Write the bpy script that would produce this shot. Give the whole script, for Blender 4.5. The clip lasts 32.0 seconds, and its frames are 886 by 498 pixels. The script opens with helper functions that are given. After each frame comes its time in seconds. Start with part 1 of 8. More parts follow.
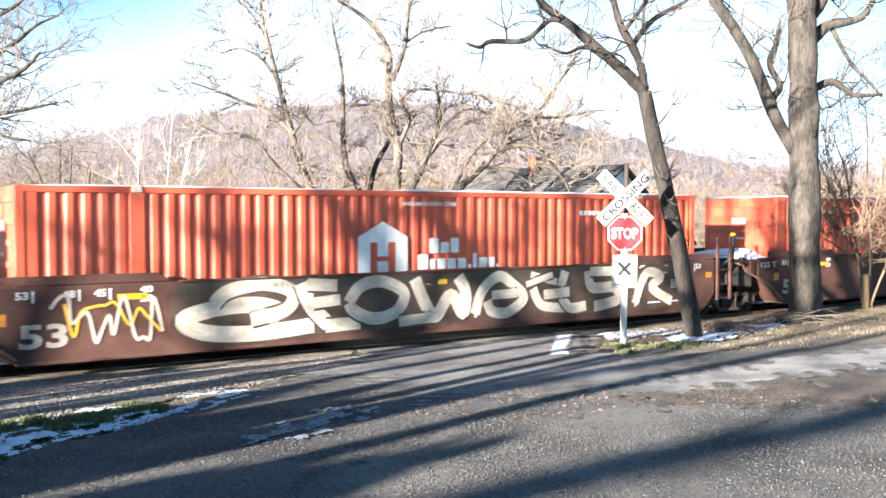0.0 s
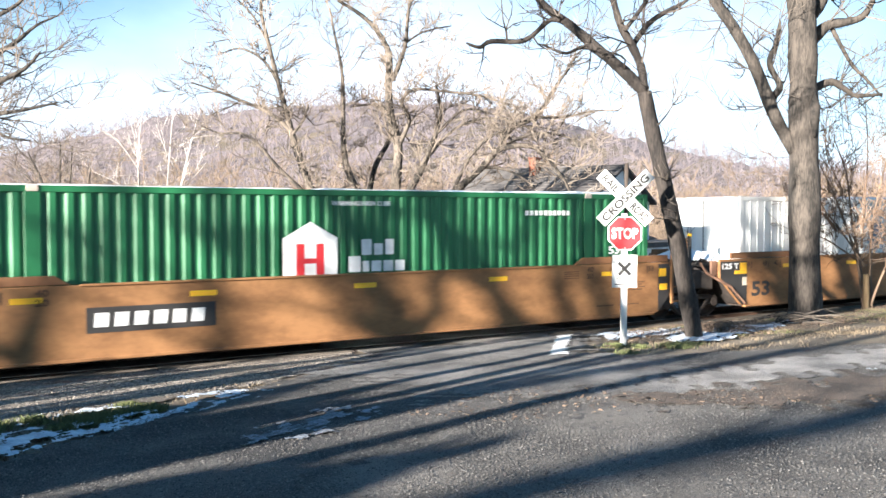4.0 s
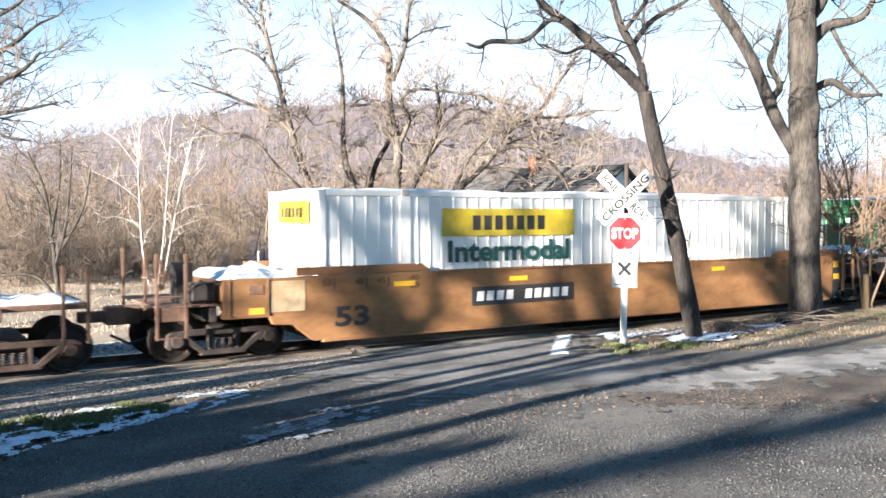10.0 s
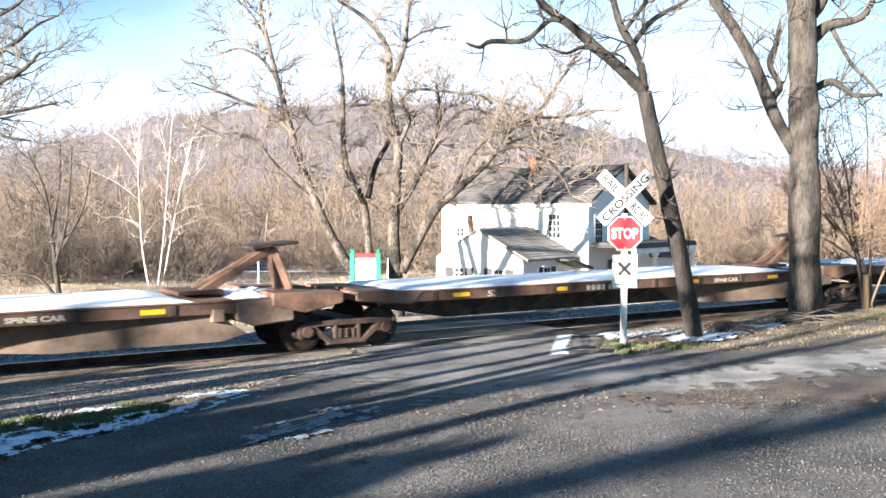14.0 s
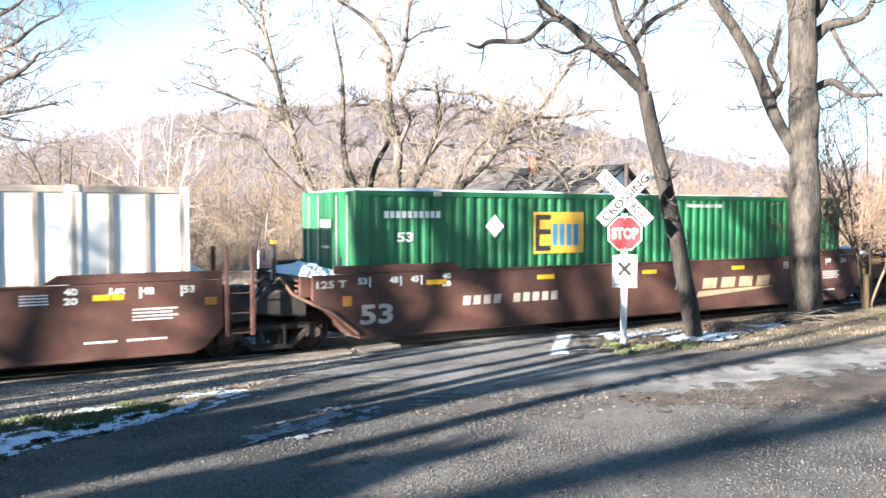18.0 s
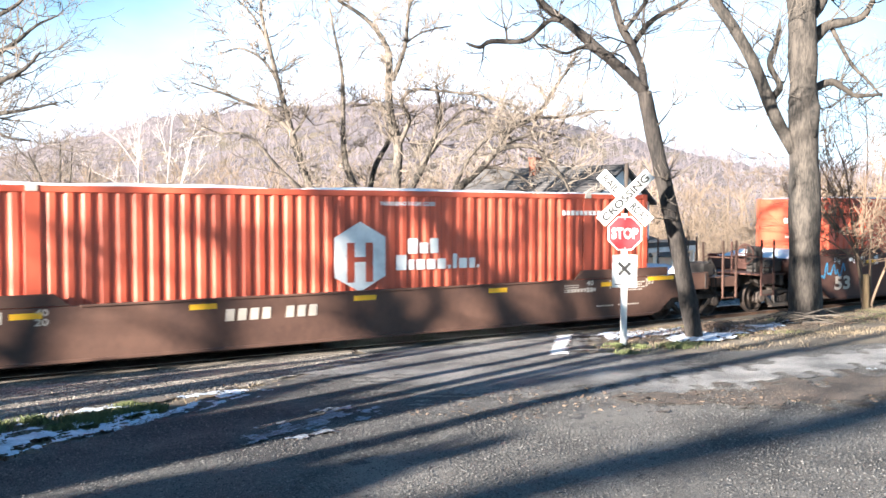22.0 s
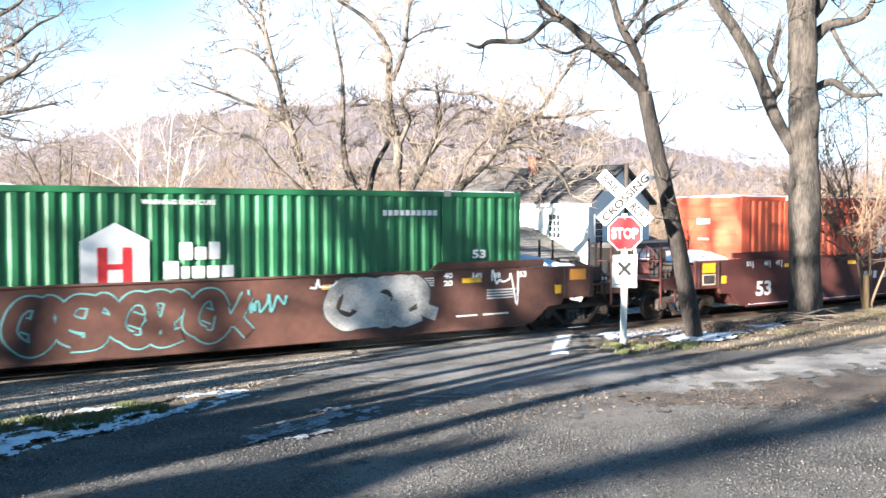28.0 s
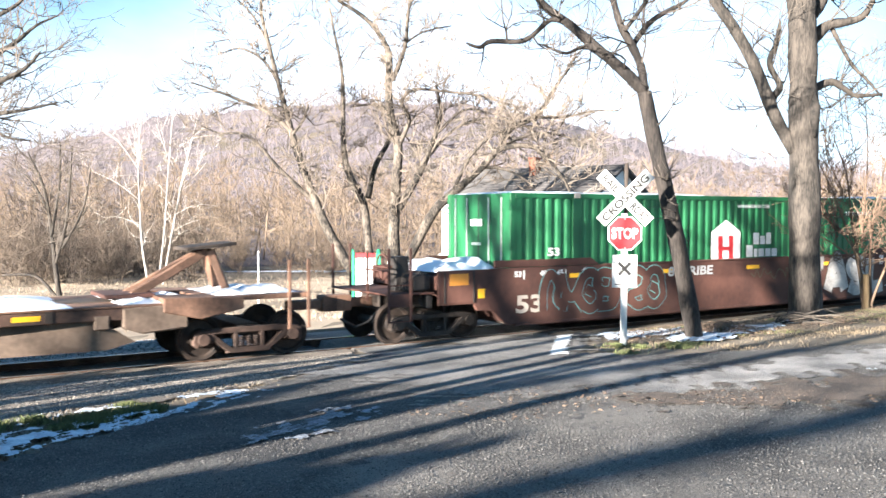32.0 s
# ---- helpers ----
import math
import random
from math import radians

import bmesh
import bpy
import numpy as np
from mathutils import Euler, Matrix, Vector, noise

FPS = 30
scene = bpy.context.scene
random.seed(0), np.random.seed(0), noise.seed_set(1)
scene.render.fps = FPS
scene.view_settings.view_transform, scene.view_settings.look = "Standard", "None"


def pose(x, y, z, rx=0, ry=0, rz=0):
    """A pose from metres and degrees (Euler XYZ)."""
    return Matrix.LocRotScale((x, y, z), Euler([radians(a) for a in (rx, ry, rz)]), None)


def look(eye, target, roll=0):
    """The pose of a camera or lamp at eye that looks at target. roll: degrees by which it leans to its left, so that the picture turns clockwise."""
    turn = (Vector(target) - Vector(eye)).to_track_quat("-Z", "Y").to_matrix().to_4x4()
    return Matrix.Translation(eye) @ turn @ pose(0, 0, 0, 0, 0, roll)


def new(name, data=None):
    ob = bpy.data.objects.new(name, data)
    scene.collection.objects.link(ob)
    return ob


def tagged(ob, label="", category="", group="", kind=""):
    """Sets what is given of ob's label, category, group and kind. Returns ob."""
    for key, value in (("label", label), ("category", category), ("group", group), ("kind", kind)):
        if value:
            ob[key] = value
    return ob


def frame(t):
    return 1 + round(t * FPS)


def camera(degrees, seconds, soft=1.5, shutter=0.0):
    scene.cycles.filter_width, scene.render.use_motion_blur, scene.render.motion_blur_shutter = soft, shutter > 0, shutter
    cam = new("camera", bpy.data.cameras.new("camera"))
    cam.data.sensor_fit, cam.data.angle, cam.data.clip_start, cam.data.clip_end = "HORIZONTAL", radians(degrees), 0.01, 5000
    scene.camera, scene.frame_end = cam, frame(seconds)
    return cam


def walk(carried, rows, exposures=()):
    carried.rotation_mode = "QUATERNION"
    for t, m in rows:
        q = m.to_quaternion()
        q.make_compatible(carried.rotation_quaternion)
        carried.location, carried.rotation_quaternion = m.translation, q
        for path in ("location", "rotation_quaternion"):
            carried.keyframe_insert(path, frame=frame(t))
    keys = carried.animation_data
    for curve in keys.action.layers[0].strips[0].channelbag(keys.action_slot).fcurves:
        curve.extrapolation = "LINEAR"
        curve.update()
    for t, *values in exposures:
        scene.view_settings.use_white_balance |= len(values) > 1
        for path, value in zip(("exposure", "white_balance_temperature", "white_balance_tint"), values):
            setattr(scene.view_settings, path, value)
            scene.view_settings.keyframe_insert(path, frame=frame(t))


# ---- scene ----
# The lens, the tripod and the slow drift of the camera's own exposure.
EYE = Vector((0.0, -17.57, 2.62))
AHEAD = Vector((0.5394, 0.8420, -0.0382))
cam = camera(52.3, 32.0, soft=1.55, shutter=0.10)
stand = look(EYE, EYE + AHEAD * 10)
walk(cam, [(0.0, stand), (32.0, stand)],
     exposures=[(0.0, 2.02), (1.0, 1.89), (2.0, 1.91), (3.0, 1.74), (6.0, 1.78), (7.0, 1.92), (9.0, 1.95), (10.0, 1.72), (11.0, 1.70), (14.0, 1.76), (17.0, 1.82), (18.0, 2.06), (19.0, 1.85), (20.0, 1.90), (22.0, 2.0), (25.0, 2.0), (28.0, 2.0), (30.0, 2.02), (32.0, 2.0)])

# ---- light: a low winter sun over the camera's left shoulder ----
SUN_EL, SUN_AZ = 12.5, 18.0
sun_to = Vector((math.cos(radians(SUN_AZ)) * math.cos(radians(SUN_EL)),
                 math.sin(radians(SUN_AZ)) * math.cos(radians(SUN_EL)), -math.sin(radians(SUN_EL))))
world = bpy.data.worlds.new("sky")
scene.world = world
world.use_nodes = True
wt = world.node_tree
wt.nodes.clear()
w_out = wt.nodes.new("ShaderNodeOutputWorld")
w_bg = wt.nodes.new("ShaderNodeBackground")
w_sky = wt.nodes.new("ShaderNodeTexSky")
w_sky.sky_type, w_sky.sun_disc = "NISHITA", False
w_sky.sun_elevation = radians(SUN_EL)
w_sky.sun_rotation = math.atan2(-sun_to.x, -sun_to.y)
w_sky.air_density, w_sky.dust_density, w_sky.ozone_density = 1.0, 0.3, 3.0
w_tc = wt.nodes.new("ShaderNodeTexCoord")
w_map = wt.nodes.new("ShaderNodeMapping")
w_map.inputs["Scale"].default_value = (1.0, 1.0, 2.2)
w_n = wt.nodes.new("ShaderNodeTexNoise")
w_n.inputs["Scale"].default_value, w_n.inputs["Detail"].default_value = 1.7, 7.0
w_ramp = wt.nodes.new("ShaderNodeValToRGB")
w_ramp.color_ramp.elements[0].position, w_ramp.color_ramp.elements[1].position = 0.36, 0.62
w_mix = wt.nodes.new("ShaderNodeMixRGB")
w_ramp.color_ramp.elements[0].color = (0.03, 0.03, 0.03, 1)
w_map.inputs["Rotation"].default_value = (0, 0, 1.2)
w_blue = wt.nodes.new("ShaderNodeMixRGB")
w_blue.blend_type = "MULTIPLY"
w_blue.inputs[0].default_value, w_blue.inputs[2].default_value = 1.0, (1.15, 1.8, 2.0, 1)
w_mix.inputs[2].default_value = (12.6, 14.6, 17.8, 1)
wt.links.new(w_tc.outputs["Generated"], w_map.inputs["Vector"])
wt.links.new(w_map.outputs[0], w_n.inputs["Vector"])
wt.links.new(w_n.outputs["Fac"], w_ramp.inputs[0])
# thin cloud over the hill fitted to the view; zenith and sides cleared, cutting fill
w_sep = wt.nodes.new("ShaderNodeSeparateXYZ")
w_dot = wt.nodes.new("ShaderNodeVectorMath")
w_dot.operation = "DOT_PRODUCT"
w_dot.inputs[1].default_value = (0.51, 0.86, 0.0)


def sky_sum(a, factor, b):
    n = wt.nodes.new("ShaderNodeMath")
    n.operation = "MULTIPLY_ADD"
    wt.links.new(a, n.inputs[0])
    n.inputs[1].default_value = factor
    if isinstance(b, float):
        n.inputs[2].default_value = b
    else:
        wt.links.new(b, n.inputs[2])
    return n.outputs[0]


wt.links.new(w_tc.outputs["Generated"], w_sep.inputs[0])
wt.links.new(w_tc.outputs["Generated"], w_dot.inputs[0])
w_side = wt.nodes.new("ShaderNodeMath")
w_side.operation = "MAXIMUM"
w_side.inputs[1].default_value = -0.35
wt.links.new(sky_sum(w_dot.outputs["Value"], 4.0, -3.76), w_side.inputs[0])
w_up = sky_sum(w_sep.outputs[2], -3.2, w_side.outputs[0])
w_fac = wt.nodes.new("ShaderNodeMath")
w_fac.operation, w_fac.use_clamp = "ADD", True
w_fac.inputs[1].default_value = 0.99
wt.links.new(sky_sum(w_ramp.outputs[0], 0.5, sky_sum(w_up, 1.0, -0.25)), w_fac.inputs[0])
wt.links.new(w_fac.outputs[0], w_mix.inputs[0])
wt.links.new(w_sky.outputs[0], w_blue.inputs[1])
wt.links.new(w_blue.outputs[0], w_mix.inputs[1])
wt.links.new(w_mix.outputs[0], w_bg.inputs[0])
w_bg.inputs[1].default_value = 0.035
wt.links.new(w_bg.outputs[0], w_out.inputs[0])

sun_data = bpy.data.lights.new("sun", "SUN")
sun_data.energy, sun_data.angle, sun_data.color = 9.0, radians(0.8), (1.0, 0.93, 0.85)
sun = new("sun", sun_data)
sun.matrix_world = look(-sun_to * 60, (0, 0, 0))


# ---- materials ----
def surface(name, dark, light, scale=6.0, rough=0.8, bump=0.0, metal=0.0, fine=60.0, grain=0.35, streak=1.0, per_piece=0.0, island=0.0, lower=0.0):
    """A weathered surface: two colours mixed by broad blotches and by fine grain, with relief."""
    m = bpy.data.materials.new(name)
    m.use_nodes = True
    nt = m.node_tree
    b = nt.nodes["Principled BSDF"]
    tc = nt.nodes.new("ShaderNodeTexCoord")
    mp = nt.nodes.new("ShaderNodeMapping")
    mp.inputs["Scale"].default_value = (1, 1, streak)
    nt.links.new(tc.outputs["Object"], mp.inputs[0])
    n1, n2 = nt.nodes.new("ShaderNodeTexNoise"), nt.nodes.new("ShaderNodeTexNoise")
    n1.inputs["Scale"].default_value, n1.inputs["Detail"].default_value = scale, 5.0
    n2.inputs["Scale"].default_value, n2.inputs["Detail"].default_value = fine, 3.0
    for n in (n1, n2):
        nt.links.new(mp.outputs[0], n.inputs["Vector"])
    r1 = nt.nodes.new("ShaderNodeMapRange")
    r1.inputs[1].default_value, r1.inputs[2].default_value = 0.32, 0.68
    nt.links.new(n1.outputs["Fac"], r1.inputs[0])
    mx = nt.nodes.new("ShaderNodeMath")
    mx.operation = "MULTIPLY_ADD"
    mx.inputs[1].default_value = grain * 2
    nt.links.new(n2.outputs["Fac"], mx.inputs[0])
    sub = nt.nodes.new("ShaderNodeMath")
    sub.operation = "SUBTRACT"
    sub.inputs[1].default_value = grain + lower
    nt.links.new(r1.outputs[0], sub.inputs[0])
    nt.links.new(sub.outputs[0], mx.inputs[2])
    last = mx
    if per_piece or island:
        oi = nt.nodes.new("ShaderNodeObjectInfo" if per_piece else "ShaderNodeNewGeometry")
        pp = nt.nodes.new("ShaderNodeMath")
        pp.operation = "MULTIPLY_ADD"
        pp.inputs[1].default_value = per_piece or island
        nt.links.new(oi.outputs["Random" if per_piece else "Random Per Island"], pp.inputs[0])
        nt.links.new(mx.outputs[0], pp.inputs[2])
        last = pp
    mix = nt.nodes.new("ShaderNodeMixRGB")
    mix.use_clamp = True
    cl = nt.nodes.new("ShaderNodeClamp")
    nt.links.new(last.outputs[0], cl.inputs[0])
    nt.links.new(cl.outputs[0], mix.inputs[0])
    mix.inputs[1].default_value, mix.inputs[2].default_value = (*dark, 1), (*light, 1)
    nt.links.new(mix.outputs[0], b.inputs["Base Color"])
    b.inputs["Roughness"].default_value, b.inputs["Metallic"].default_value = rough, metal
    if bump:
        bp = nt.nodes.new("ShaderNodeBump")
        bp.inputs["Strength"].default_value, bp.inputs["Distance"].default_value = 0.6, bump
        nt.links.new(n2.outputs["Fac"], bp.inputs["Height"])
        nt.links.new(bp.outputs[0], b.inputs["Normal"])
    return m


def plain(name, c, rough=0.6):
    return surface(name, [v * 0.82 for v in c], [min(1, v * 1.1) for v in c], scale=3.0, rough=rough, fine=25.0, grain=0.2)


M = dict(
    bark=surface("bark", (0.014, 0.012, 0.010), (0.068, 0.056, 0.046), 5, 0.95, 0.06, fine=24, streak=0.3, grain=1.0),
    bark_dark=surface("bark_dark", (0.010, 0.008, 0.007), (0.045, 0.036, 0.030), 4, 0.95, 0.05, fine=26, streak=0.3, grain=0.9),
    # bark_pale: strong dark blotches imitate patches of shade on sunlit limbs
    bark_pale=surface("bark_pale", (0.013, 0.011, 0.009), (0.155, 0.127, 0.102), 1.8, 0.95, 0.03, fine=16, streak=0.5, grain=1.0, lower=0.15),
    bark_white=surface("bark_white", (0.20, 0.175, 0.15), (0.50, 0.47, 0.43), 2, 0.85, 0.004, fine=9, streak=0.6, grain=0.5),
    twig=surface("twig", (0.040, 0.034, 0.029), (0.116, 0.094, 0.076), 2, 0.95),
    brush=surface("brush", (0.040, 0.028, 0.021), (0.190, 0.140, 0.100), 0.12, 0.95, island=0.8),
    thicket=surface("thicket", (0.022, 0.018, 0.016), (0.110, 0.084, 0.064), 0.3, 0.95, island=0.6),
    shrub_twig=surface("shrub_twig", (0.050, 0.031, 0.021), (0.175, 0.118, 0.080), 0.6, 0.95, island=0.5),
    twig_mid=surface("twig_mid", (0.040, 0.032, 0.026), (0.160, 0.130, 0.104), 0.6, 0.95, island=0.4),
    # purple-grey of the next two carries the bluish haze of distance
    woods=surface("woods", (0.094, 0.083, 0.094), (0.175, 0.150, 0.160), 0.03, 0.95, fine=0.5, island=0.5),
    hazy_hill_floor=surface("hazy_hill_floor", (0.092, 0.078, 0.084), (0.172, 0.143, 0.145), 0.03, 1.0, 0.0, fine=0.7, grain=0.5),
    earth=surface("earth", (0.060, 0.047, 0.034), (0.212, 0.166, 0.111), 0.7, 1.0, 0.03, fine=18, grain=0.8),
    asphalt_pale=surface("asphalt_pale", (0.060, 0.058, 0.056), (0.280, 0.263, 0.242), 0.9, 0.85, 0.02, fine=80, grain=1.5),
    drive_grit=surface("drive_grit", (0.090, 0.086, 0.082), (0.330, 0.312, 0.290), 1.4, 0.9, 0.015, fine=90, grain=1.5),
    gravel=surface("gravel", (0.026, 0.024, 0.022), (0.165, 0.150, 0.132), 1.1, 0.9, 0.02, fine=85, grain=1.8),
    mould=surface("mould", (0.026, 0.019, 0.015), (0.125, 0.090, 0.066), 1.5, 1.0, 0.03, fine=60, grain=1.4),
    asphalt=surface("asphalt", (0.016, 0.016, 0.017), (0.125, 0.116, 0.105), 0.9, 0.85, 0.022, fine=95, grain=1.9, lower=0.1),
    ballast_stone=surface("ballast_stone", (0.055, 0.048, 0.042), (0.62, 0.59, 0.55), 20, 0.95, 0.0, fine=40, grain=0.2, island=1.0, lower=0.35),
    stone=surface("stone", (0.012, 0.011, 0.011), (0.205, 0.195, 0.180), 30, 0.9, 0.0, fine=40, grain=0.1, island=0.8, lower=0.40),
    shoulder_stone=surface("shoulder_stone", (0.035, 0.030, 0.026), (0.40, 0.35, 0.29), 9, 0.9, 0.0, fine=40, grain=0.2, island=0.9, lower=0.35),
    ballast=surface("ballast", (0.10, 0.092, 0.083), (0.56, 0.53, 0.49), 9, 0.95, 0.05, fine=34, grain=1.5),
    shoulder=surface("shoulder", (0.060, 0.050, 0.041), (0.25, 0.205, 0.160), 1.2, 0.95, 0.025, fine=70, grain=1.6),
    ballast_dark=surface("ballast_dark", (0.035, 0.030, 0.027), (0.12, 0.105, 0.092), 3, 0.9, 0.04, fine=25, grain=0.9),
    snow=surface("snow", (0.80, 0.83, 0.88), (0.92, 0.93, 0.95), 3, 0.6, 0.02, fine=30),
    grass=surface("grass", (0.040, 0.058, 0.020), (0.150, 0.160, 0.062), 9, 0.9),
    straw=surface("straw", (0.080, 0.060, 0.038), (0.200, 0.155, 0.102), 2, 0.9),
    field_straw=surface("field_straw", (0.190, 0.145, 0.100), (0.360, 0.285, 0.205), 0.25, 0.95, 0.02, fine=6, grain=0.5),
    evergreen=surface("evergreen", (0.018, 0.035, 0.015), (0.05, 0.085, 0.035), 3, 0.6),
    leaf=surface("leaf", (0.045, 0.032, 0.024), (0.17, 0.115, 0.078), 4, 0.9, per_piece=0.0),
    rail=surface("rail", (0.05, 0.03, 0.02), (0.15, 0.085, 0.055), 3, 0.75, 0.004, metal=0.3),
    rail_head=surface("rail_head", (0.22, 0.20, 0.18), (0.42, 0.39, 0.36), 2, 0.35, metal=0.9),
    tie=surface("tie", (0.045, 0.035, 0.028), (0.14, 0.11, 0.085), 3, 0.95, 0.01, fine=30, per_piece=0.3),
    orange=surface("orange", (0.165, 0.076, 0.028), (0.290, 0.140, 0.055), 1.1, 0.75, 0.003, fine=7, grain=0.5, streak=2.2),
    maroon=surface("maroon", (0.045, 0.018, 0.013), (0.110, 0.046, 0.032), 0.9, 0.78, 0.003, fine=9, grain=0.35),
    maroon_new=surface("maroon_new", (0.054, 0.013, 0.011), (0.092, 0.024, 0.019), 0.9, 0.75, 0.002, fine=9, grain=0.2),
    brown=surface("brown", (0.056, 0.027, 0.019), (0.115, 0.058, 0.039), 0.9, 0.65, 0.003, fine=9, grain=0.35),
    rust=surface("rust", (0.075, 0.040, 0.026), (0.23, 0.125, 0.080), 1.6, 0.8, 0.005, fine=14, grain=0.5),
    rail_brown=surface("rail_brown", (0.040, 0.022, 0.016), (0.125, 0.068, 0.046), 1.6, 0.8, 0.005, fine=14, grain=0.6),
    iron=surface("iron", (0.018, 0.015, 0.013), (0.075, 0.055, 0.043), 3, 0.75, 0.004, metal=0.2, fine=20),
    truck_iron=surface("truck_iron", (0.011, 0.009, 0.008), (0.060, 0.044, 0.035), 2.5, 0.8, 0.005, fine=14, grain=0.5),
    rust_tan=surface("rust_tan", (0.075, 0.052, 0.038), (0.185, 0.132, 0.097), 1.2, 0.85, 0.006, fine=12, grain=0.5),
    tan_panel=surface("tan_panel", (0.336, 0.224, 0.120), (0.496, 0.376, 0.240), 2.0, 0.8, 0.003, fine=12, grain=0.5),
    orange_dull=surface("orange_dull", (0.136, 0.060, 0.025), (0.246, 0.115, 0.049), 0.9, 0.7, 0.003, fine=9, grain=0.4),
    khaki=plain("khaki", (0.10, 0.075, 0.045), 0.7),
    chalk=surface("chalk", (0.20, 0.19, 0.18), (0.54, 0.52, 0.49), 1.6, 0.65, 0.0, fine=22, grain=0.7),
    silver=plain("silver", (0.52, 0.51, 0.49), 0.6),
    truck_rust=surface("truck_rust", (0.018, 0.011, 0.008), (0.080, 0.047, 0.034), 2.5, 0.8, 0.005, fine=14, grain=0.5),
    shingle_grey=surface("shingle_grey", (0.13, 0.122, 0.11), (0.29, 0.275, 0.25), 1.2, 0.9, 0.01, fine=14),
    slate=plain("slate", (0.10, 0.17, 0.24), 0.5),
    # ground snow greyed and blued, putting the verge's shade into its colour
    shade_tinted_snow=surface("shade_tinted_snow", (0.418, 0.473, 0.528), (0.726, 0.770, 0.814), 5, 0.7, 0.02, fine=30, grain=0.6),
    frost=surface("frost", (0.070, 0.078, 0.090), (0.300, 0.330, 0.370), 4, 0.7, 0.01, fine=40, grain=1.2),
    shade_black=surface("shade_black", (0.008, 0.007, 0.006), (0.035, 0.029, 0.024), 8, 0.95, 0.02, fine=30),
    gear=surface("gear", (0.014, 0.012, 0.011), (0.050, 0.040, 0.034), 4, 0.7, 0.004, fine=20),
    amber=plain("amber", (0.50, 0.21, 0.03), 0.5),
    umber=surface("umber", (0.040, 0.026, 0.018), (0.085, 0.055, 0.038), 3, 0.7, 0.002, fine=20, grain=0.4),
    stencil_brown=plain("stencil_brown", (0.085, 0.040, 0.018), 0.7),
    soot=plain("soot", (0.045, 0.040, 0.030), 0.7),
    wheel=surface("wheel", (0.014, 0.011, 0.010), (0.060, 0.042, 0.032), 4, 0.7, 0.003, metal=0.4),
    box_red=surface("box_red", (0.44, 0.068, 0.032), (0.60, 0.115, 0.058), 0.7, 0.5, 0.002, fine=7, grain=0.3, streak=0.3),
    box_green=surface("box_green", (0.007, 0.090, 0.032), (0.016, 0.150, 0.056), 0.7, 0.5, 0.002, fine=7, grain=0.3, streak=0.3),
    box_white=surface("box_white", (0.66, 0.65, 0.62), (0.82, 0.81, 0.78), 0.7, 0.5, 0.002, fine=7, grain=0.3, streak=0.3),
    post_grey=surface("post_grey", (0.20, 0.17, 0.14), (0.38, 0.33, 0.28), 2, 0.6, fine=10),
    yellow=plain("yellow", (0.85, 0.46, 0.02), 0.45),
    white=plain("white", (0.80, 0.79, 0.76), 0.55),
    sign_white=surface("sign_white", (0.50, 0.49, 0.46), (0.66, 0.65, 0.62), 2.5, 0.55, 0.0, fine=18, grain=0.3),
    cream=surface("cream", (0.36, 0.31, 0.24), (0.66, 0.60, 0.50), 2.5, 0.7, 0.0, fine=14, grain=0.4),
    black=plain("black", (0.03, 0.028, 0.027), 0.6),
    pale=plain("pale", (0.50, 0.43, 0.36), 0.7),
    blue=plain("blue", (0.05, 0.24, 0.42), 0.6),
    teal=plain("teal", (0.13, 0.34, 0.34), 0.6),
    sign_red=plain("sign_red", (0.60, 0.03, 0.035), 0.4),
    faded_red=plain("faded_red", (0.34, 0.055, 0.03), 0.6),
    gold=plain("gold", (0.78, 0.42, 0.05), 0.5),
    word_green=plain("word_green", (0.010, 0.060, 0.050), 0.5),
    panel_yellow=surface("panel_yellow", (0.36, 0.27, 0.03), (0.62, 0.45, 0.03), 2.0, 0.55, 0.0, fine=9, grain=0.4),
    green_paint=plain("green_paint", (0.015, 0.26, 0.13), 0.45),
    wood_post=surface("wood_post", (0.084, 0.055, 0.027), (0.151, 0.105, 0.055), 3, 0.9, 0.01, fine=25, streak=0.2),
    siding=surface("siding", (0.72, 0.71, 0.68), (0.84, 0.83, 0.80), 0.8, 0.6, fine=6),
    # shingle: tone lowered to include tree shadows lying on the main roof
    shingle=surface("shingle", (0.038, 0.035, 0.035), (0.105, 0.097, 0.093), 1.2, 0.9, 0.01, fine=14),
    shingle_brown=surface("shingle_brown", (0.09, 0.05, 0.035), (0.18, 0.105, 0.075), 1.2, 0.9, 0.01, fine=14),
    brick=surface("brick", (0.150, 0.052, 0.032), (0.250, 0.100, 0.062), 5, 0.9, 0.01, fine=20, per_piece=0.4),
    galvanised=surface("galvanised", (0.35, 0.35, 0.35), (0.55, 0.55, 0.54), 5, 0.45, metal=0.7),
)
glass = bpy.data.materials.new("window_glass")
glass.use_nodes = True
_g = glass.node_tree.nodes["Principled BSDF"]
_g.inputs["Base Color"].default_value = (0.03, 0.035, 0.04, 1)
_g.inputs["Roughness"].default_value = 0.06
M["glass"] = glass


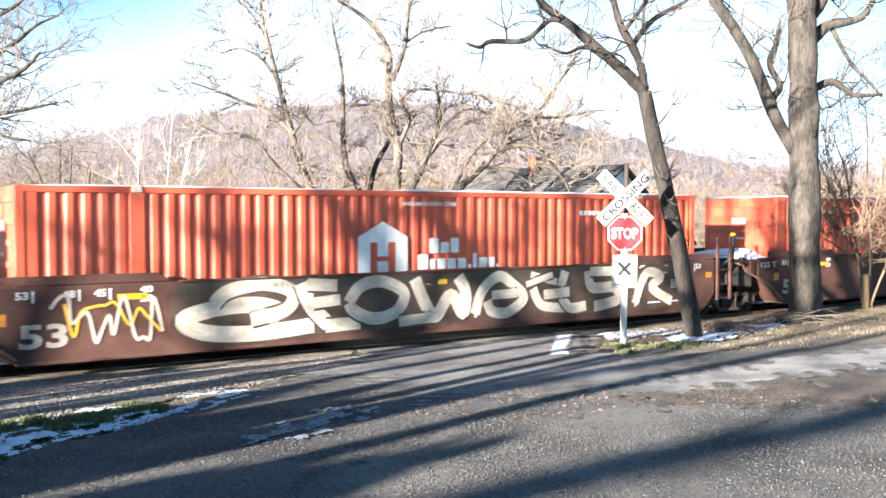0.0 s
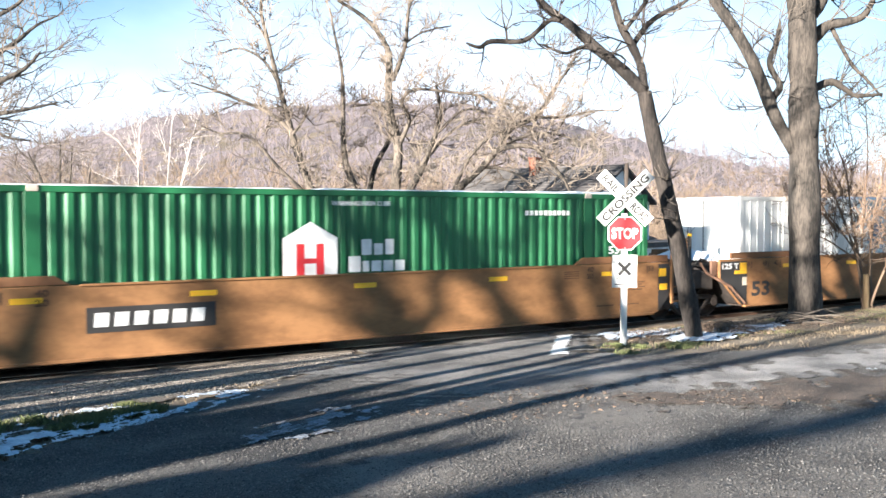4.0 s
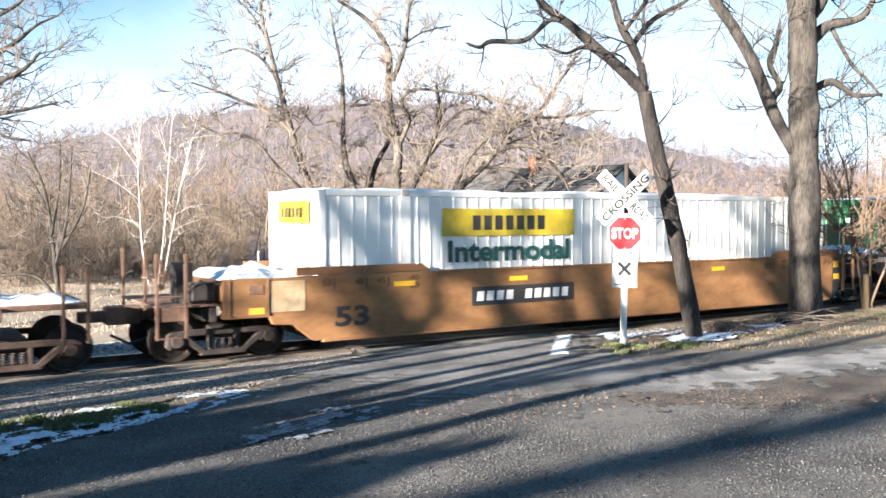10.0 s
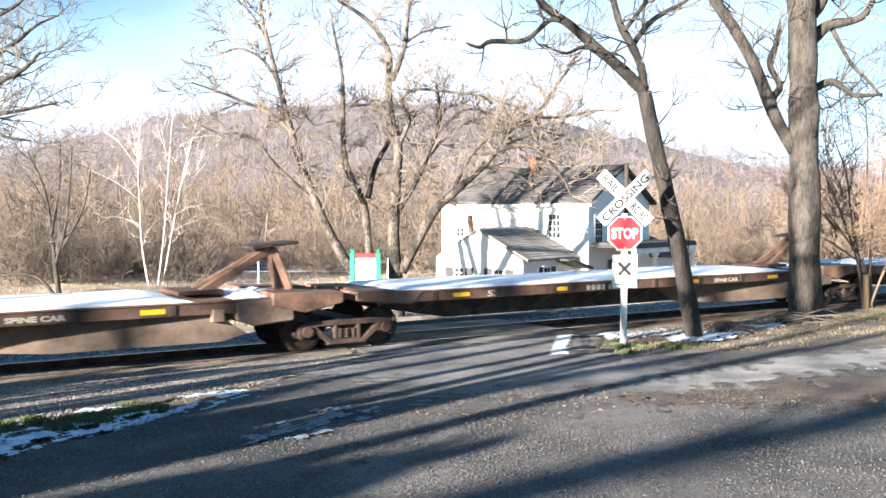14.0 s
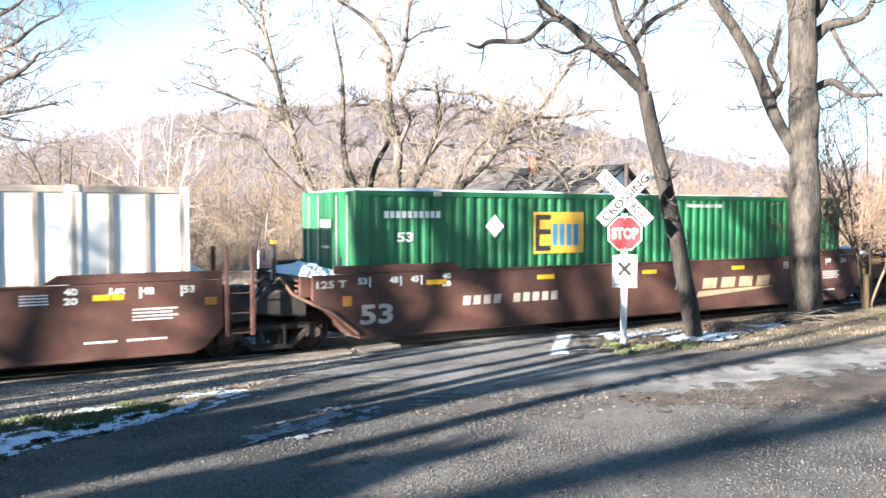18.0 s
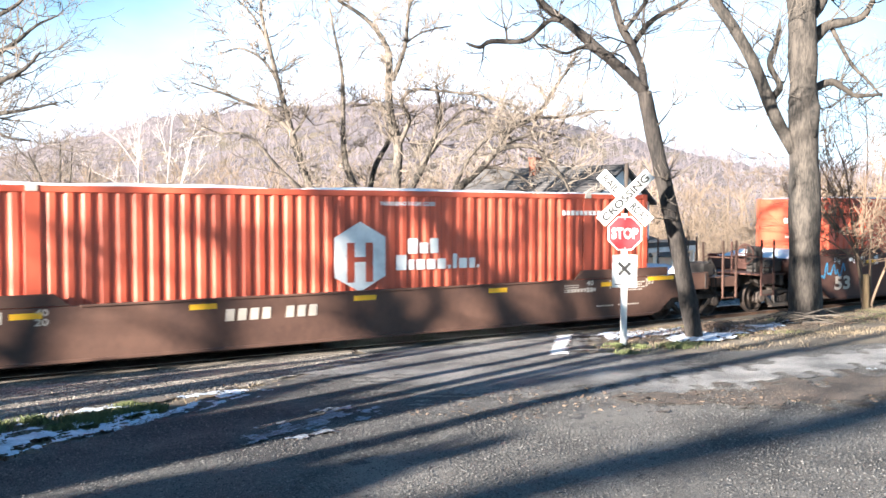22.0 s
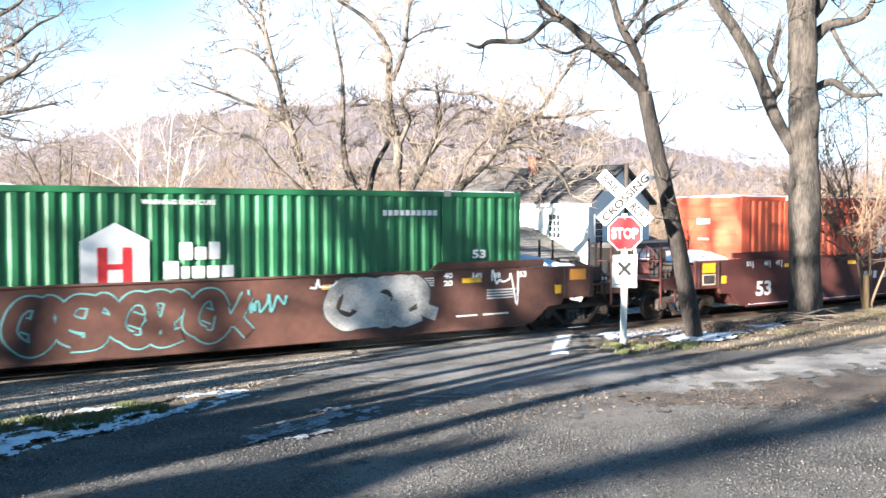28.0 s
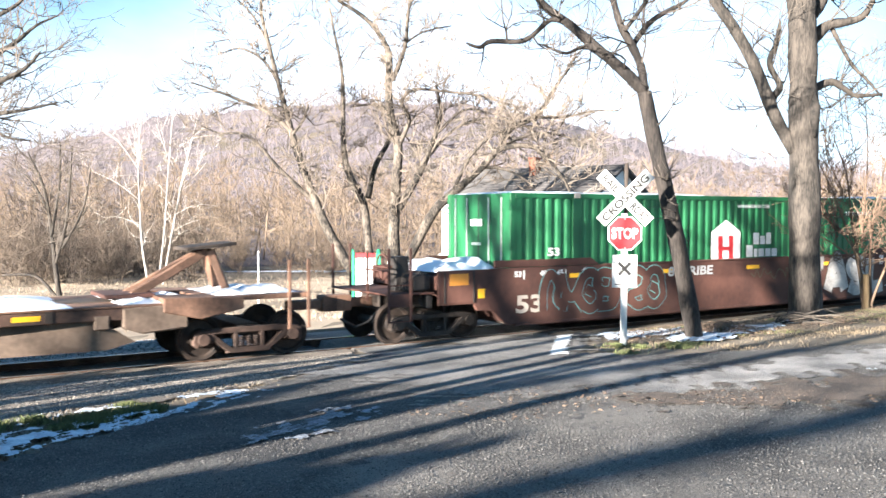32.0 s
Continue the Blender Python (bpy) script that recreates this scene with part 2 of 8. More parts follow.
# ---- mesh building ----
class Geo:
    """Vertices and faces gathered before they become one mesh."""

    def __init__(self):
        self.v, self.f = [], []

    def add(self, verts, faces):
        n = len(self.v)
        self.v += [tuple(p) for p in verts]
        self.f += [tuple(i + n for i in q) for q in faces]
        return self

    def box(self, x0, x1, y0, y1, z0, z1):
        return self.add([(x0, y0, z0), (x1, y0, z0), (x1, y1, z0), (x0, y1, z0), (x0, y0, z1), (x1, y0, z1), (x1, y1, z1), (x0, y1, z1)],
                        [(0, 3, 2, 1), (4, 5, 6, 7), (0, 1, 5, 4), (1, 2, 6, 5), (2, 3, 7, 6), (3, 0, 4, 7)])

    def prism(self, outline, y0, y1):
        """An outline in x and z, drawn out from y0 to y1."""
        n = len(outline)
        return self.add([(x, y0, z) for x, z in outline] + [(x, y1, z) for x, z in outline],
                        [tuple(range(n)), tuple(range(2 * n - 1, n - 1, -1))] + [(i, n + i, n + (i + 1) % n, (i + 1) % n) for i in range(n)])

    def beam(self, a, b, w, h=None):
        """A square bar from a to b."""
        a, b, h = Vector(a), Vector(b), h or w
        d = (b - a).normalized()
        s = d.cross(Vector((0, 0, 1)) if abs(d.z) < 0.95 else Vector((1, 0, 0))).normalized()
        u = s.cross(d)
        q = [s * (i * w / 2) + u * (j * h / 2) for i, j in ((-1, -1), (1, -1), (1, 1), (-1, 1))]
        return self.add([a + k for k in q] + [b + k for k in q], [(0, 1, 2, 3), (7, 6, 5, 4)] + [(i, 4 + i, 4 + (i + 1) % 4, (i + 1) % 4) for i in range(4)])

    def tube(self, pts, radii, n=6, caps=True):
        """A round bar along points, with a radius at each."""
        pts = [Vector(p) for p in pts]
        d0 = (pts[-1] - pts[0]).normalized()
        ref = Vector((0.31, 0.87, 0.38)) if abs(d0.dot(Vector((0.31, 0.87, 0.38)))) < 0.9 else Vector((1, 0, 0))
        k0, m = len(self.v), len(pts)
        for i, p in enumerate(pts):
            d = (pts[min(i + 1, m - 1)] - pts[max(i - 1, 0)]).normalized()
            s = d.cross(ref).normalized()
            u = d.cross(s)
            for j in range(n):
                t = 2 * math.pi * j / n
                self.v.append(tuple(p + (s * math.cos(t) + u * math.sin(t)) * radii[i]))
        for i in range(m - 1):
            for j in range(n):
                a, b = k0 + i * n + j, k0 + i * n + (j + 1) % n
                self.f.append((a, b, b + n, a + n))
        if caps:
            self.f += [tuple(range(k0 + n - 1, k0 - 1, -1)), tuple(range(k0 + (m - 1) * n, k0 + m * n))]
        return self

    def drum(self, c, r, y0, y1, n=20):
        """A disc or drum whose axle lies along y."""
        return self.tube([(c[0], y0, c[1]), (c[0], y1, c[1])], [r, r], n)

    def mesh(self, name, bevel=0.0, smooth=False):
        me = bpy.data.meshes.new(name)
        me.from_pydata(self.v, [], self.f)
        if bevel:
            bm = bmesh.new()
            bm.from_mesh(me)
            bmesh.ops.recalc_face_normals(bm, faces=bm.faces)
            edges = [e for e in bm.edges if len(e.link_faces) == 2 and e.calc_face_angle(0) > 0.5]
            bmesh.ops.bevel(bm, geom=edges, offset=bevel, segments=1, affect="EDGES", clamp_overlap=True)
            bm.to_mesh(me)
            bm.free()
        if smooth:
            me.polygons.foreach_set("use_smooth", [True] * len(me.polygons))
        me.update()
        return me


shapes = {}


def part(name, geo, material, parent=None, label="", bevel=0.0, smooth=False, key=None):
    """One mesh object under a thing or a part. Alike pieces share their mesh by a key."""
    tag = (key, material.name) if key else None
    if tag in shapes and key:
        me = shapes[tag]
    else:
        me = (geo() if callable(geo) else geo).mesh(name, bevel, smooth)
        me.materials.append(material)
        if key:
            shapes[tag] = me
    ob = new(name, me)
    if parent:
        ob.parent = parent
    if label:
        ob["label"] = label
    return ob


def thing(name, label, category, at=(0, 0, 0), group="", kind="", turn=0):
    ob = new(name)
    ob.empty_display_size = 0.2
    ob.matrix_world = pose(*at, 0, 0, turn)
    return tagged(ob, label, category, group, kind)


letters = {}


def lettering(text, width, height):
    """Flat letters of the built-in font as vertices and faces, stretched to a width and height, starting at 0, 0."""
    if text not in letters:
        cu = bpy.data.curves.new("letters", "FONT")
        cu.body, cu.resolution_u, cu.offset = text, 3, 0.030
        ob = bpy.data.objects.new("letters", cu)
        me = bpy.data.meshes.new_from_object(ob)
        co = np.array([v.co[:2] for v in me.vertices])
        co -= co.min(0)
        co /= co.max(0)
        letters[text] = co, [tuple(p.vertices) for p in me.polygons]
        bpy.data.objects.remove(ob)
        bpy.data.curves.remove(cu)
        bpy.data.meshes.remove(me)
    co, faces = letters[text]
    return [(x * width, z * height) for x, z in co], faces


def write_on(text, x, z, width, height, y, geo=None, slant=0.0):
    """Letters on a wall that faces -y, with their lower left corner at x, z."""
    geo = geo or Geo()
    co, faces = lettering(text, width, height)
    return geo.add([(x + a + slant * b, y, z + b) for a, b in co], faces)


def bars(x, z, width, height, n, y, geo=None, gap=0.25, slant=0.0):
    """Plain upright bars that stand for writing which is not spelled out."""
    geo = geo or Geo()
    step = width / n
    for i in range(n):
        a, b = x + i * step, x + i * step + step * (1 - gap)
        geo.add([(a, y, z), (b, y, z), (b + slant * height, y, z + height), (a + slant * height, y, z + height)], [(0, 1, 2, 3)])
    return geo
# Limbs of the trees, shaped to fit the camera's view: way to the side, height and radius in metres from the tree's
# foot.
TREE_FORMS = dict(
    leaning_tree=[[(0.00, -0.02, 0.179), (-0.29, 1.53, 0.160), (-0.58, 2.82, 0.151), (-0.86, 4.01, 0.142), (-1.01, 4.71, 0.132)],
        [(-1.01, 4.71, 0.113), (-1.37, 5.09, 0.113), (-1.85, 5.52, 0.094), (-2.39, 6.00, 0.085), (-2.93, 6.43, 0.075), (-3.25, 7.02, 0.056)],
        [(-2.39, 6.00, 0.056), (-2.77, 6.10, 0.048), (-3.25, 5.73, 0.048), (-3.90, 5.71, 0.048), (-4.12, 5.60, 0.038), (-4.38, 5.68, 0.019)],
        [(-1.01, 4.71, 0.094), (-1.05, 5.19, 0.085), (-1.21, 5.62, 0.085), (-1.42, 6.05, 0.075), (-1.58, 6.70, 0.066), (-1.85, 7.46, 0.048)],
        [(-1.19, 5.60, 0.056), (-0.88, 6.05, 0.056), (-0.56, 6.27, 0.048), (-0.24, 6.43, 0.038), (0.09, 6.70, 0.019)],
        [(-1.85, 5.52, 0.048), (-2.18, 5.57, 0.038), (-2.50, 5.46, 0.028), (-2.93, 5.62, 0.019)],
        [(-1.37, 5.89, 0.048), (-0.88, 6.59, 0.038), (-0.72, 7.35, 0.028)]],
    broad_tree=[[(0.07, -0.06, 0.530), (0.04, 0.23, 0.409), (-0.01, 1.54, 0.373), (-0.03, 3.20, 0.350), (-0.07, 4.16, 0.337), (-0.10, 5.68, 0.325), (-0.14, 6.92, 0.337), (-0.18, 7.74, 0.314), (-0.28, 8.71, 0.265), (-0.34, 10.22, 0.193)],
        [(-0.28, 4.05, 0.168), (-0.69, 4.78, 0.157), (-1.03, 5.68, 0.157), (-1.31, 6.37, 0.157), (-1.72, 7.12, 0.144), (-2.14, 7.74, 0.132), (-2.55, 8.57, 0.108)],
        [(-0.73, 5.40, 0.096), (-0.55, 5.68, 0.085), (-0.76, 6.23, 0.072), (-0.55, 6.78, 0.060), (-0.41, 7.33, 0.036)],
        [(0.18, 5.54, 0.121), (0.69, 5.77, 0.096), (1.03, 5.61, 0.072), (1.31, 5.43, 0.060), (1.97, 5.47, 0.036)],
        [(0.21, 6.78, 0.168), (0.55, 7.12, 0.132), (0.96, 7.19, 0.108), (1.38, 7.33, 0.085), (1.58, 7.74, 0.060), (1.65, 8.30, 0.036)],
        [(0.00, 7.19, 0.193), (0.41, 7.74, 0.157), (0.76, 8.57, 0.121)],
        [(0.69, 7.06, 0.060), (1.17, 6.23, 0.048), (1.58, 5.82, 0.036), (1.97, 5.40, 0.024)]],
    slender_tree=[[(0.06, -0.10, 0.197), (-0.80, 1.40, 0.174), (-1.40, 2.51, 0.162), (-2.00, 4.01, 0.139), (-2.41, 5.21, 0.128), (-2.71, 6.31, 0.105), (-3.01, 7.42, 0.081), (-3.35, 8.82, 0.070), (-3.61, 10.02, 0.058), (-3.47, 10.82, 0.035)],
        [(-2.55, 5.77, 0.081), (-3.31, 6.37, 0.070), (-4.31, 6.81, 0.058), (-5.11, 7.12, 0.047), (-6.01, 7.42, 0.023)],
        [(-2.51, 5.61, 0.058), (-2.16, 6.15, 0.047), (-2.00, 6.71, 0.035)],
        [(-1.70, 3.21, 0.070), (-2.91, 4.41, 0.058), (-3.91, 5.51, 0.047), (-4.91, 5.61, 0.035), (-5.61, 5.91, 0.023)],
        [(-3.01, 7.42, 0.058), (-3.51, 8.22, 0.047), (-4.31, 8.62, 0.035), (-5.01, 8.42, 0.023)],
        [(-3.35, 8.82, 0.047), (-3.91, 9.82, 0.035), (-4.51, 10.42, 0.023)]],
    spreading_tree=[[(0.26, -0.06, 0.296), (0.15, 2.02, 0.222), (0.21, 3.73, 0.197), (0.32, 5.64, 0.173), (0.04, 6.81, 0.148), (-0.04, 7.99, 0.148), (0.00, 9.05, 0.111), (-0.43, 9.90, 0.086), (-1.06, 10.54, 0.074), (-1.92, 11.07, 0.049)],
        [(-0.64, 0.11, 0.185), (-0.85, 2.02, 0.148), (-1.06, 3.51, 0.148), (-1.60, 4.58, 0.136), (-1.87, 5.64, 0.111), (-1.92, 7.35, 0.086), (-2.02, 8.84, 0.062), (-2.34, 10.33, 0.049), (-2.56, 11.39, 0.037)],
        [(-0.89, 3.73, 0.111), (-0.64, 5.00, 0.111), (-0.11, 6.07, 0.099), (-0.15, 7.13, 0.074), (-0.85, 7.45, 0.049), (-1.70, 7.35, 0.025)],
        [(0.00, 8.41, 0.099), (0.26, 9.05, 0.099), (0.53, 9.90, 0.074), (0.64, 11.18, 0.062), (0.96, 11.82, 0.037)],
        [(0.32, 3.30, 0.161), (0.96, 4.37, 0.148), (1.38, 5.22, 0.123), (1.70, 6.07, 0.099), (1.92, 6.92, 0.074), (1.75, 7.99, 0.049)],
        [(0.47, 0.96, 0.197), (1.60, 3.09, 0.185), (2.34, 3.83, 0.161), (3.41, 4.79, 0.136), (4.05, 5.43, 0.123), (5.11, 5.54, 0.086), (5.75, 5.11, 0.062), (6.39, 4.37, 0.049), (6.71, 3.73, 0.025)],
        [(4.05, 5.43, 0.099), (4.47, 6.18, 0.099), (5.32, 6.60, 0.086), (5.86, 7.35, 0.074), (6.28, 7.99, 0.049), (6.81, 8.63, 0.025)],
        [(5.32, 6.60, 0.062), (6.39, 6.60, 0.049), (7.45, 6.81, 0.037), (8.31, 6.81, 0.025)],
        [(0.32, 5.64, 0.099), (0.75, 6.60, 0.086), (0.47, 7.24, 0.074), (0.96, 7.67, 0.062), (2.13, 7.60, 0.049), (3.41, 7.45, 0.037), (4.47, 7.13, 0.025)],
        [(1.70, 6.07, 0.062), (2.77, 7.03, 0.049), (3.73, 6.92, 0.037), (4.47, 6.71, 0.025)],
        [(1.38, 5.22, 0.080), (2.40, 6.30, 0.062), (3.60, 6.75, 0.048), (4.90, 6.55, 0.034), (5.90, 5.90, 0.020)],
        [(2.34, 3.83, 0.080), (3.00, 5.20, 0.060), (3.90, 6.00, 0.046), (5.00, 6.30, 0.032), (6.20, 6.10, 0.018)],
        [(4.05, 5.43, 0.060), (4.90, 5.90, 0.050), (6.00, 6.00, 0.036), (7.20, 5.60, 0.020)],
        [(3.41, 4.79, 0.060), (4.30, 4.70, 0.046), (5.20, 4.20, 0.030), (5.70, 3.50, 0.018)],
        [(0.53, 9.90, 0.049), (1.28, 10.33, 0.037), (2.34, 10.54, 0.025)]],
    pale_birch=[[(0.04, -0.11, 0.082), (-0.49, 3.08, 0.072), (-0.64, 6.46, 0.062), (-0.71, 9.09, 0.051), (-0.49, 11.35, 0.042), (-0.26, 12.48, 0.021)],
        [(-0.68, 8.34, 0.036), (-1.88, 10.22, 0.030), (-3.12, 10.97, 0.015)],
        [(-0.64, 6.28, 0.036), (-1.99, 7.40, 0.030), (-3.50, 8.16, 0.015)],
        [(-0.56, 4.59, 0.030), (-1.88, 5.15, 0.021), (-3.01, 5.15, 0.014)],
        [(-0.68, 8.72, 0.026), (-1.13, 10.60, 0.021), (-1.50, 11.73, 0.014)],
        [(-0.56, 11.35, 0.021), (0.38, 12.48, 0.014)]],
    twin_birch=[[(-0.15, -0.11, 0.072), (0.38, 3.83, 0.056), (0.68, 7.59, 0.051), (0.94, 10.60, 0.042), (1.13, 12.29, 0.021)],
        [(0.15, -0.11, 0.072), (0.64, 4.59, 0.062), (1.13, 8.34, 0.051), (1.69, 11.54, 0.036), (2.03, 12.85, 0.015)],
        [(1.50, 9.85, 0.030), (2.44, 10.41, 0.021), (3.38, 10.60, 0.014)],
        [(1.05, 7.22, 0.030), (2.07, 8.34, 0.021), (2.63, 9.09, 0.014)],
        [(0.75, 5.34, 0.026), (2.25, 6.01, 0.021), (3.76, 5.90, 0.014)],
        [(0.75, 7.97, 0.026), (-0.08, 9.85, 0.021), (-0.56, 11.54, 0.014)],
        [(0.60, 4.21, 0.021), (1.69, 4.77, 0.015), (2.44, 4.96, 0.014)]],
    dark_sapling_clump=[[(0.03, -0.07, 0.162), (-0.20, 1.89, 0.135), (-0.42, 4.17, 0.108), (-0.81, 6.45, 0.081), (-1.66, 8.40, 0.041)],
        [(-0.20, 1.89, 0.108), (0.49, 4.17, 0.081), (0.81, 6.45, 0.068), (1.04, 8.73, 0.027)],
        [(-0.36, 3.52, 0.081), (-0.10, 6.45, 0.068), (-0.23, 9.05, 0.041)],
        [(-0.10, -0.07, 0.108), (-1.40, 1.24, 0.081), (-3.35, 1.30, 0.054)],
        [(0.29, 2.87, 0.081), (1.53, 5.15, 0.054), (2.02, 7.43, 0.027)],
        [(-0.59, 5.15, 0.068), (-1.73, 6.77, 0.054), (-2.70, 7.43, 0.027)]],
    overhanging_tree=[[(0.00, -0.48, 0.257), (0.12, 1.90, 0.227), (0.36, 3.69, 0.197), (0.60, 5.47, 0.167), (0.71, 7.38, 0.118)],
        [(0.36, 3.45, 0.108), (1.07, 3.75, 0.079), (1.55, 4.22, 0.059), (2.14, 4.34, 0.040), (2.92, 4.52, 0.020)],
        [(0.42, 4.05, 0.108), (1.19, 4.40, 0.079), (1.79, 4.88, 0.059), (2.38, 5.18, 0.040), (2.74, 5.53, 0.020)],
        [(0.54, 5.12, 0.098), (1.31, 5.36, 0.069), (2.02, 5.71, 0.050), (2.50, 6.13, 0.030), (2.98, 6.37, 0.014)],
        [(0.48, 4.52, 0.079), (1.31, 4.11, 0.050), (2.02, 3.75, 0.030), (2.50, 3.69, 0.014)],
        [(0.60, 5.95, 0.089), (1.43, 6.19, 0.059), (2.14, 6.55, 0.040), (2.50, 7.02, 0.020)]],
    brushy_shrub=[[(-0.11, -0.08, 0.046), (-0.26, 1.14, 0.037), (-0.62, 2.21, 0.028), (-1.05, 3.27, 0.020), (-1.60, 4.34, 0.011)],
        [(-0.03, -0.08, 0.043), (-0.14, 1.45, 0.034), (-0.26, 2.51, 0.026), (-0.33, 3.73, 0.019), (-0.72, 4.95, 0.010)],
        [(0.12, -0.08, 0.043), (0.20, 1.29, 0.034), (0.43, 2.51, 0.026), (0.81, 3.73, 0.019), (1.20, 5.00, 0.010)],
        [(0.05, -0.08, 0.037), (0.35, 1.00, 0.031), (0.85, 2.20, 0.025), (1.55, 3.40, 0.015), (2.10, 4.40, 0.010)],
        [(-0.18, 1.14, 0.028), (-0.80, 2.20, 0.022), (-1.40, 2.90, 0.017), (-2.10, 3.60, 0.010)],
        [(-0.14, 1.60, 0.028), (0.12, 2.97, 0.021), (0.35, 4.19, 0.015), (0.47, 5.65, 0.010)],
        [(-0.30, 1.30, 0.022), (-1.00, 1.80, 0.019), (-1.70, 2.10, 0.010)],
        [(-0.33, 3.20, 0.019), (-0.90, 4.20, 0.014), (-1.00, 5.40, 0.010)],
        [(0.60, 1.60, 0.022), (1.30, 2.10, 0.017), (2.00, 2.70, 0.010)],
        [(-0.49, 2.05, 0.039), (-0.87, 2.51, 0.031), (-1.17, 2.66, 0.015)]],
)

# ---- the ground: a road that falls gently to the track, a low field behind it, a wooded hill ----
RAIL = -0.14
SIDE = Vector((0.8420, -0.5394, 0.0))


def smooth(a, b, v):
    t = np.clip((v - a) / (b - a), 0, 1)
    return t * t * (3 - 2 * t)


def height(x, y):
    x, y = np.asarray(x, float), np.asarray(y, float)
    near = np.where(y > -3.6, 0.082 - 0.242 * smooth(-3.6, -1.7, y), 0.07 * (-np.maximum(y, -26) - 2) - 0.03)
    far = -0.20 - 0.9 * smooth(2.2, 8, y) - 1.0 * smooth(8, 26, y)
    z = np.where(y < 0, near, far) - 0.30 * smooth(-0.93, -0.82, y) * (1 - smooth(2.0, 2.6, y))
    d, s = x * 0.5394 + (y + 17.57) * 0.8420, x * 0.8420 - (y + 17.57) * 0.5394
    q = s / np.maximum(d, 1.0)
    crest = np.interp(q, [-2, -.6, -.5, -.43, -.36, -.30, -.17, -.05, .07, .167, .26, .355, .5, .7, 2], [10, 30, 38, 47, 57, 66, 71, 75, 70, 58, 44, 33, 27, 20, 10])
    crest = crest + 0.8 * np.sin(q * 31) + 0.6 * np.sin(q * 57 + 1)
    rise = crest * smooth(150, 640, d) + 3.0 * smooth(70, 150, d) * (1 - 0.5 * smooth(0.0, 0.3, q))
    return z + rise * smooth(30, 70, y)


def spread(lo, hi, fine_lo, fine_hi, step):
    mid = list(np.arange(fine_lo, fine_hi + step / 2, step))
    left, right, a = [], [], step
    v = fine_lo
    while v > lo:
        a *= 1.25
        v -= a
        left.append(max(v, lo))
    v, a = fine_hi, step
    while v < hi:
        a *= 1.25
        v += a
        right.append(min(v, hi))
    return np.array(left[::-1] + mid + right)


def sheet(name, xs, ys, lift, rough_up, material, keep=None, seed=0):
    """A height sheet over a grid; keep(x, y) drops the cells outside a shape."""
    gx, gy = np.meshgrid(xs, ys)
    gz = height(gx, gy) + lift
    if rough_up:
        rng = np.random.RandomState(seed)
        rough_up = rough_up * (smooth(75, 220, gy) if rough_up > 1 else 1.0)
        gz = gz + rough_up * (rng.rand(*gx.shape) - 0.5) + rough_up * 1.2 * np.sin(gx * 1.7 + 0.8 * np.sin(gy * 2.1)) * np.sin(gy * 1.3)
    n, m = len(xs), len(ys)
    i = np.arange(n * m).reshape(m, n)
    quads = np.stack([i[:-1, :-1], i[:-1, 1:], i[1:, 1:], i[1:, :-1]], -1).reshape(-1, 4)
    verts = np.stack([gx, gy, gz], -1).reshape(-1, 3)
    if keep is not None:
        c = verts[quads].mean(1)
        quads = quads[keep(c[:, 0], c[:, 1])]
    return from_arrays(name, verts, quads, material)


def from_arrays(name, verts, faces, material, smooth_shade=False):
    used = np.unique(faces)
    back = np.zeros(len(verts), int)
    back[used] = np.arange(len(used))
    verts, faces = verts[used], back[faces]
    k = faces.shape[1]
    me = bpy.data.meshes.new(name)
    me.vertices.add(len(verts))
    me.vertices.foreach_set("co", np.ascontiguousarray(verts, dtype=np.float32).ravel())
    me.loops.add(faces.size)
    me.loops.foreach_set("vertex_index", np.ascontiguousarray(faces, dtype=np.int32).ravel())
    me.polygons.add(len(faces))
    me.polygons.foreach_set("loop_start", np.arange(0, faces.size, k, dtype=np.int32))
    if smooth_shade:
        me.polygons.foreach_set("use_smooth", np.ones(len(faces), dtype=bool))
    me.update(calc_edges=True)
    me.validate()
    me.materials.append(material)
    return new(name, me)


def inside(poly):
    p = np.array(poly)

    def test(x, y):
        hit = np.zeros(np.shape(x), bool)
        for (x0, y0), (x1, y1) in zip(p, np.roll(p, -1, 0)):
            cross = ((y0 > y) != (y1 > y)) & (x < (x1 - x0) * (y - y0) / (y1 - y0 + 1e-9) + x0)
            hit ^= cross
        return hit
    return test


def ragged(poly, amount, seed):
    """A shape whose outline wanders, as the edge of gravel or snow does."""
    test = inside(poly)

    def keep(x, y):
        dx = amount * (np.sin(x * 5.1 + seed) * np.cos(y * 4.3 + seed) + 0.6 * np.sin(x * 13.7 + y * 11.1 + seed))
        dy = amount * (np.sin(x * 4.7 - seed + 2) * np.cos(y * 6.1) + 0.6 * np.cos(x * 12.1 - y * 9.7 + seed))
        return test(x + dx, y + dy)
    return keep


# earth, dead grass and snow crumbs, one sheet out to the horizon
ground = sheet("ground", spread(-3000, 3000, -14, 34, 0.5), spread(-900, 3000, -22, 14, 0.4), 0.0, 0.007, M["earth"])
tagged(ground, "brown winter earth with dead grass beside the road", "ground", kind="structure")
hill = sheet("wooded_hill_slope", np.linspace(-560, 1150, 130), np.linspace(58, 1100, 130), 0.05, 2.2, M["hazy_hill_floor"])
tagged(hill, "leaf-covered winter hillside, distance haze mixed into its colour", "hill", kind="structure")
field = sheet("field", np.arange(-60, 110, 1.0), np.arange(9, 66, 1.0), 0.03, 0.05, M["field_straw"])
tagged(field, "field of dry straw-coloured winter grass", "field", kind="structure")

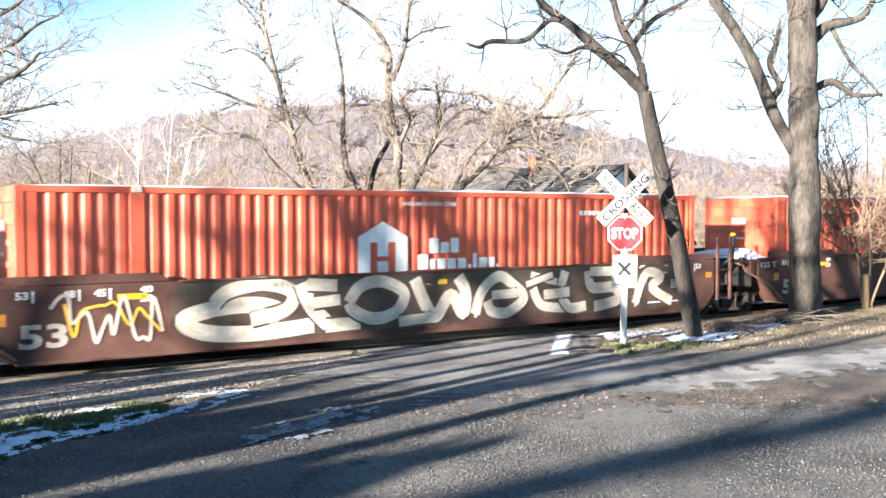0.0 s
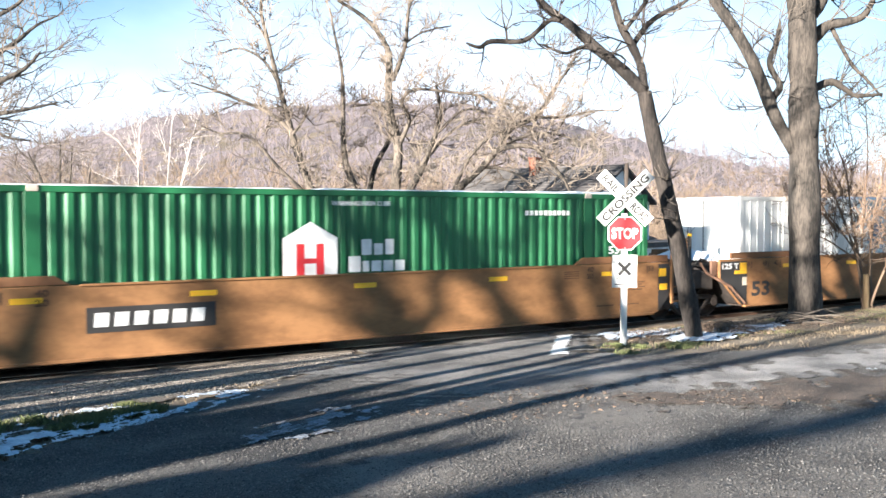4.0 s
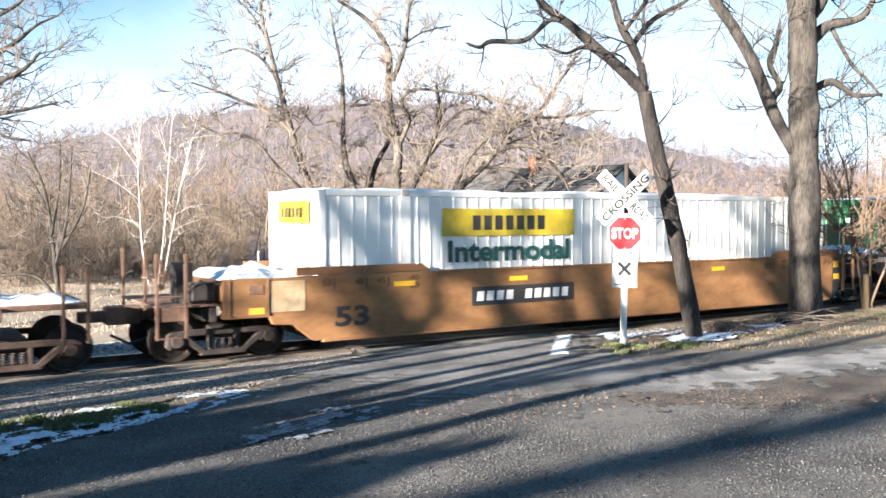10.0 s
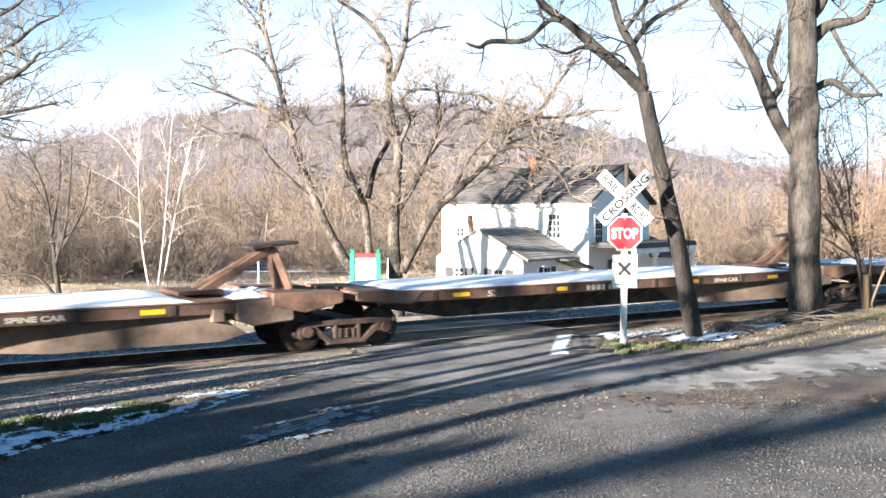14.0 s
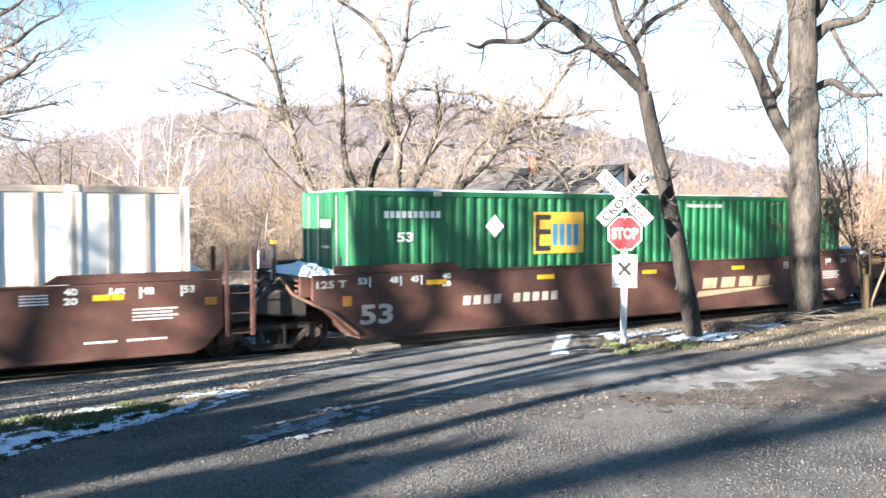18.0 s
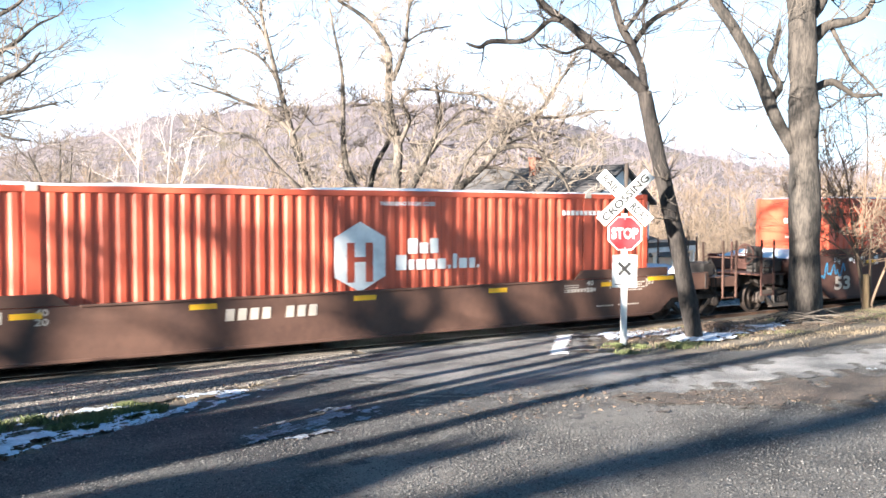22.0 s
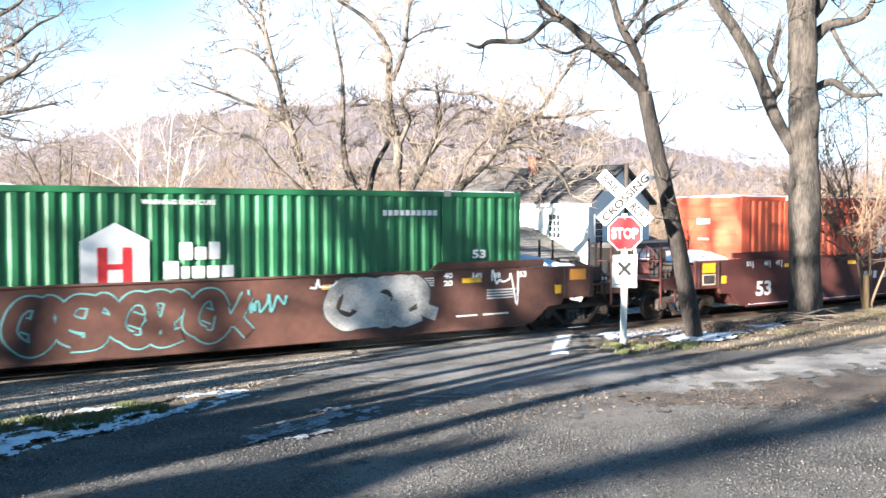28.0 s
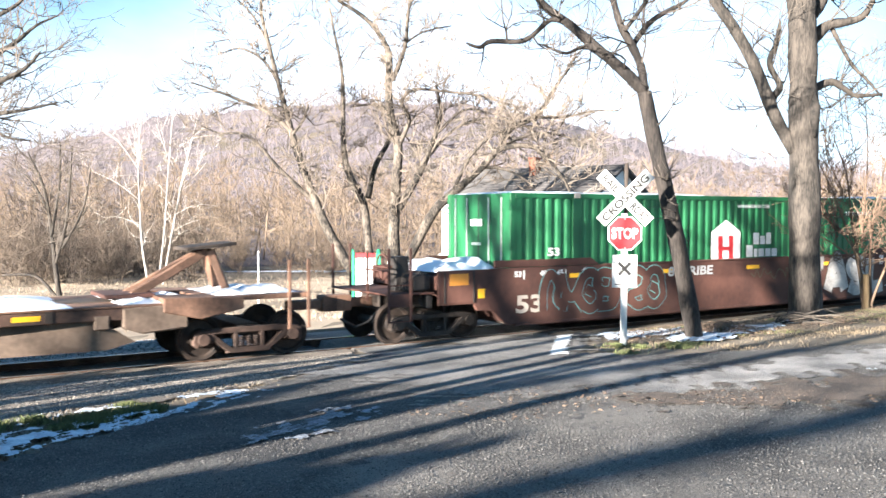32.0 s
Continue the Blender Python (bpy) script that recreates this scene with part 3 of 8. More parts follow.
ROAD = [(-1.9, -24), (-1.7, -11.6), (0.97, -9.06), (4.2, -6.15), (7.0, -4.1), (8.6, -1.72), (13.9, -1.72), (13.2, -2.6), (10.2, -5.9), (9.9, -6.6),
        (10.6, -7.4), (12.4, -8.3), (15.2, -9.4), (24, -12.8), (24, -24)]
on_road = inside(ROAD)
road = sheet("road", np.arange(-9, 24, 0.1), np.arange(-23.5, -1.6, 0.1), 0.034, 0.008, M["asphalt"], ragged(ROAD, 0.10, 3))
tagged(road, "worn grey gravelly asphalt road to the crossing", "road", kind="structure")
# paler tint than the road, partly painting in the sun that falls here
approach = sheet("crossing_approach", np.arange(4, 14.5, 0.08), np.arange(-10.4, -1.7, 0.08), 0.042, 0.006, M["asphalt_pale"],
                 ragged([(5.2, -5.3), (7.0, -4.1), (8.7, -1.75), (13.7, -1.75), (13.0, -2.7), (10.2, -6.0), (9.7, -7.0), (10.4, -8.0), (9.4, -9.4), (7.2, -9.7), (5.6, -9.0), (5.7, -7.4), (6.2, -6.4)], 0.5, 13))
tagged(approach, "pale patch of road before the crossing, sunlight partly in its colour", "road", kind="structure")
apron = sheet("gravel_apron", np.arange(1, 24, 0.09), np.arange(-16, -8.8, 0.09), 0.039, 0.006, M["gravel"],
              ragged([(1.7, -13.4), (2.4, -11.6), (3.2, -11.1), (4.1, -10.7), (4.9, -10.1), (6.1, -9.6), (7.6, -9.8), (9.3, -9.4), (11.4, -9.2), (13.4, -9.4), (23, -12.6), (23, -15.8), (2, -15.8)], 0.22, 21))
tagged(apron, "pale loose gravel of the side drive", "gravel", kind="structure")
far_road = sheet("far_road", np.arange(9, 40, 0.3), np.arange(1.7, 26, 0.3), 0.05, 0.01, M["asphalt"],
                 ragged([(10.5, 1.7), (15.6, 1.7), (22, 9), (36, 16), (36, 20), (20, 13)], 0.1, 5))
tagged(far_road, "narrow road beyond the rails", "road", kind="structure")
SHOULDER = [(-12, -7.4), (0.6, -6.9), (2.6, -6.3), (4.6, -5.6), (7.4, -3.6), (8.4, -0.9), (-12, -0.9)]
shoulder = sheet("gravel_shoulder", np.arange(-12, 9, 0.12), np.arange(-8, -0.86, 0.12), 0.024, 0.006, M["shoulder"], ragged(SHOULDER, 0.12, 8))
tagged(shoulder, "pale gravel shoulder beside the rails", "gravel", kind="structure")

# ---- track ----
bed = Geo()
for x0, x1 in ((-500.0, 8.2), (14.4, 540.0)):
    prof = [(-2.6, -0.45), (-1.75, -0.30), (-0.9, -0.272), (0.9, -0.272), (1.9, -0.28), (3.6, -1.0)]
    bed.add([(x0, y, z) for y, z in prof] + [(x1, y, z) for y, z in prof], [(i, i + 6, i + 7, i + 1) for i in range(5)])
    gauge_floor = part("gauge_floor", Geo().box(x0, x1, -0.70, 0.70, -0.30, -0.268), M["ballast_dark"])
    tagged(gauge_floor, "dark ballast between the rails", "ballast", kind="structure")
    ballast_strip = part("shoulder_snow", Geo().prism([(max(x0, -60), -0.29), (min(x1, 90), -0.29), (min(x1, 90), -0.25), (max(x0, -60), -0.25)], 0.95, 1.75), M["ballast"])
    tagged(ballast_strip, "pale ballast beyond the far rail", "ballast", kind="structure")
track_bed = part("ballast_bed", bed, M["ballast"])
tagged(track_bed, "pale grey crushed stone under the rails", "ballast", kind="structure")
rng = np.random.RandomState(4)


def pebbles(name, n, where, size, material, seed, lift=0.0, flat=0.6):
    """Loose stones, each a crooked eight-sided lump, strewn where where(rng, n) says."""
    r = np.random.RandomState(seed)
    p = where(r, n)
    base = np.array([(1, 0, 0), (-1, 0, 0), (0, 1, 0), (0, -1, 0), (0, 0, 1), (0, 0, -1)], float)
    tri = np.array([(0, 2, 4), (2, 1, 4), (1, 3, 4), (3, 0, 4)])
    s = size * (0.4 + r.rand(len(p)) ** 2 * 1.5)
    v = base[None] * s[:, None, None] * (0.6 + 0.8 * r.rand(len(p), 6, 1)) * np.array([1, 1, flat])
    a = r.rand(len(p)) * 6.28
    ca, sa = np.cos(a)[:, None], np.sin(a)[:, None]
    v = np.stack([v[..., 0] * ca - v[..., 1] * sa, v[..., 0] * sa + v[..., 1] * ca, v[..., 2]], -1) + p[:, None, :]
    v[..., 2] += lift
    f = (tri[None] + 6 * np.arange(len(p))[:, None, None]).reshape(-1, 3)
    return from_arrays(name, v.reshape(-1, 3), f, material)


def along_bed(r, n):
    x = r.rand(n) * 46 - 8
    y = r.rand(n) * 4.6 - 2.2
    ok = ((x < 8.2) | (x > 14.5)) & (y > 0.86)
    return np.stack([x, y, np.full(n, -0.275)], -1)[ok]


tagged(pebbles("ballast_stones", 45000, along_bed, 0.024, M["ballast_stone"], 5, 0.01), "pale crushed ballast stones beside the far rail", "stones", kind="stuff")


far_ballast = sheet("far_ballast_shoulder", np.arange(-60, 70, 0.4), np.arange(1.7, 5.4, 0.25), 0.03, 0.01, M["ballast"], lambda x, y: (x < 8.6) | (x > 15.5 + y * 0.6))
tagged(far_ballast, "pale crushed stone spread beyond the far rail", "ballast", kind="structure")


def far_bed(r, n):
    x, y = r.rand(n) * 44 - 8, 1.7 + r.rand(n) * 3.4
    ok = (x < 8.6) | (x > 15.5 + y * 0.6)
    return np.stack([x, y, height(x, y) + 0.035], -1)[ok]


tagged(pebbles("far_ballast_stones", 40000, far_bed, 0.028, M["ballast_stone"], 15), "pale crushed stones beyond the far rail", "stones", kind="stuff")


def in_poly(poly, box, lift):
    test = inside(poly)

    def where(r, n):
        x, y = box[0] + r.rand(n) * (box[1] - box[0]), box[2] + r.rand(n) * (box[3] - box[2])
        ok = test(x, y)
        x, y = x[ok], y[ok]
        return np.stack([x, y, height(x, y) + lift], -1)
    return where


tagged(pebbles("road_gravel", 190000, in_poly(ROAD, (0.5, 14, -14.5, -3.5), 0.043), 0.0066, M["stone"], 6, flat=0.6), "loose grey grit strewn on the road", "grit", kind="stuff")
tagged(pebbles("shoulder_gravel", 70000, in_poly(SHOULDER, (-3, 9, -6.8, -1.5), 0.026), 0.012, M["shoulder_stone"], 7), "loose pale gravel beside the rails", "gravel", kind="stuff")

track = thing("railway_track", "single railway track of rusty rails on wooden ties", "track", kind="structure")
for side in (-1, 1):
    y = 0.755 * side
    prof = [(-0.075, -0.31), (0.075, -0.31), (0.075, -0.297), (0.012, -0.275), (0.012, -0.185), (0.036, -0.17), (0.036, -0.142), (-0.036, -0.142),
            (-0.036, -0.17), (-0.012, -0.185), (-0.012, -0.275), (-0.075, -0.297)]
    g = Geo()
    g.add([(x, y + a, z) for x in (-500, 540) for a, z in prof], [(i, (i + 1) % 12, 12 + (i + 1) % 12, 12 + i) for i in range(12)])
    part("rail", g, M["rail"], track)
    part("rail_head", Geo().box(-500, 540, y - 0.03, y + 0.03, -0.142, RAIL), M["rail_head"], track, "wheel-polished steel rail head")
tie_shape = Geo().box(-0.115, 0.115, -1.3, 1.3, -0.46, -0.262)
for i in range(90):
    x = -14 + i * 0.545
    if 8.3 < x < 14.2:
        continue
    ob = part("tie", tie_shape, M["tie"], track, key="tie", bevel=0.012)
    ob.location = (x, 0, 0.0)
far_ties = Geo()
for i in range(1850):
    x = -490 + i * 0.545
    if not -14.2 < x < 35.2:
        far_ties.box(x - 0.115, x + 0.115, -1.3, 1.3, -0.46, -0.262)
tagged(part("far_ties", far_ties, M["tie"], track), kind="stuff")
crossing = thing("crossing_surface", "worn asphalt surface of the level crossing between the rails", "crossing", kind="structure")
for y0, y1 in ((-1.75, -0.83), (-0.64, 0.64), (0.83, 1.9)):
    part("crossing_panel", Geo().prism([(8.3, -0.45), (14.3, -0.45), (14.2, -0.155), (8.45, -0.155)], y0, y1), M["asphalt_pale"], crossing, bevel=0.02)
line = sheet("edge_line", np.arange(9, 14, 0.06), np.arange(-6.4, -2, 0.06), 0.056, 0.0, M["white"],
             ragged([(9.45, -6.05), (9.75, -6.15), (11.3, -4.4), (13.1, -2.45), (12.85, -2.35), (11.0, -4.3)], 0.05, 9))
tagged(line, "worn white painted edge line on the road", "road marking", kind="structure")


# ---- snow, grass, leaves on the ground ----
def mound(name, poly, box, lift, thick, material, step=0.045, seed=1, label="", category="snow", kind="stuff"):
    keep = ragged(poly, 0.16, seed)
    xs, ys = np.arange(box[0], box[1], step), np.arange(box[2], box[3], step)
    gx, gy = np.meshgrid(xs, ys)

    def k2(x, y):
        u, v = x * 0.78 + y * 0.62, y * 0.78 - x * 0.62
        gaps = np.sin(u * 4.1 + 1.3 * np.sin(v * 3.1) + seed) * np.sin(v * 12.7 + 1.1 * np.sin(u * 5.3) - seed) + 0.6 * np.sin(u * 11 + v * 21) * np.sin(v * 31 - u * 7)
        return keep(x, y) & (gaps < (0.75 if box[0] > 8 else -0.02 if box[0] == 2.5 else 0.22))
    return tagged(sheet(name, xs, ys, lift, thick, material, k2, seed), label, category, kind=kind)


SNOW = [
    ([(0.3, -9.5), (1.2, -8.7), (2.3, -7.9), (2.9, -7.6), (4.1, -6.9), (4.0, -6.75), (2.9, -7.1), (2.1, -7.2), (1.0, -7.7), (0.0, -8.4)], (-0.2, 4.3, -9.6, -6.6)),
    ([(3.2, -6.5), (3.7, -6.6), (4.5, -6.3), (4.3, -5.95), (3.4, -6.2)], (3.0, 4.7, -6.8, -5.8)),
    ([(1.3, -6.9), (2.6, -6.6), (2.6, -6.3), (1.4, -6.5)], (1.1, 2.9, -7.2, -6.1)),
    ([(11.9, -4.9), (12.6, -3.7), (13.6, -3.3), (15.2, -3.6), (15.0, -4.7), (14.0, -4.7), (12.6, -4.8)], (11.5, 15.5, -5.2, -3.0)),
    ([(12.6, -6.1), (13.4, -6.5), (14.6, -5.8), (16.5, -4.9), (16, -4.4), (14, -4.9), (12.8, -5.3)], (12.2, 16.8, -6.8, -4.2)),
    ([(15.6, -5.6), (17.4, -5.0), (18.8, -4.6), (18.6, -4.2), (17.0, -4.5), (15.8, -5.1)], (15.3, 19.0, -5.9, -3.9)),
    ([(2.7, -9.9), (3.0, -9.3), (3.65, -8.8), (4.75, -8.75), (4.6, -9.2), (3.9, -9.5), (3.3, -10.0)], (2.5, 5.0, -10.2, -8.5)),
    ([(11.0, -10.9), (12.4, -11.2), (12.6, -10.8), (11.2, -10.6)], (10.8, 12.9, -11.4, -10.4)),
]
for i, (poly, box) in enumerate(SNOW):
    mound("snow_patch", poly, box, 0.048, 0.022, M["frost" if box[0] == 2.5 else "shade_tinted_snow"], seed=i + 2, label="thin frost on the asphalt" if box[0] == 2.5 else "thin melting snow lying between grass tufts")
far_snow = sheet("far_snow", np.arange(10, 50, 0.3), np.arange(46, 60, 0.3), 0.12, 0.02, M["snow"],
                 ragged([(19, 54), (24, 52.5), (33, 47), (34, 48.5), (24, 54.0), (19, 54.8)], 0.3, 4))
tagged(far_snow, "strip of snow on the far side of the field", "snow", kind="structure")


def blades(name, n, where, h, material, seed, label, category="grass", width=0.006):
    r = np.random.RandomState(seed)
    p = where(r, n)
    m = len(p)
    a, hh = r.rand(m) * 6.28, h * (0.35 + r.rand(m))
    lean = (r.rand(m, 2) - 0.5) * h * 1.3
    wx, wy = np.cos(a) * width, np.sin(a) * width
    v = np.stack([p + np.stack([wx, wy, 0 * wx], -1), p - np.stack([wx, wy, 0 * wx], -1),
                  p + np.stack([lean[:, 0] * 0.4 - wx * 0.5, lean[:, 1] * 0.4 - wy * 0.5, hh * 0.6], -1), p + np.stack([lean[:, 0], lean[:, 1], hh], -1)], 1)
    f = (np.array([(0, 1, 2), (0, 2, 3)])[None] + 4 * np.arange(m)[:, None, None]).reshape(-1, 3)
    return tagged(from_arrays(name, v.reshape(-1, 3), f, material), label, category, kind="stuff")


def tufts(poly, box, count, radius, lift=0.0):
    test = inside(poly)

    def where(r, n):
        cx, cy = box[0] + r.rand(count) * (box[1] - box[0]), box[2] + r.rand(count) * (box[3] - box[2])
        ok = test(cx, cy)
        cx, cy = cx[ok], cy[ok]
        k = r.randint(0, len(cx), n)
        rad = radius * (0.4 + np.random.RandomState(1).rand(len(cx)))
        x, y = cx[k] + r.randn(n) * rad[k], cy[k] + r.randn(n) * rad[k]
        return np.stack([x, y, height(x, y) + lift], -1)
    return where


LEFT_VERGE = [(-3, -11.6), (0.9, -8.9), (4.0, -6.4), (5.2, -5.4), (4.6, -5.0), (2.2, -6.0), (0.2, -5.6), (-3, -6)]
RIGHT_VERGE = [(10.3, -6.3), (11.4, -5.6), (14, -6.4), (18, -6.2), (24, -6), (26, -2.6), (16, -2.5), (13.5, -3.4)]
DRIVE_STRIP = [(10.3, -6.3), (12.2, -7.7), (15.2, -8.9), (22, -11.6), (26, -10), (24, -6), (18, -6.2), (13, -6.3)]
blades("green_grass", 26000, tufts([(-1, -9.2), (0.5, -8.5), (1.3, -8.1), (2.2, -7.5), (3.0, -6.9), (2.6, -6.3), (1.0, -6.6), (-1, -7.2)], (-1, 3.2, -9.6, -6.2), 34, 0.11), 0.085, M["grass"], 11, "tufts of green grass poking through snow", width=0.004)
blades("dry_grass", 4500, tufts(LEFT_VERGE, (-3, 5.3, -11.6, -5), 300, 0.25), 0.05, M["straw"], 12, "dry winter grass on the verge")
blades("bank_green", 2500, tufts(RIGHT_VERGE, (12, 24, -6.3, -3), 40, 0.22), 0.06, M["grass"], 18, "patches of green grass on the bank")
blades("verge_grass", 4500, tufts(RIGHT_VERGE, (10, 26, -6.5, -2.5), 110, 0.18), 0.05, M["straw"], 13, "dry grass around the crossing sign")
blades("verge_green", 2600, tufts([(10.2, -6.2), (11.4, -5.4), (12.6, -5.9), (12.4, -6.6), (11, -6.8)], (10, 12.8, -7, -5), 26, 0.13), 0.07, M["grass"], 14, "green grass at the foot of the sign post")
blades("drive_grass", 8000, tufts(DRIVE_STRIP, (10, 26, -11, -6), 200, 0.25), 0.05, M["straw"], 15, "short dry grass between road and drive")
blades("field_grass", 60000, lambda r, n: (lambda x, y: np.stack([x, y, height(x, y)], -1))(r.rand(n) * 60 + 2, r.rand(n) * 50 + 12), 0.17, M["field_straw"], 16, "short dry grass of the field", width=0.012)


def leaf_litter(name, n, where, seed, label):
    r = np.random.RandomState(seed)
    p = where(r, n)
    m = len(p)
    q = r.randn(m, 4, 3) * np.array([0.013, 0.013, 0.004])
    q = np.stack([q[:, 0], q[:, 0] * 0.2 + q[:, 1], -q[:, 0], -q[:, 1]], 1)
    v = p[:, None] + q + np.array([0, 0, 0.05])
    f = (np.array([(0, 1, 2, 3)])[None] + 4 * np.arange(m)[:, None, None]).reshape(-1, 4)
    return tagged(from_arrays(name, v.reshape(-1, 3), f, M["leaf"]), label, "leaves", kind="stuff")


leaf_litter("road_leaves", 1500, in_poly([(4.6, -9.2), (6.4, -8.6), (8, -9.6), (6.6, -11), (5, -10.6)], (4, 8.5, -11.2, -8), 0.0), 23, "a few brown leaves blown across the road")
leaf_litter("leaf_litter", 22000, in_poly(RIGHT_VERGE + [], (10, 26, -6.5, -2.5), 0.0), 21, "fallen brown leaves on the verge")
MOULD = [(6.6, -10.3), (7.9, -10.5), (8.9, -10.9), (10.4, -11.2), (12.5, -11.9), (14, -12.6), (13.4, -13.4), (11.0, -13.0), (8.8, -12.5), (7.4, -11.6)]
mould = sheet("leaf_mould", np.arange(6, 15, 0.07), np.arange(-13.6, -9, 0.07), 0.057, 0.012, M["mould"], ragged(MOULD, 0.40, 6))
track_strip = sheet("drive_track", np.arange(6, 22, 0.08), np.arange(-12.5, -8.8, 0.08), 0.051, 0.008, M["drive_grit"],
                    ragged([(7.2, -10.0), (8.3, -9.65), (9.4, -9.45), (11.4, -9.3), (13.6, -9.5), (20, -11.3), (20, -12.2), (13.0, -10.6), (10.6, -10.7), (8.8, -10.5), (7.8, -10.35)], 0.30, 31))
tagged(track_strip, "pale worn wheel track of the gravel drive", "gravel", kind="structure")
tagged(mould, "brown leaf mould trodden into the gravel drive", "leaf mould", kind="structure")
leaf_litter("drive_leaves", 5000, in_poly(MOULD, (6, 14.5, -13.5, -9), 0.0), 22, "brown leaves trodden into the gravel drive")

# ---- trees ----
def twigs(segs, p, d, length, r, level, rg, spread_by=0.9, droop=0.0, least=0.0015):
    """Grows a bent branch from p and its side shoots; gathers (points, radii)."""
    n = 4 if level > 0 else 3
    pts, rad = [Vector(p)], [r]
    for i in range(n):
        d = (d + Vector((rg.gauss(0, 0.22), rg.gauss(0, 0.22), rg.gauss(0.05 - droop, 0.18)))).normalized()
        pts.append(pts[-1] + d * (length / n))
        rad.append(r * (1 - 0.8 * (i + 1) / n) + least)
    segs.append((pts, rad))
    if level <= 0:
        return
    for k in range(rg.randint(3, 5)):
        i = rg.randint(1, n)
        side = Vector((rg.gauss(0, 1), rg.gauss(0, 1), rg.gauss(0.2, 0.7))).normalized()
        nd = (d + side * spread_by).normalized()
        twigs(segs, pts[i], nd, length * rg.uniform(0.42, 0.7), max(rad[i] * 0.7, 0.003), level - 1, rg, spread_by, droop, least)


def limbed_tree(name, foot, limbs, bark, fine, label, seed, twig_len=1.6, level=2, every=0.35, deep=0.35, category="tree", min_up=1.5, least=0.0015):
    """A bare tree: its own main limbs, then side shoots along them. Limbs lie in an upright sheet across the view and wander in depth."""
    rg = random.Random(seed)
    top = thing(name, label, category, foot)
    away = Vector((0.5394, 0.8420, 0))
    ground_z = float(height(foot[0], foot[1]))
    twig_list = []
    first = True
    depth_at = {}
    for limb in limbs:
        pts, rad = [], []
        lean = rg.uniform(-deep, deep)
        start = depth_at.get(tuple(limb[0][:2]), None)
        base = 0.0
        if start is None and not first:
            for (a, b), dv in depth_at.items():
                if abs(a - limb[0][0]) < 0.9 and abs(b - limb[0][1]) < 1.2:
                    base = dv
        elif start is not None:
            base = start
        z0 = limb[0][1]
        for s, u, r in limb:
            dv = base + (0 if first else lean * (u - z0))
            depth_at[(s, u)] = dv
            pts.append(SIDE * s + away * dv + Vector((0, 0, u)))
            rad.append(r)
        if limb[0][1] < 0.4:
            drop = ground_z - foot[2] - 0.25
            pts.insert(0, Vector((pts[0].x, pts[0].y, min(drop, -0.05))))
            rad.insert(0, rad[0] * 1.25)
        # round the corners of the limb
        fine_p, fine_r = [], []
        for i in range(len(pts) - 1):
            p0, p1, p2, p3 = pts[max(i - 1, 0)], pts[i], pts[i + 1], pts[min(i + 2, len(pts) - 1)]
            for k in range(4):
                t = k / 4
                fine_p.append(0.5 * ((2 * p1) + (p2 - p0) * t + (2 * p0 - 5 * p1 + 4 * p2 - p3) * t * t + (3 * p1 - p0 - 3 * p2 + p3) * t ** 3))
                fine_r.append((rad[i] * (1 - t) + rad[i + 1] * t) * rg.uniform(0.93, 1.07))
        fine_p.append(pts[-1])
        fine_r.append(rad[-1])
        part("trunk" if first else "limb", Geo().tube(fine_p, fine_r, 12 if first else 8), bark, top, smooth=True)
        first = False
        run = 0.0
        for i in range(1, len(fine_p)):
            run += (fine_p[i] - fine_p[i - 1]).length
            if fine_p[i].z > min_up and fine_r[i] < 0.26 and run > every:
                run = 0.0
                d = (fine_p[i] - fine_p[i - 1]).normalized()
                side = Vector((rg.gauss(0, 1), rg.gauss(0, 1), rg.gauss(0.3, 0.8))).normalized()
                twigs(twig_list, fine_p[i], (d * 0.5 + side).normalized(), twig_len * rg.uniform(0.4, 1.1), min(fine_r[i] * 0.45, 0.022), level, rg, least=least)
    twig_geo = Geo()
    for pts, rad in twig_list:
        twig_geo.tube(pts, rad, 3, caps=False)
    part("crown", twig_geo, fine, top, "bare leafless twigs")
    return top


limbed_tree("leaning_tree", (13.34, -5.69, 0.23), TREE_FORMS["leaning_tree"], M["bark_dark"], M["twig"], "leaning bare tree with dark bark beside the sign", 3, 1.3, 2, 0.4, least=0.003)
broad = limbed_tree("broad_tree", (19.30, -3.81, 0.11), TREE_FORMS["broad_tree"], M["bark"], M["twig"], "tall broad-trunked bare tree with furrowed bark", 4, 2.0, 2, 0.32, min_up=4.0, least=0.004)
# dark bulge on the trunk, put there in place of a cast shadow
back = Vector((-0.5394, -0.8420, 0)) * 0.33
part("bark_scar", Geo().tube([back + SIDE * 0.05 + Vector((0, 0, z)) for z in (4.35, 4.6, 4.85, 5.1, 5.45)], [0.02, 0.09, 0.12, 0.13, 0.02], 10), M["shade_black"], broad, "dark bulge standing in for a shadow on the bark", smooth=True)
limbed_tree("slender_tree", (14.91, 10.88, -0.19), TREE_FORMS["slender_tree"], M["bark_pale"], M["twig_mid"], "leaning bare tree behind the rails", 5, 1.6, 2, 0.17, min_up=2.4, least=0.006)
limbed_tree("spreading_tree", (16.65, 12.14, -0.47), TREE_FORMS["spreading_tree"], M["bark_pale"], M["twig_mid"], "old spreading bare tree with crooked limbs", 6, 1.7, 2, 0.105, min_up=2.6, least=0.006)
limbed_tree("pale_birch", (15.94, 43.48, -2.72), TREE_FORMS["pale_birch"], M["bark_white"], M["bark_white"], "white-barked sycamore in the field", 7, 1.9, 1, 0.32, min_up=2.2, least=0.004)
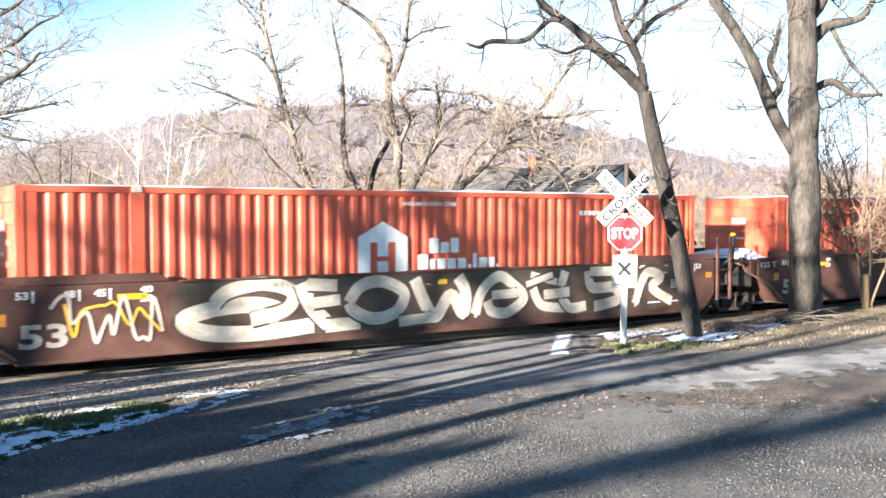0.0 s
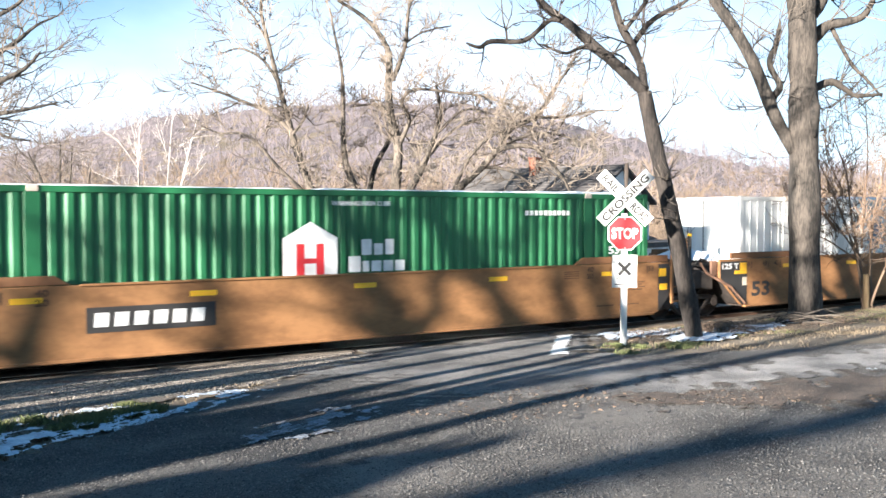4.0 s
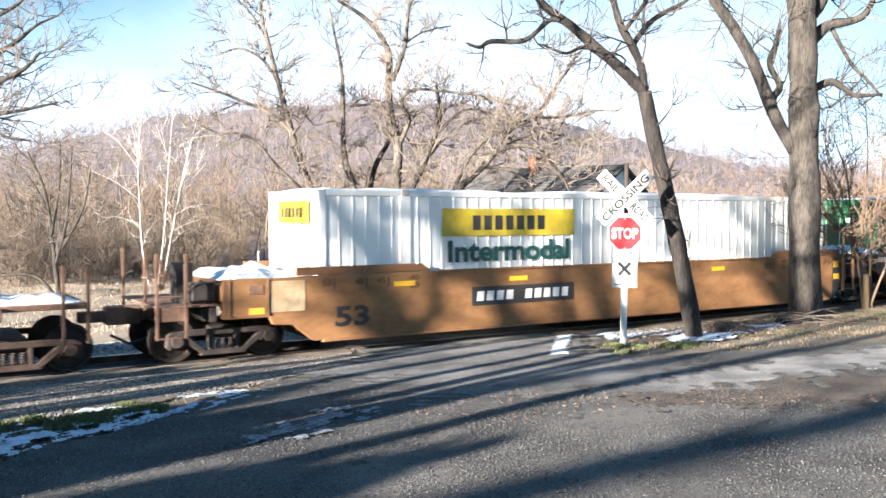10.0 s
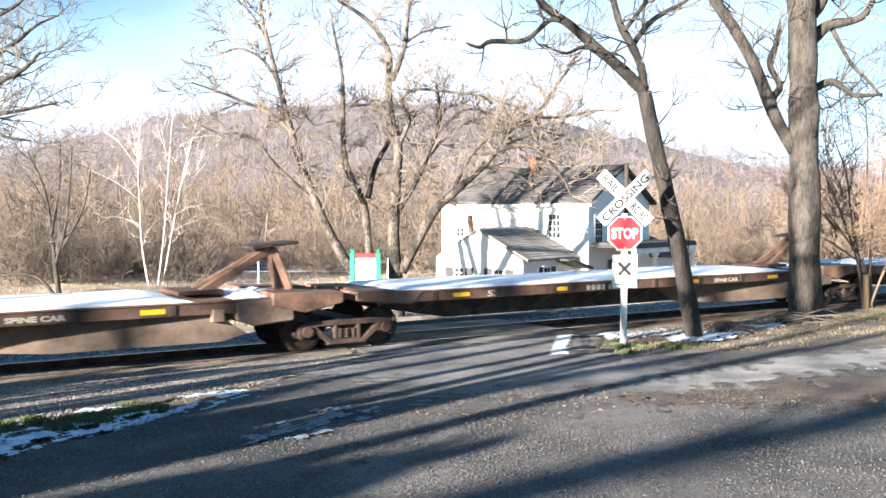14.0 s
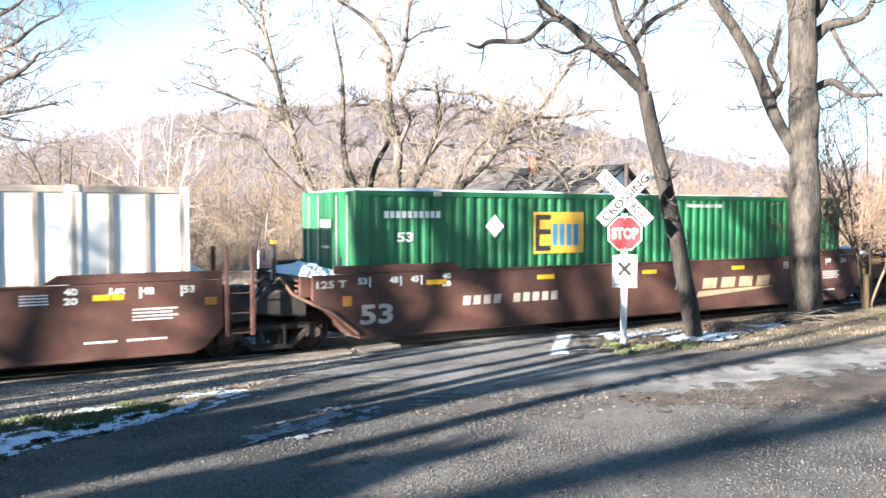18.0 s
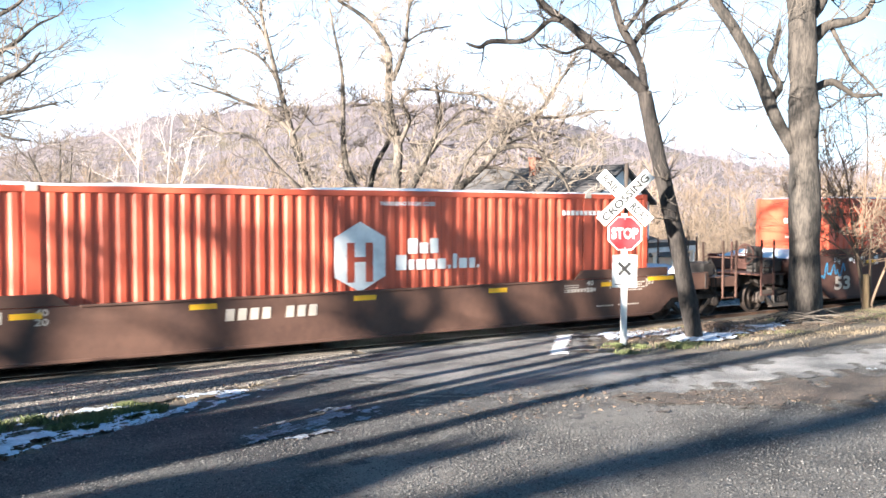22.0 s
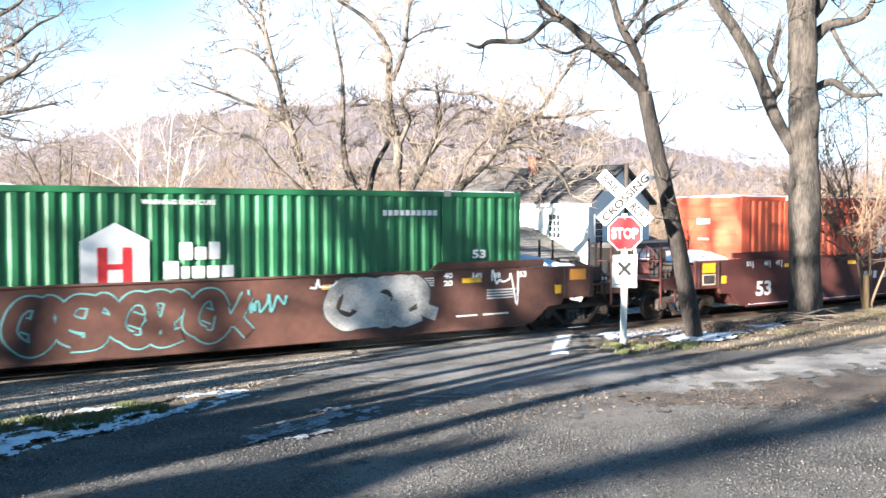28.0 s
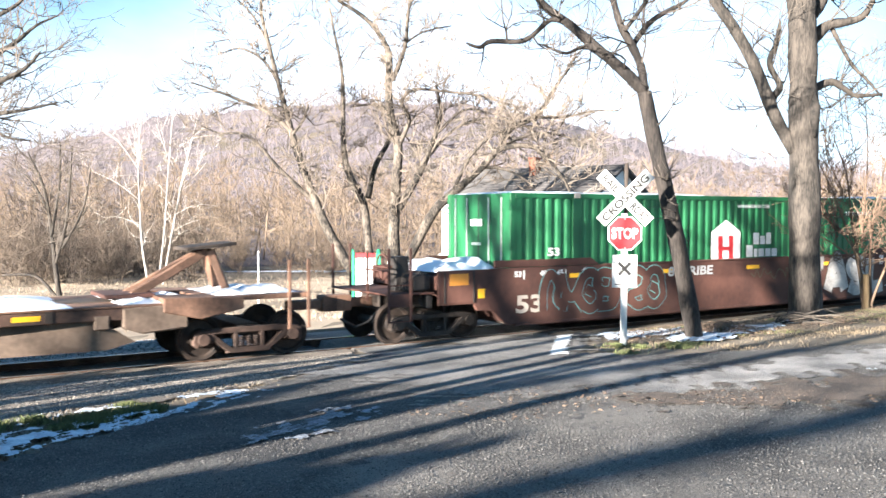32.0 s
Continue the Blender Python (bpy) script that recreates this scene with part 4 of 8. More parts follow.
limbed_tree("twin_birch", (16.41, 43.17, -2.72), TREE_FORMS["twin_birch"], M["bark_white"], M["bark_white"], "twin-stemmed white-barked sycamore in the field", 8, 1.9, 1, 0.32, min_up=2.2, least=0.004)
limbed_tree("dark_sapling_clump", (9.37, 38.18, -2.2), TREE_FORMS["dark_sapling_clump"], M["bark"], M["twig"], "clump of thin dark saplings in the field", 9, 2.4, 2, 0.28, min_up=2.2, least=0.008)
limbed_tree("overhanging_tree", (0.89, 4.43, 0.48), TREE_FORMS["overhanging_tree"], M["bark"], M["twig"], "bare tree whose twigs overhang the rails", 10, 1.5, 2, 0.16, min_up=3.2, least=0.003)
limbed_tree("brushy_shrub", (22.76, -3.29, 0.11), TREE_FORMS["brushy_shrub"], M["shrub_twig"], M["shrub_twig"], "many-stemmed bare shrub beside the rails", 11, 1.5, 2, 0.10, category="shrub", min_up=0.8, least=0.004)


def roadside_tree(stem, bough_count, seed, bough=2.6, low=3.2):
    """A bare roadside tree left of the road: a crooked stem through given points (x, y, height, radius) and boughs that fork along it."""
    rg = random.Random(seed)
    x, y = stem[0][:2]
    z = float(height(x, y))
    top = thing("roadside_tree", "bare roadside tree that shades the road and the train", "tree", (x, y, z))
    pts = [Vector((a - x, b - y, c - z)) for a, b, c, _ in stem]
    rad = [q[3] for q in stem]
    pts.insert(0, Vector((0, 0, -0.25)))
    rad.insert(0, rad[0] * 1.3)
    fine_p, fine_r = [], []
    for i in range(len(pts) - 1):
        p0, p1, p2, p3 = pts[max(i - 1, 0)], pts[i], pts[i + 1], pts[min(i + 2, len(pts) - 1)]
        for k in range(6):
            t = k / 6
            fine_p.append(0.5 * ((2 * p1) + (p2 - p0) * t + (2 * p0 - 5 * p1 + 4 * p2 - p3) * t * t + (3 * p1 - p0 - 3 * p2 + p3) * t ** 3))
            fine_r.append((rad[i] * (1 - t) + rad[i + 1] * t) * rg.uniform(0.93, 1.07))
    fine_p.append(pts[-1])
    fine_r.append(rad[-1])
    if rad[1] < 0.12:  # thin stems wander and branch low to break up their shade stripes
        low = 1.3
        turn = rg.uniform(0, 6.28)
        fine_p = [p + Vector((0.10 * math.sin(1.9 * p.z + turn), 0.09 * math.sin(2.6 * p.z + 2 * turn), 0)) * min(1, max(0, p.z)) for p in fine_p]
    part("trunk", Geo().tube(fine_p, fine_r, 10), M["bark"], top, smooth=True)
    rise = [i for i in range(1, len(fine_p)) if fine_p[i].z > low]
    shoots = []
    for k in range(bough_count):
        i = rg.choice(rise)
        d = (fine_p[i] - fine_p[i - 1]).normalized()
        a = rg.uniform(0, 6.28)
        d = (d * 0.6 + Vector((math.cos(a), math.sin(a), rg.uniform(-0.1, 0.6)))).normalized()
        p, r = [fine_p[i]], [min(fine_r[i] * 0.65, 0.10) * rg.uniform(0.6, 1.1)]
        ln = bough * rg.uniform(0.6, 1.25)
        for j in range(6):
            d = (d + Vector((rg.gauss(0, 0.22), rg.gauss(0, 0.22), rg.gauss(0.08, 0.18)))).normalized()
            p.append(p[-1] + d * ln / 6)
            r.append(r[0] * (1 - 0.14 * (j + 1)))
        part("bough", Geo().tube(p, r, 6), M["bark"], top, smooth=True)
        for j in range(1, 7):
            side = Vector((rg.gauss(0, 1), rg.gauss(0, 1), rg.gauss(0.3, 0.7))).normalized()
            twigs(shoots, p[j], (d * 0.7 + side).normalized(), ln * rg.uniform(0.25, 0.5), r[j] * 0.5, 0, rg, least=0.004)
    g = Geo()
    for p, r in shoots:
        g.tube(p, r, 3, caps=False)
    part("crown", g, M["twig"], top, "bare leafless twigs")


# trees out of view, inferred from shadows; stems bent to cast those bands
ROADSIDE = [
    # stems whose shade crosses the road in long bands
    ([(-8.0, -13.2, 0.75, 0.20), (-8.0, -13.4, 3.6, 0.16), (-8.0, -13.52, 4.2, 0.15), (-8.0, -14.0, 4.9, 0.15), (-7.9, -14.3, 6.4, 0.12), (-7.6, -14.2, 9.0, 0.06)], 6, 2.0),
    ([(-8.3, -13.1, 0.75, 0.18), (-8.1, -13.15, 3.5, 0.15), (-8.0, -13.1, 5.2, 0.17), (-8.0, -13.12, 6.4, 0.22), (-8.0, -13.15, 8.2, 0.23), (-8.0, -13.2, 8.9, 0.15), (-8.0, -13.22, 9.3, 0.05)], 2, 1.6),
    ([(-8.0, -14.1, 0.80, 0.22), (-8.0, -14.4, 3.5, 0.18), (-8.0, -14.6, 4.2, 0.17), (-8.0, -15.45, 5.6, 0.14), (-8.1, -16.2, 7.2, 0.10), (-8.2, -16.4, 9.5, 0.05)], 8, 2.2),
    ([(-16.0, -17.6, 1.1, 0.27), (-16.0, -18.4, 4.2, 0.24), (-16.0, -19.2, 5.36, 0.22), (-16.0, -19.7, 5.77, 0.21), (-16.0, -20.4, 6.3, 0.20), (-16.0, -21.6, 7.4, 0.15), (-16.0, -22.2, 9.5, 0.06)], 10, 2.4),
    ([(-8.0, -11.4, 0.65, 0.17), (-8.0, -11.7, 2.0, 0.14), (-8.0, -12.2, 2.56, 0.12), (-8.0, -12.75, 3.0, 0.11), (-8.0, -13.2, 3.4, 0.09), (-7.9, -13.7, 4.4, 0.05)], 4, 1.4),
    # stems whose shade climbs the passing train
    ([(-13.0, -10.3, 0.60, 0.24), (-13.0, -8.95, 4.9, 0.19), (-13.0, -8.04, 7.64, 0.15), (-13.0, -7.4, 10.0, 0.10), (-13.1, -7.2, 12.0, 0.04)], 12, 2.6),
    ([(-10.5, -10.9, 0.60, 0.21), (-10.5, -9.2, 4.9, 0.17), (-10.5, -7.97, 7.61, 0.13), (-10.5, -7.1, 9.4, 0.09), (-10.4, -6.8, 11.0, 0.03)], 11, 2.4),
    ([(-12.6, -8.7, 0.50, 0.15), (-12.8, -8.5, 5.0, 0.10), (-13.0, -8.35, 7.8, 0.08), (-13.1, -8.2, 10.0, 0.03)], 8, 2.2),
    ([(-2.0, -10.9, 0.60, 0.16), (-2.0, -9.5, 5.6, 0.12), (-2.0, -8.4, 7.9, 0.11), (-2.0, -8.0, 11.0, 0.03)], 16, 2.6),
    ([(-1.3, -9.6, 0.52, 0.15), (-1.3, -9.0, 5.2, 0.13), (-1.3, -8.6, 8.0, 0.11), (-1.3, -8.4, 11.0, 0.03)], 14, 2.4),
    ([(-0.8, -10.6, 0.6, 0.14), (-0.9, -10.2, 6.0, 0.12), (-1.0, -9.6, 9.0, 0.08), (-1.0, -9.4, 11.5, 0.03)], 10, 2.4),
    ([(-15.0, -8.5, 0.45, 0.20), (-15.0, -8.2, 4.7, 0.12), (-15.0, -7.95, 7.55, 0.10), (-15.1, -7.7, 11.0, 0.03)], 12, 2.6),
    ([(-17.0, -7.5, 0.40, 0.20), (-17.0, -7.8, 5.1, 0.10), (-17.0, -7.95, 7.25, 0.09), (-17.0, -8.0, 11.0, 0.03)], 14, 2.6),
    ([(-7.6, -9.2, 0.50, 0.18), (-7.5, -8.9, 5.2, 0.13), (-7.3, -8.2, 8.2, 0.09), (-7.2, -8.0, 11.0, 0.04)], 11, 2.6),
    ([(-5.0, -9.8, 0.55, 0.18), (-5.1, -9.0, 5.4, 0.13), (-5.0, -8.3, 8.0, 0.09), (-4.8, -8.1, 11.0, 0.04)], 11, 2.6),
    ([(-3.0, -7.0, 0.32, 0.11), (-3.05, -6.9, 4.0, 0.08), (-3.2, -6.8, 9.0, 0.03)], 14, 1.5),
    ([(-4.2, -6.0, 0.25, 0.10), (-4.2, -6.1, 4.0, 0.08), (-4.0, -6.0, 9.0, 0.03)], 14, 1.5),
    ([(-5.2, -7.1, 0.33, 0.10), (-5.2, -7.0, 4.0, 0.08), (-5.3, -7.2, 9.0, 0.03)], 14, 1.5),
    # farther off along the line
    ([(-30.0, -14.5, 0.8, 0.24), (-30.1, -14.3, 7.0, 0.16), (-29.8, -14.0, 15.0, 0.05)], 12, 3.6),
    ([(-27.0, -9.0, 0.5, 0.22), (-27.2, -9.1, 7.0, 0.15), (-27.0, -9.3, 14.0, 0.05)], 12, 3.4),
    ([(-38.0, -19.0, 1.1, 0.30), (-38.0, -18.7, 8.0, 0.20), (-38.3, -18.4, 16.0, 0.06)], 12, 3.8),
]
for i, (stem, count, bough) in enumerate(ROADSIDE):
    roadside_tree(stem, count, 40 + i, bough)


def shade_shrub(foot, tall, wide, seed):
    """A dense evergreen bush at the camera's left, out of view, added to block sun."""
    r = np.random.RandomState(seed)
    bush_top = thing("shade_shrub", "unseen evergreen shrub added for its shade", "shrub", foot)
    stem = Geo()
    rg = random.Random(seed)
    for k in range(7):
        a = rg.uniform(0, 6.28)
        stem.tube([(0, 0, -0.1), (0.3 * wide * math.cos(a), 0.3 * wide * math.sin(a), tall * 0.4), (0.7 * wide * math.cos(a), 0.7 * wide * math.sin(a), tall * rg.uniform(0.6, 0.9))], [0.05, 0.035, 0.01], 6)
    part("stems", stem, M["bark"], bush_top)
    n = 9000
    d = r.randn(n, 3)
    d /= np.linalg.norm(d, axis=1)[:, None]
    lump = 0.75 + 0.2 * np.sin(d[:, :1] * 7 + seed) * np.sin(d[:, 1:2] * 6) + 0.12 * r.rand(n, 1)
    p = d * lump * (0.55 + 0.45 * r.rand(n, 1) ** 0.5) * np.array([wide, wide, tall * 0.52]) + np.array([0, 0, tall * 0.5])
    q = r.randn(n, 2, 3) * 0.065
    v = np.stack([p - q[:, 0], p + q[:, 1], p + q[:, 0], p - q[:, 1]], 1)
    crown = from_arrays("crown", v.reshape(-1, 3), np.arange(4 * n).reshape(-1, 4), M["evergreen"])
    crown.parent = bush_top
    crown["kind"] = "stuff"


# invented bushes, sized so their shade covers the near left road and rail
for i, (x, y, tall, wide) in enumerate([(-9.0, -11.1, 3.0, 0.85), (-8.4, -12.1, 2.95, 0.85), (-8.3, -13.3, 1.8, 0.8), (-8.6, -14.5, 2.4, 0.8), (-8.7, -15.4, 2.85, 0.85), (-9.0, -16.5, 2.4, 0.8), (-4.4, -4.5, 1.8, 1.1), (-6.2, -5.5, 2.1, 1.2)]):
    shade_shrub((x, y, float(height(x, y))), tall, wide, 70 + i)


# woods, as one thing that nobody could count
def wood_template(seed, tall, shoots, level, bushy, least=0.004):
    rg = random.Random(seed)
    segs = []
    stems = 1 if not bushy else rg.randint(3, 6)
    for s in range(stems):
        lean = Vector((rg.gauss(0, 0.12 if not bushy else 0.35), rg.gauss(0, 0.12 if not bushy else 0.35), 1)).normalized()
        h = tall * rg.uniform(0.75, 1.1)
        pts = [Vector((rg.gauss(0, 0.05 * stems), rg.gauss(0, 0.05 * stems), -0.3))]
        rad = [0.012 * tall / (1 if not bushy else 1.6)]
        for i in range(5):
            lean = (lean + Vector((rg.gauss(0, 0.07), rg.gauss(0, 0.07), 0.03))).normalized()
            pts.append(pts[-1] + lean * h / 5)
            rad.append(rad[0] * (1 - 0.17 * (i + 1)))
        segs.append((pts, rad))
        for k in range(shoots):
            i = rg.randint(1, 5)
            side = Vector((rg.gauss(0, 1), rg.gauss(0, 1), rg.gauss(0.7, 0.5))).normalized()
            twigs(segs, pts[i].lerp(pts[max(i - 1, 1)], rg.random()), side, h * rg.uniform(0.15, 0.36), rad[i] * 0.5 + least, level, rg, 0.8, 0.0, least)
    V, F = [], []
    k0 = 0
    for pts, rad in segs:
        g = Geo().tube(pts, rad, 3, caps=False)
        V.append(np.array(g.v))
        F.append(np.array(g.f) + k0)
        k0 += len(g.v)
    return np.concatenate(V), np.concatenate(F)


def wood(name, templates, places, material, seed, label, category="woods"):
    r = np.random.RandomState(seed)
    Vs, Fs, k = [], [], 0
    for x, y, s in places:
        v, f = templates[r.randint(len(templates))]
        a = r.rand() * 6.28
        c, sn = math.cos(a) * s, math.sin(a) * s
        w = np.stack([v[:, 0] * c - v[:, 1] * sn + x, v[:, 0] * sn + v[:, 1] * c + y, v[:, 2] * s * (0.85 + 0.3 * r.rand()) + float(height(x, y))], -1)
        Vs.append(w)
        Fs.append(f + k)
        k += len(v)
    return tagged(from_arrays(name, np.concatenate(Vs), np.concatenate(Fs), material), label, category, kind="stuff")


def belt(r, n, d0, d1, q0, q1, s0, s1):
    """Places between two distances ahead of the camera, across a fan fitted to its view."""
    d = d0 + (d1 - d0) * r.rand(n)
    q = q0 + (q1 - q0) * r.rand(n)
    x, y = 0.5394 * d + 0.8420 * q * d, -17.57 + 0.8420 * d - 0.5394 * q * d
    ok = y > 20
    return list(zip(x[ok], y[ok], (s0 + (s1 - s0) * r.rand(n))[ok]))


rw = np.random.RandomState(9)
bush = [wood_template(60 + i, 1.0 * 4.2, 7, 1, True, 0.008) for i in range(5)]
mid = [wood_template(70 + i, 9.0, 12, 1, False, 0.012) for i in range(5)]
far_t = [wood_template(80 + i, 10.0, 10, 0, False, 0.03) for i in range(5)]
wood("brush_hedge", bush, belt(rw, 300, 66, 104, -0.62, 0.62, 0.6, 1.2), M["brush"], 1, "tangled pale brush at the edge of the field", "brush")
wood("edge_wood", mid, belt(rw, 560, 84, 165, -0.62, 0.62, 0.7, 1.15), M["brush"], 2, "bare winter trees along the foot of the hill")
# hillside and crest trees take the haze-tinted colour
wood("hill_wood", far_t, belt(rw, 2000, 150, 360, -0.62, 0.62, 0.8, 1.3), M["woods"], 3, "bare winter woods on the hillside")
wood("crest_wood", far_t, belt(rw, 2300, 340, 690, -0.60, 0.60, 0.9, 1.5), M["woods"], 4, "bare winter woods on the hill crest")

wood("field_thicket", bush, belt(rw, 90, 58, 84, -0.50, -0.27, 0.7, 1.3), M["thicket"], 5, "dark tangled undergrowth at the field's edge", "brush")
wood("house_thicket", bush, belt(rw, 60, 62, 90, 0.26, 0.52, 0.6, 1.1), M["brush"], 6, "tangled brush behind the house", "brush")

# ---- fallen branches and raked leaves on the bank ----
pile = thing("brush_pile", "small pile of broken branches and brown leaves on the bank", "brush pile", (16.9, -5.0, float(height(16.9, -5.0))))
rgp = random.Random(88)
for k in range(22):
    a, ln = rgp.gauss(-0.4, 0.5), rgp.uniform(0.5, 1.5)
    x, y, z = rgp.gauss(0, 0.45), rgp.gauss(0, 0.25), rgp.uniform(0.02, 0.22)
    part("branch", Geo().tube([(x, y, z), (x + ln * 0.5 * math.cos(a), y + ln * 0.5 * math.sin(a), z + rgp.uniform(-0.02, 0.12)), (x + ln * math.cos(a), y + ln * math.sin(a), max(0.015, z + rgp.uniform(-0.1, 0.12)))], [rgp.uniform(0.012, 0.028), 0.014, 0.007], 5), M["bark_pale"], pile)
leaf_litter("raked_leaves", 5000, lambda r, n: (lambda x, y: np.stack([x, y, height(x, y) + np.maximum(0, 0.20 - 0.30 * ((x - 14.9) ** 2 + (y + 4.9) ** 2)) * r.rand(n)], -1))(14.9 + r.randn(n) * 0.45, -4.9 + r.randn(n) * 0.35), 24, "heap of reddish brown leaves on the bank")

# ---- crossing sign ----
sign = thing("crossing_sign", "white post with railroad crossbuck, red stop sign and private crossing plate", "sign", (11.58, -5.58, float(height(11.58, -5.58))), turn=-36)
part("post", Geo().box(-0.055, 0.055, -0.055, 0.055, -0.3, 2.42), M["sign_white"], sign, "white-painted square wooden post", bevel=0.008)
part("back_pipe", Geo().tube([(0.045, 0.09, 1.4), (0.045, 0.09, 3.33)], [0.04, 0.04], 8), M["iron"], sign, "dark stub of pipe behind the boards")


def blade(angle, y, words):
    c, s = math.cos(angle), math.sin(angle)
    g = Geo()
    q = [(-0.62, -0.115), (0.62, -0.115), (0.62, 0.115), (-0.62, 0.115)]
    g.prism([(a * c - b * s, 2.70 + a * s + b * c) for a, b in q], y, y + 0.02)
    ob = part("crossbuck_board", g, M["sign_white"], sign, bevel=0.004)
    for word, x0, w in words:
        co, faces = lettering(word, w, 0.145)
        tx = Geo().add([((x0 + a) * c - (b - 0.0725) * s, y - 0.006, 2.70 + (x0 + a) * s + (b - 0.0725) * c) for a, b in co], faces)
        part("word", tx, M["black"], ob)


blade(radians(-45), -0.080, [("RAIL", -0.54, 0.36), ("ROAD", 0.18, 0.38)])
blade(radians(45), -0.105, [("CROSSING", -0.55, 1.10)])
octo = [(0.305 / math.cos(math.pi / 8) * math.cos(math.pi / 8 + i * math.pi / 4), 2.06 + 0.305 / math.cos(math.pi / 8) * math.sin(math.pi / 8 + i * math.pi / 4)) for i in range(8)]
stop = part("stop_sign", Geo().prism(octo, -0.075, -0.068), M["white"], sign, "eight-sided stop sign with white rim")
part("red_face", Geo().prism([(x * 0.93, 2.06 + (z - 2.06) * 0.93) for x, z in octo], -0.079, -0.0755), M["sign_red"], stop)
part("word", write_on("STOP", -0.235, 1.96, 0.47, 0.20, -0.083), M["white"], stop)
plate = part("private_plate", Geo().box(-0.225, 0.225, -0.072, -0.066, 1.08, 1.67), M["sign_white"], sign, "white private crossing plate", bevel=0.002)
part("word", write_on("PRIVATE", -0.13, 1.585, 0.26, 0.045, -0.076), M["black"], plate)
part("word", write_on("CROSSING", -0.14, 1.225, 0.28, 0.045, -0.076), M["black"], plate)
part("rule", bars(-0.17, 1.13, 0.34, 0.02, 1, -0.076, None, 0.0), M["black"], plate)
g = Geo().beam((-0.105, -0.077, 1.31), (0.105, -0.077, 1.53), 0.006, 0.058)
g.beam((-0.105, -0.077, 1.53), (0.105, -0.077, 1.31), 0.006, 0.058)
part("cross_mark", g, M["black"], plate)
for i, (x, z) in enumerate(((0, 1.63), (0, 1.12), (0, 2.32), (0, 1.80), (0.0, 2.70))):
    part("bolt", Geo().drum((0, 0), 0.012, -0.012, 0, 8), M["galvanised"], sign, key="sign_bolt").location = (x, -0.108 if i == 4 else -0.083, z)

stump = thing("timber_post", "weathered yellow-brown timber post in the shrub", "post", (22.6, -3.35, float(height(22.6, -3.35))))
part("post", Geo().tube([(0, 0, -0.2), (0.01, 0, 0.4), (-0.02, 0.0, 0.95)], [0.085, 0.08, 0.08], 9), M["wood_post"], stump)

# ---- notice board behind the rails ----
board = thing("notice_board", "white notice board with red top between green posts", "notice board", (12.61, 6.42, float(height(12.61, 6.42))), turn=-33)
for x in (-0.39, 0.39):
    p = part("post", Geo().box(x - 0.07, x + 0.07, -0.07, 0.07, -0.3, 2.42), M["green_paint"], board, bevel=0.012)
    part("post_cap", Geo().box(x - 0.055, x + 0.055, -0.055, 0.055, 2.42, 2.52), M["green_paint"], p, bevel=0.02)
part("panel", Geo().box(-0.31, 0.31, -0.03, 0.03, 0.9, 2.25), M["white"], board, bevel=0.006)
part("red_header", Geo().box(-0.31, 0.31, -0.036, 0.036, 2.255, 2.4), M["sign_red"], board, bevel=0.006)

# ---- white house beyond the track ----
HX, HY0, HY1, HB, HE = 27.0, 12.65, 20.95, -2.1, 3.2
house = thing("white_house", "old white clapboard farmhouse with dark shingled roof and porch", "house")
house.matrix_world = Matrix.Translation((27.0, 12.65, 0)) @ Matrix.Rotation(radians(18.5), 4, "Z") @ Matrix.Translation((-27.0, -12.65, 0))
part("wall", Geo().box(HX, HX + 6.0, HY0, HY1, HB, HE), M["siding"], house)
part("gable", Geo().add([(HX, HY0, HE), (HX + 6.0, HY0, HE), (HX + 3.0, HY0, HE + 1.62), (HX, HY1, HE), (HX + 6.0, HY1, HE), (HX + 3.0, HY1, HE + 1.62)],
                       [(0, 1, 2), (5, 4, 3), (0, 2, 5, 3), (1, 4, 5, 2)]), M["siding"], house)
board_shape = Geo().prism([(-0.02, 0), (0.0, 0), (0.0, 0.19), (-0.006, 0.19)], HY0 - 0.02, HY1 + 0.02)
for i in range(26):
    part("clapboard", board_shape, M["siding"], house, key="clapboard").location = (HX - 0.001, 0, HB + 0.02 + i * 0.195)
gable_board = Geo().add([(0, -0.02, 0), (6.0, -0.02, 0), (6.0, 0, 0.19), (0, -0.006, 0.19)], [(0, 1, 2, 3)])
for i in range(26):
    part("clapboard", gable_board, M["siding"], house, key="gable_board").location = (HX, HY0 - 0.001, HB + 0.02 + i * 0.195)
for s in (-1, 1):
    a = [(-0.25 * s, HE - 0.12), (3.03 * s, HE + 1.66), (3.03 * s, HE + 1.78), (-0.25 * s, HE + 0.02)]
    x0 = HX if s > 0 else HX + 6.0
    roof = part("roof", Geo().prism([(x0 + x, z) for x, z in a], HY0 - 0.3, HY1 + 0.3), M["shingle"], house, bevel=0.015)
    for k in range(1, 13):
        t = k / 13
        part("shingle_course", Geo().box(-0.03, 0.03, HY0 - 0.3, HY1 + 0.3, -0.012, 0.012), M["shingle"], roof, key="course").location = (
            x0 + s * (-0.25 + 3.28 * t), 0, HE + 0.03 + 1.76 * t)
part("eave_trim", Geo().box(HX - 0.28, HX - 0.03, HY0 - 0.32, HY1 + 0.32, HE - 0.24, HE - 0.10), M["white"], house, bevel=0.01)
part("corner_board", Geo().box(HX - 0.035, HX + 0.12, HY0 - 0.035, HY0 + 0.12, HB, HE - 0.1), M["white"], house, bevel=0.008)
chim = part("chimney", Geo().box(29.2, 29.65, 16.85, 17.25, 3.6, 5.35), M["brick"], house, "red brick chimney")
part("chimney_cap", Geo().box(29.15, 29.7, 16.8, 17.3, 5.35, 5.43), M["brick"], chim, bevel=0.02)
brick_shape = Geo().box(-0.012, 0, -0.085, 0.085, -0.03, 0.03)
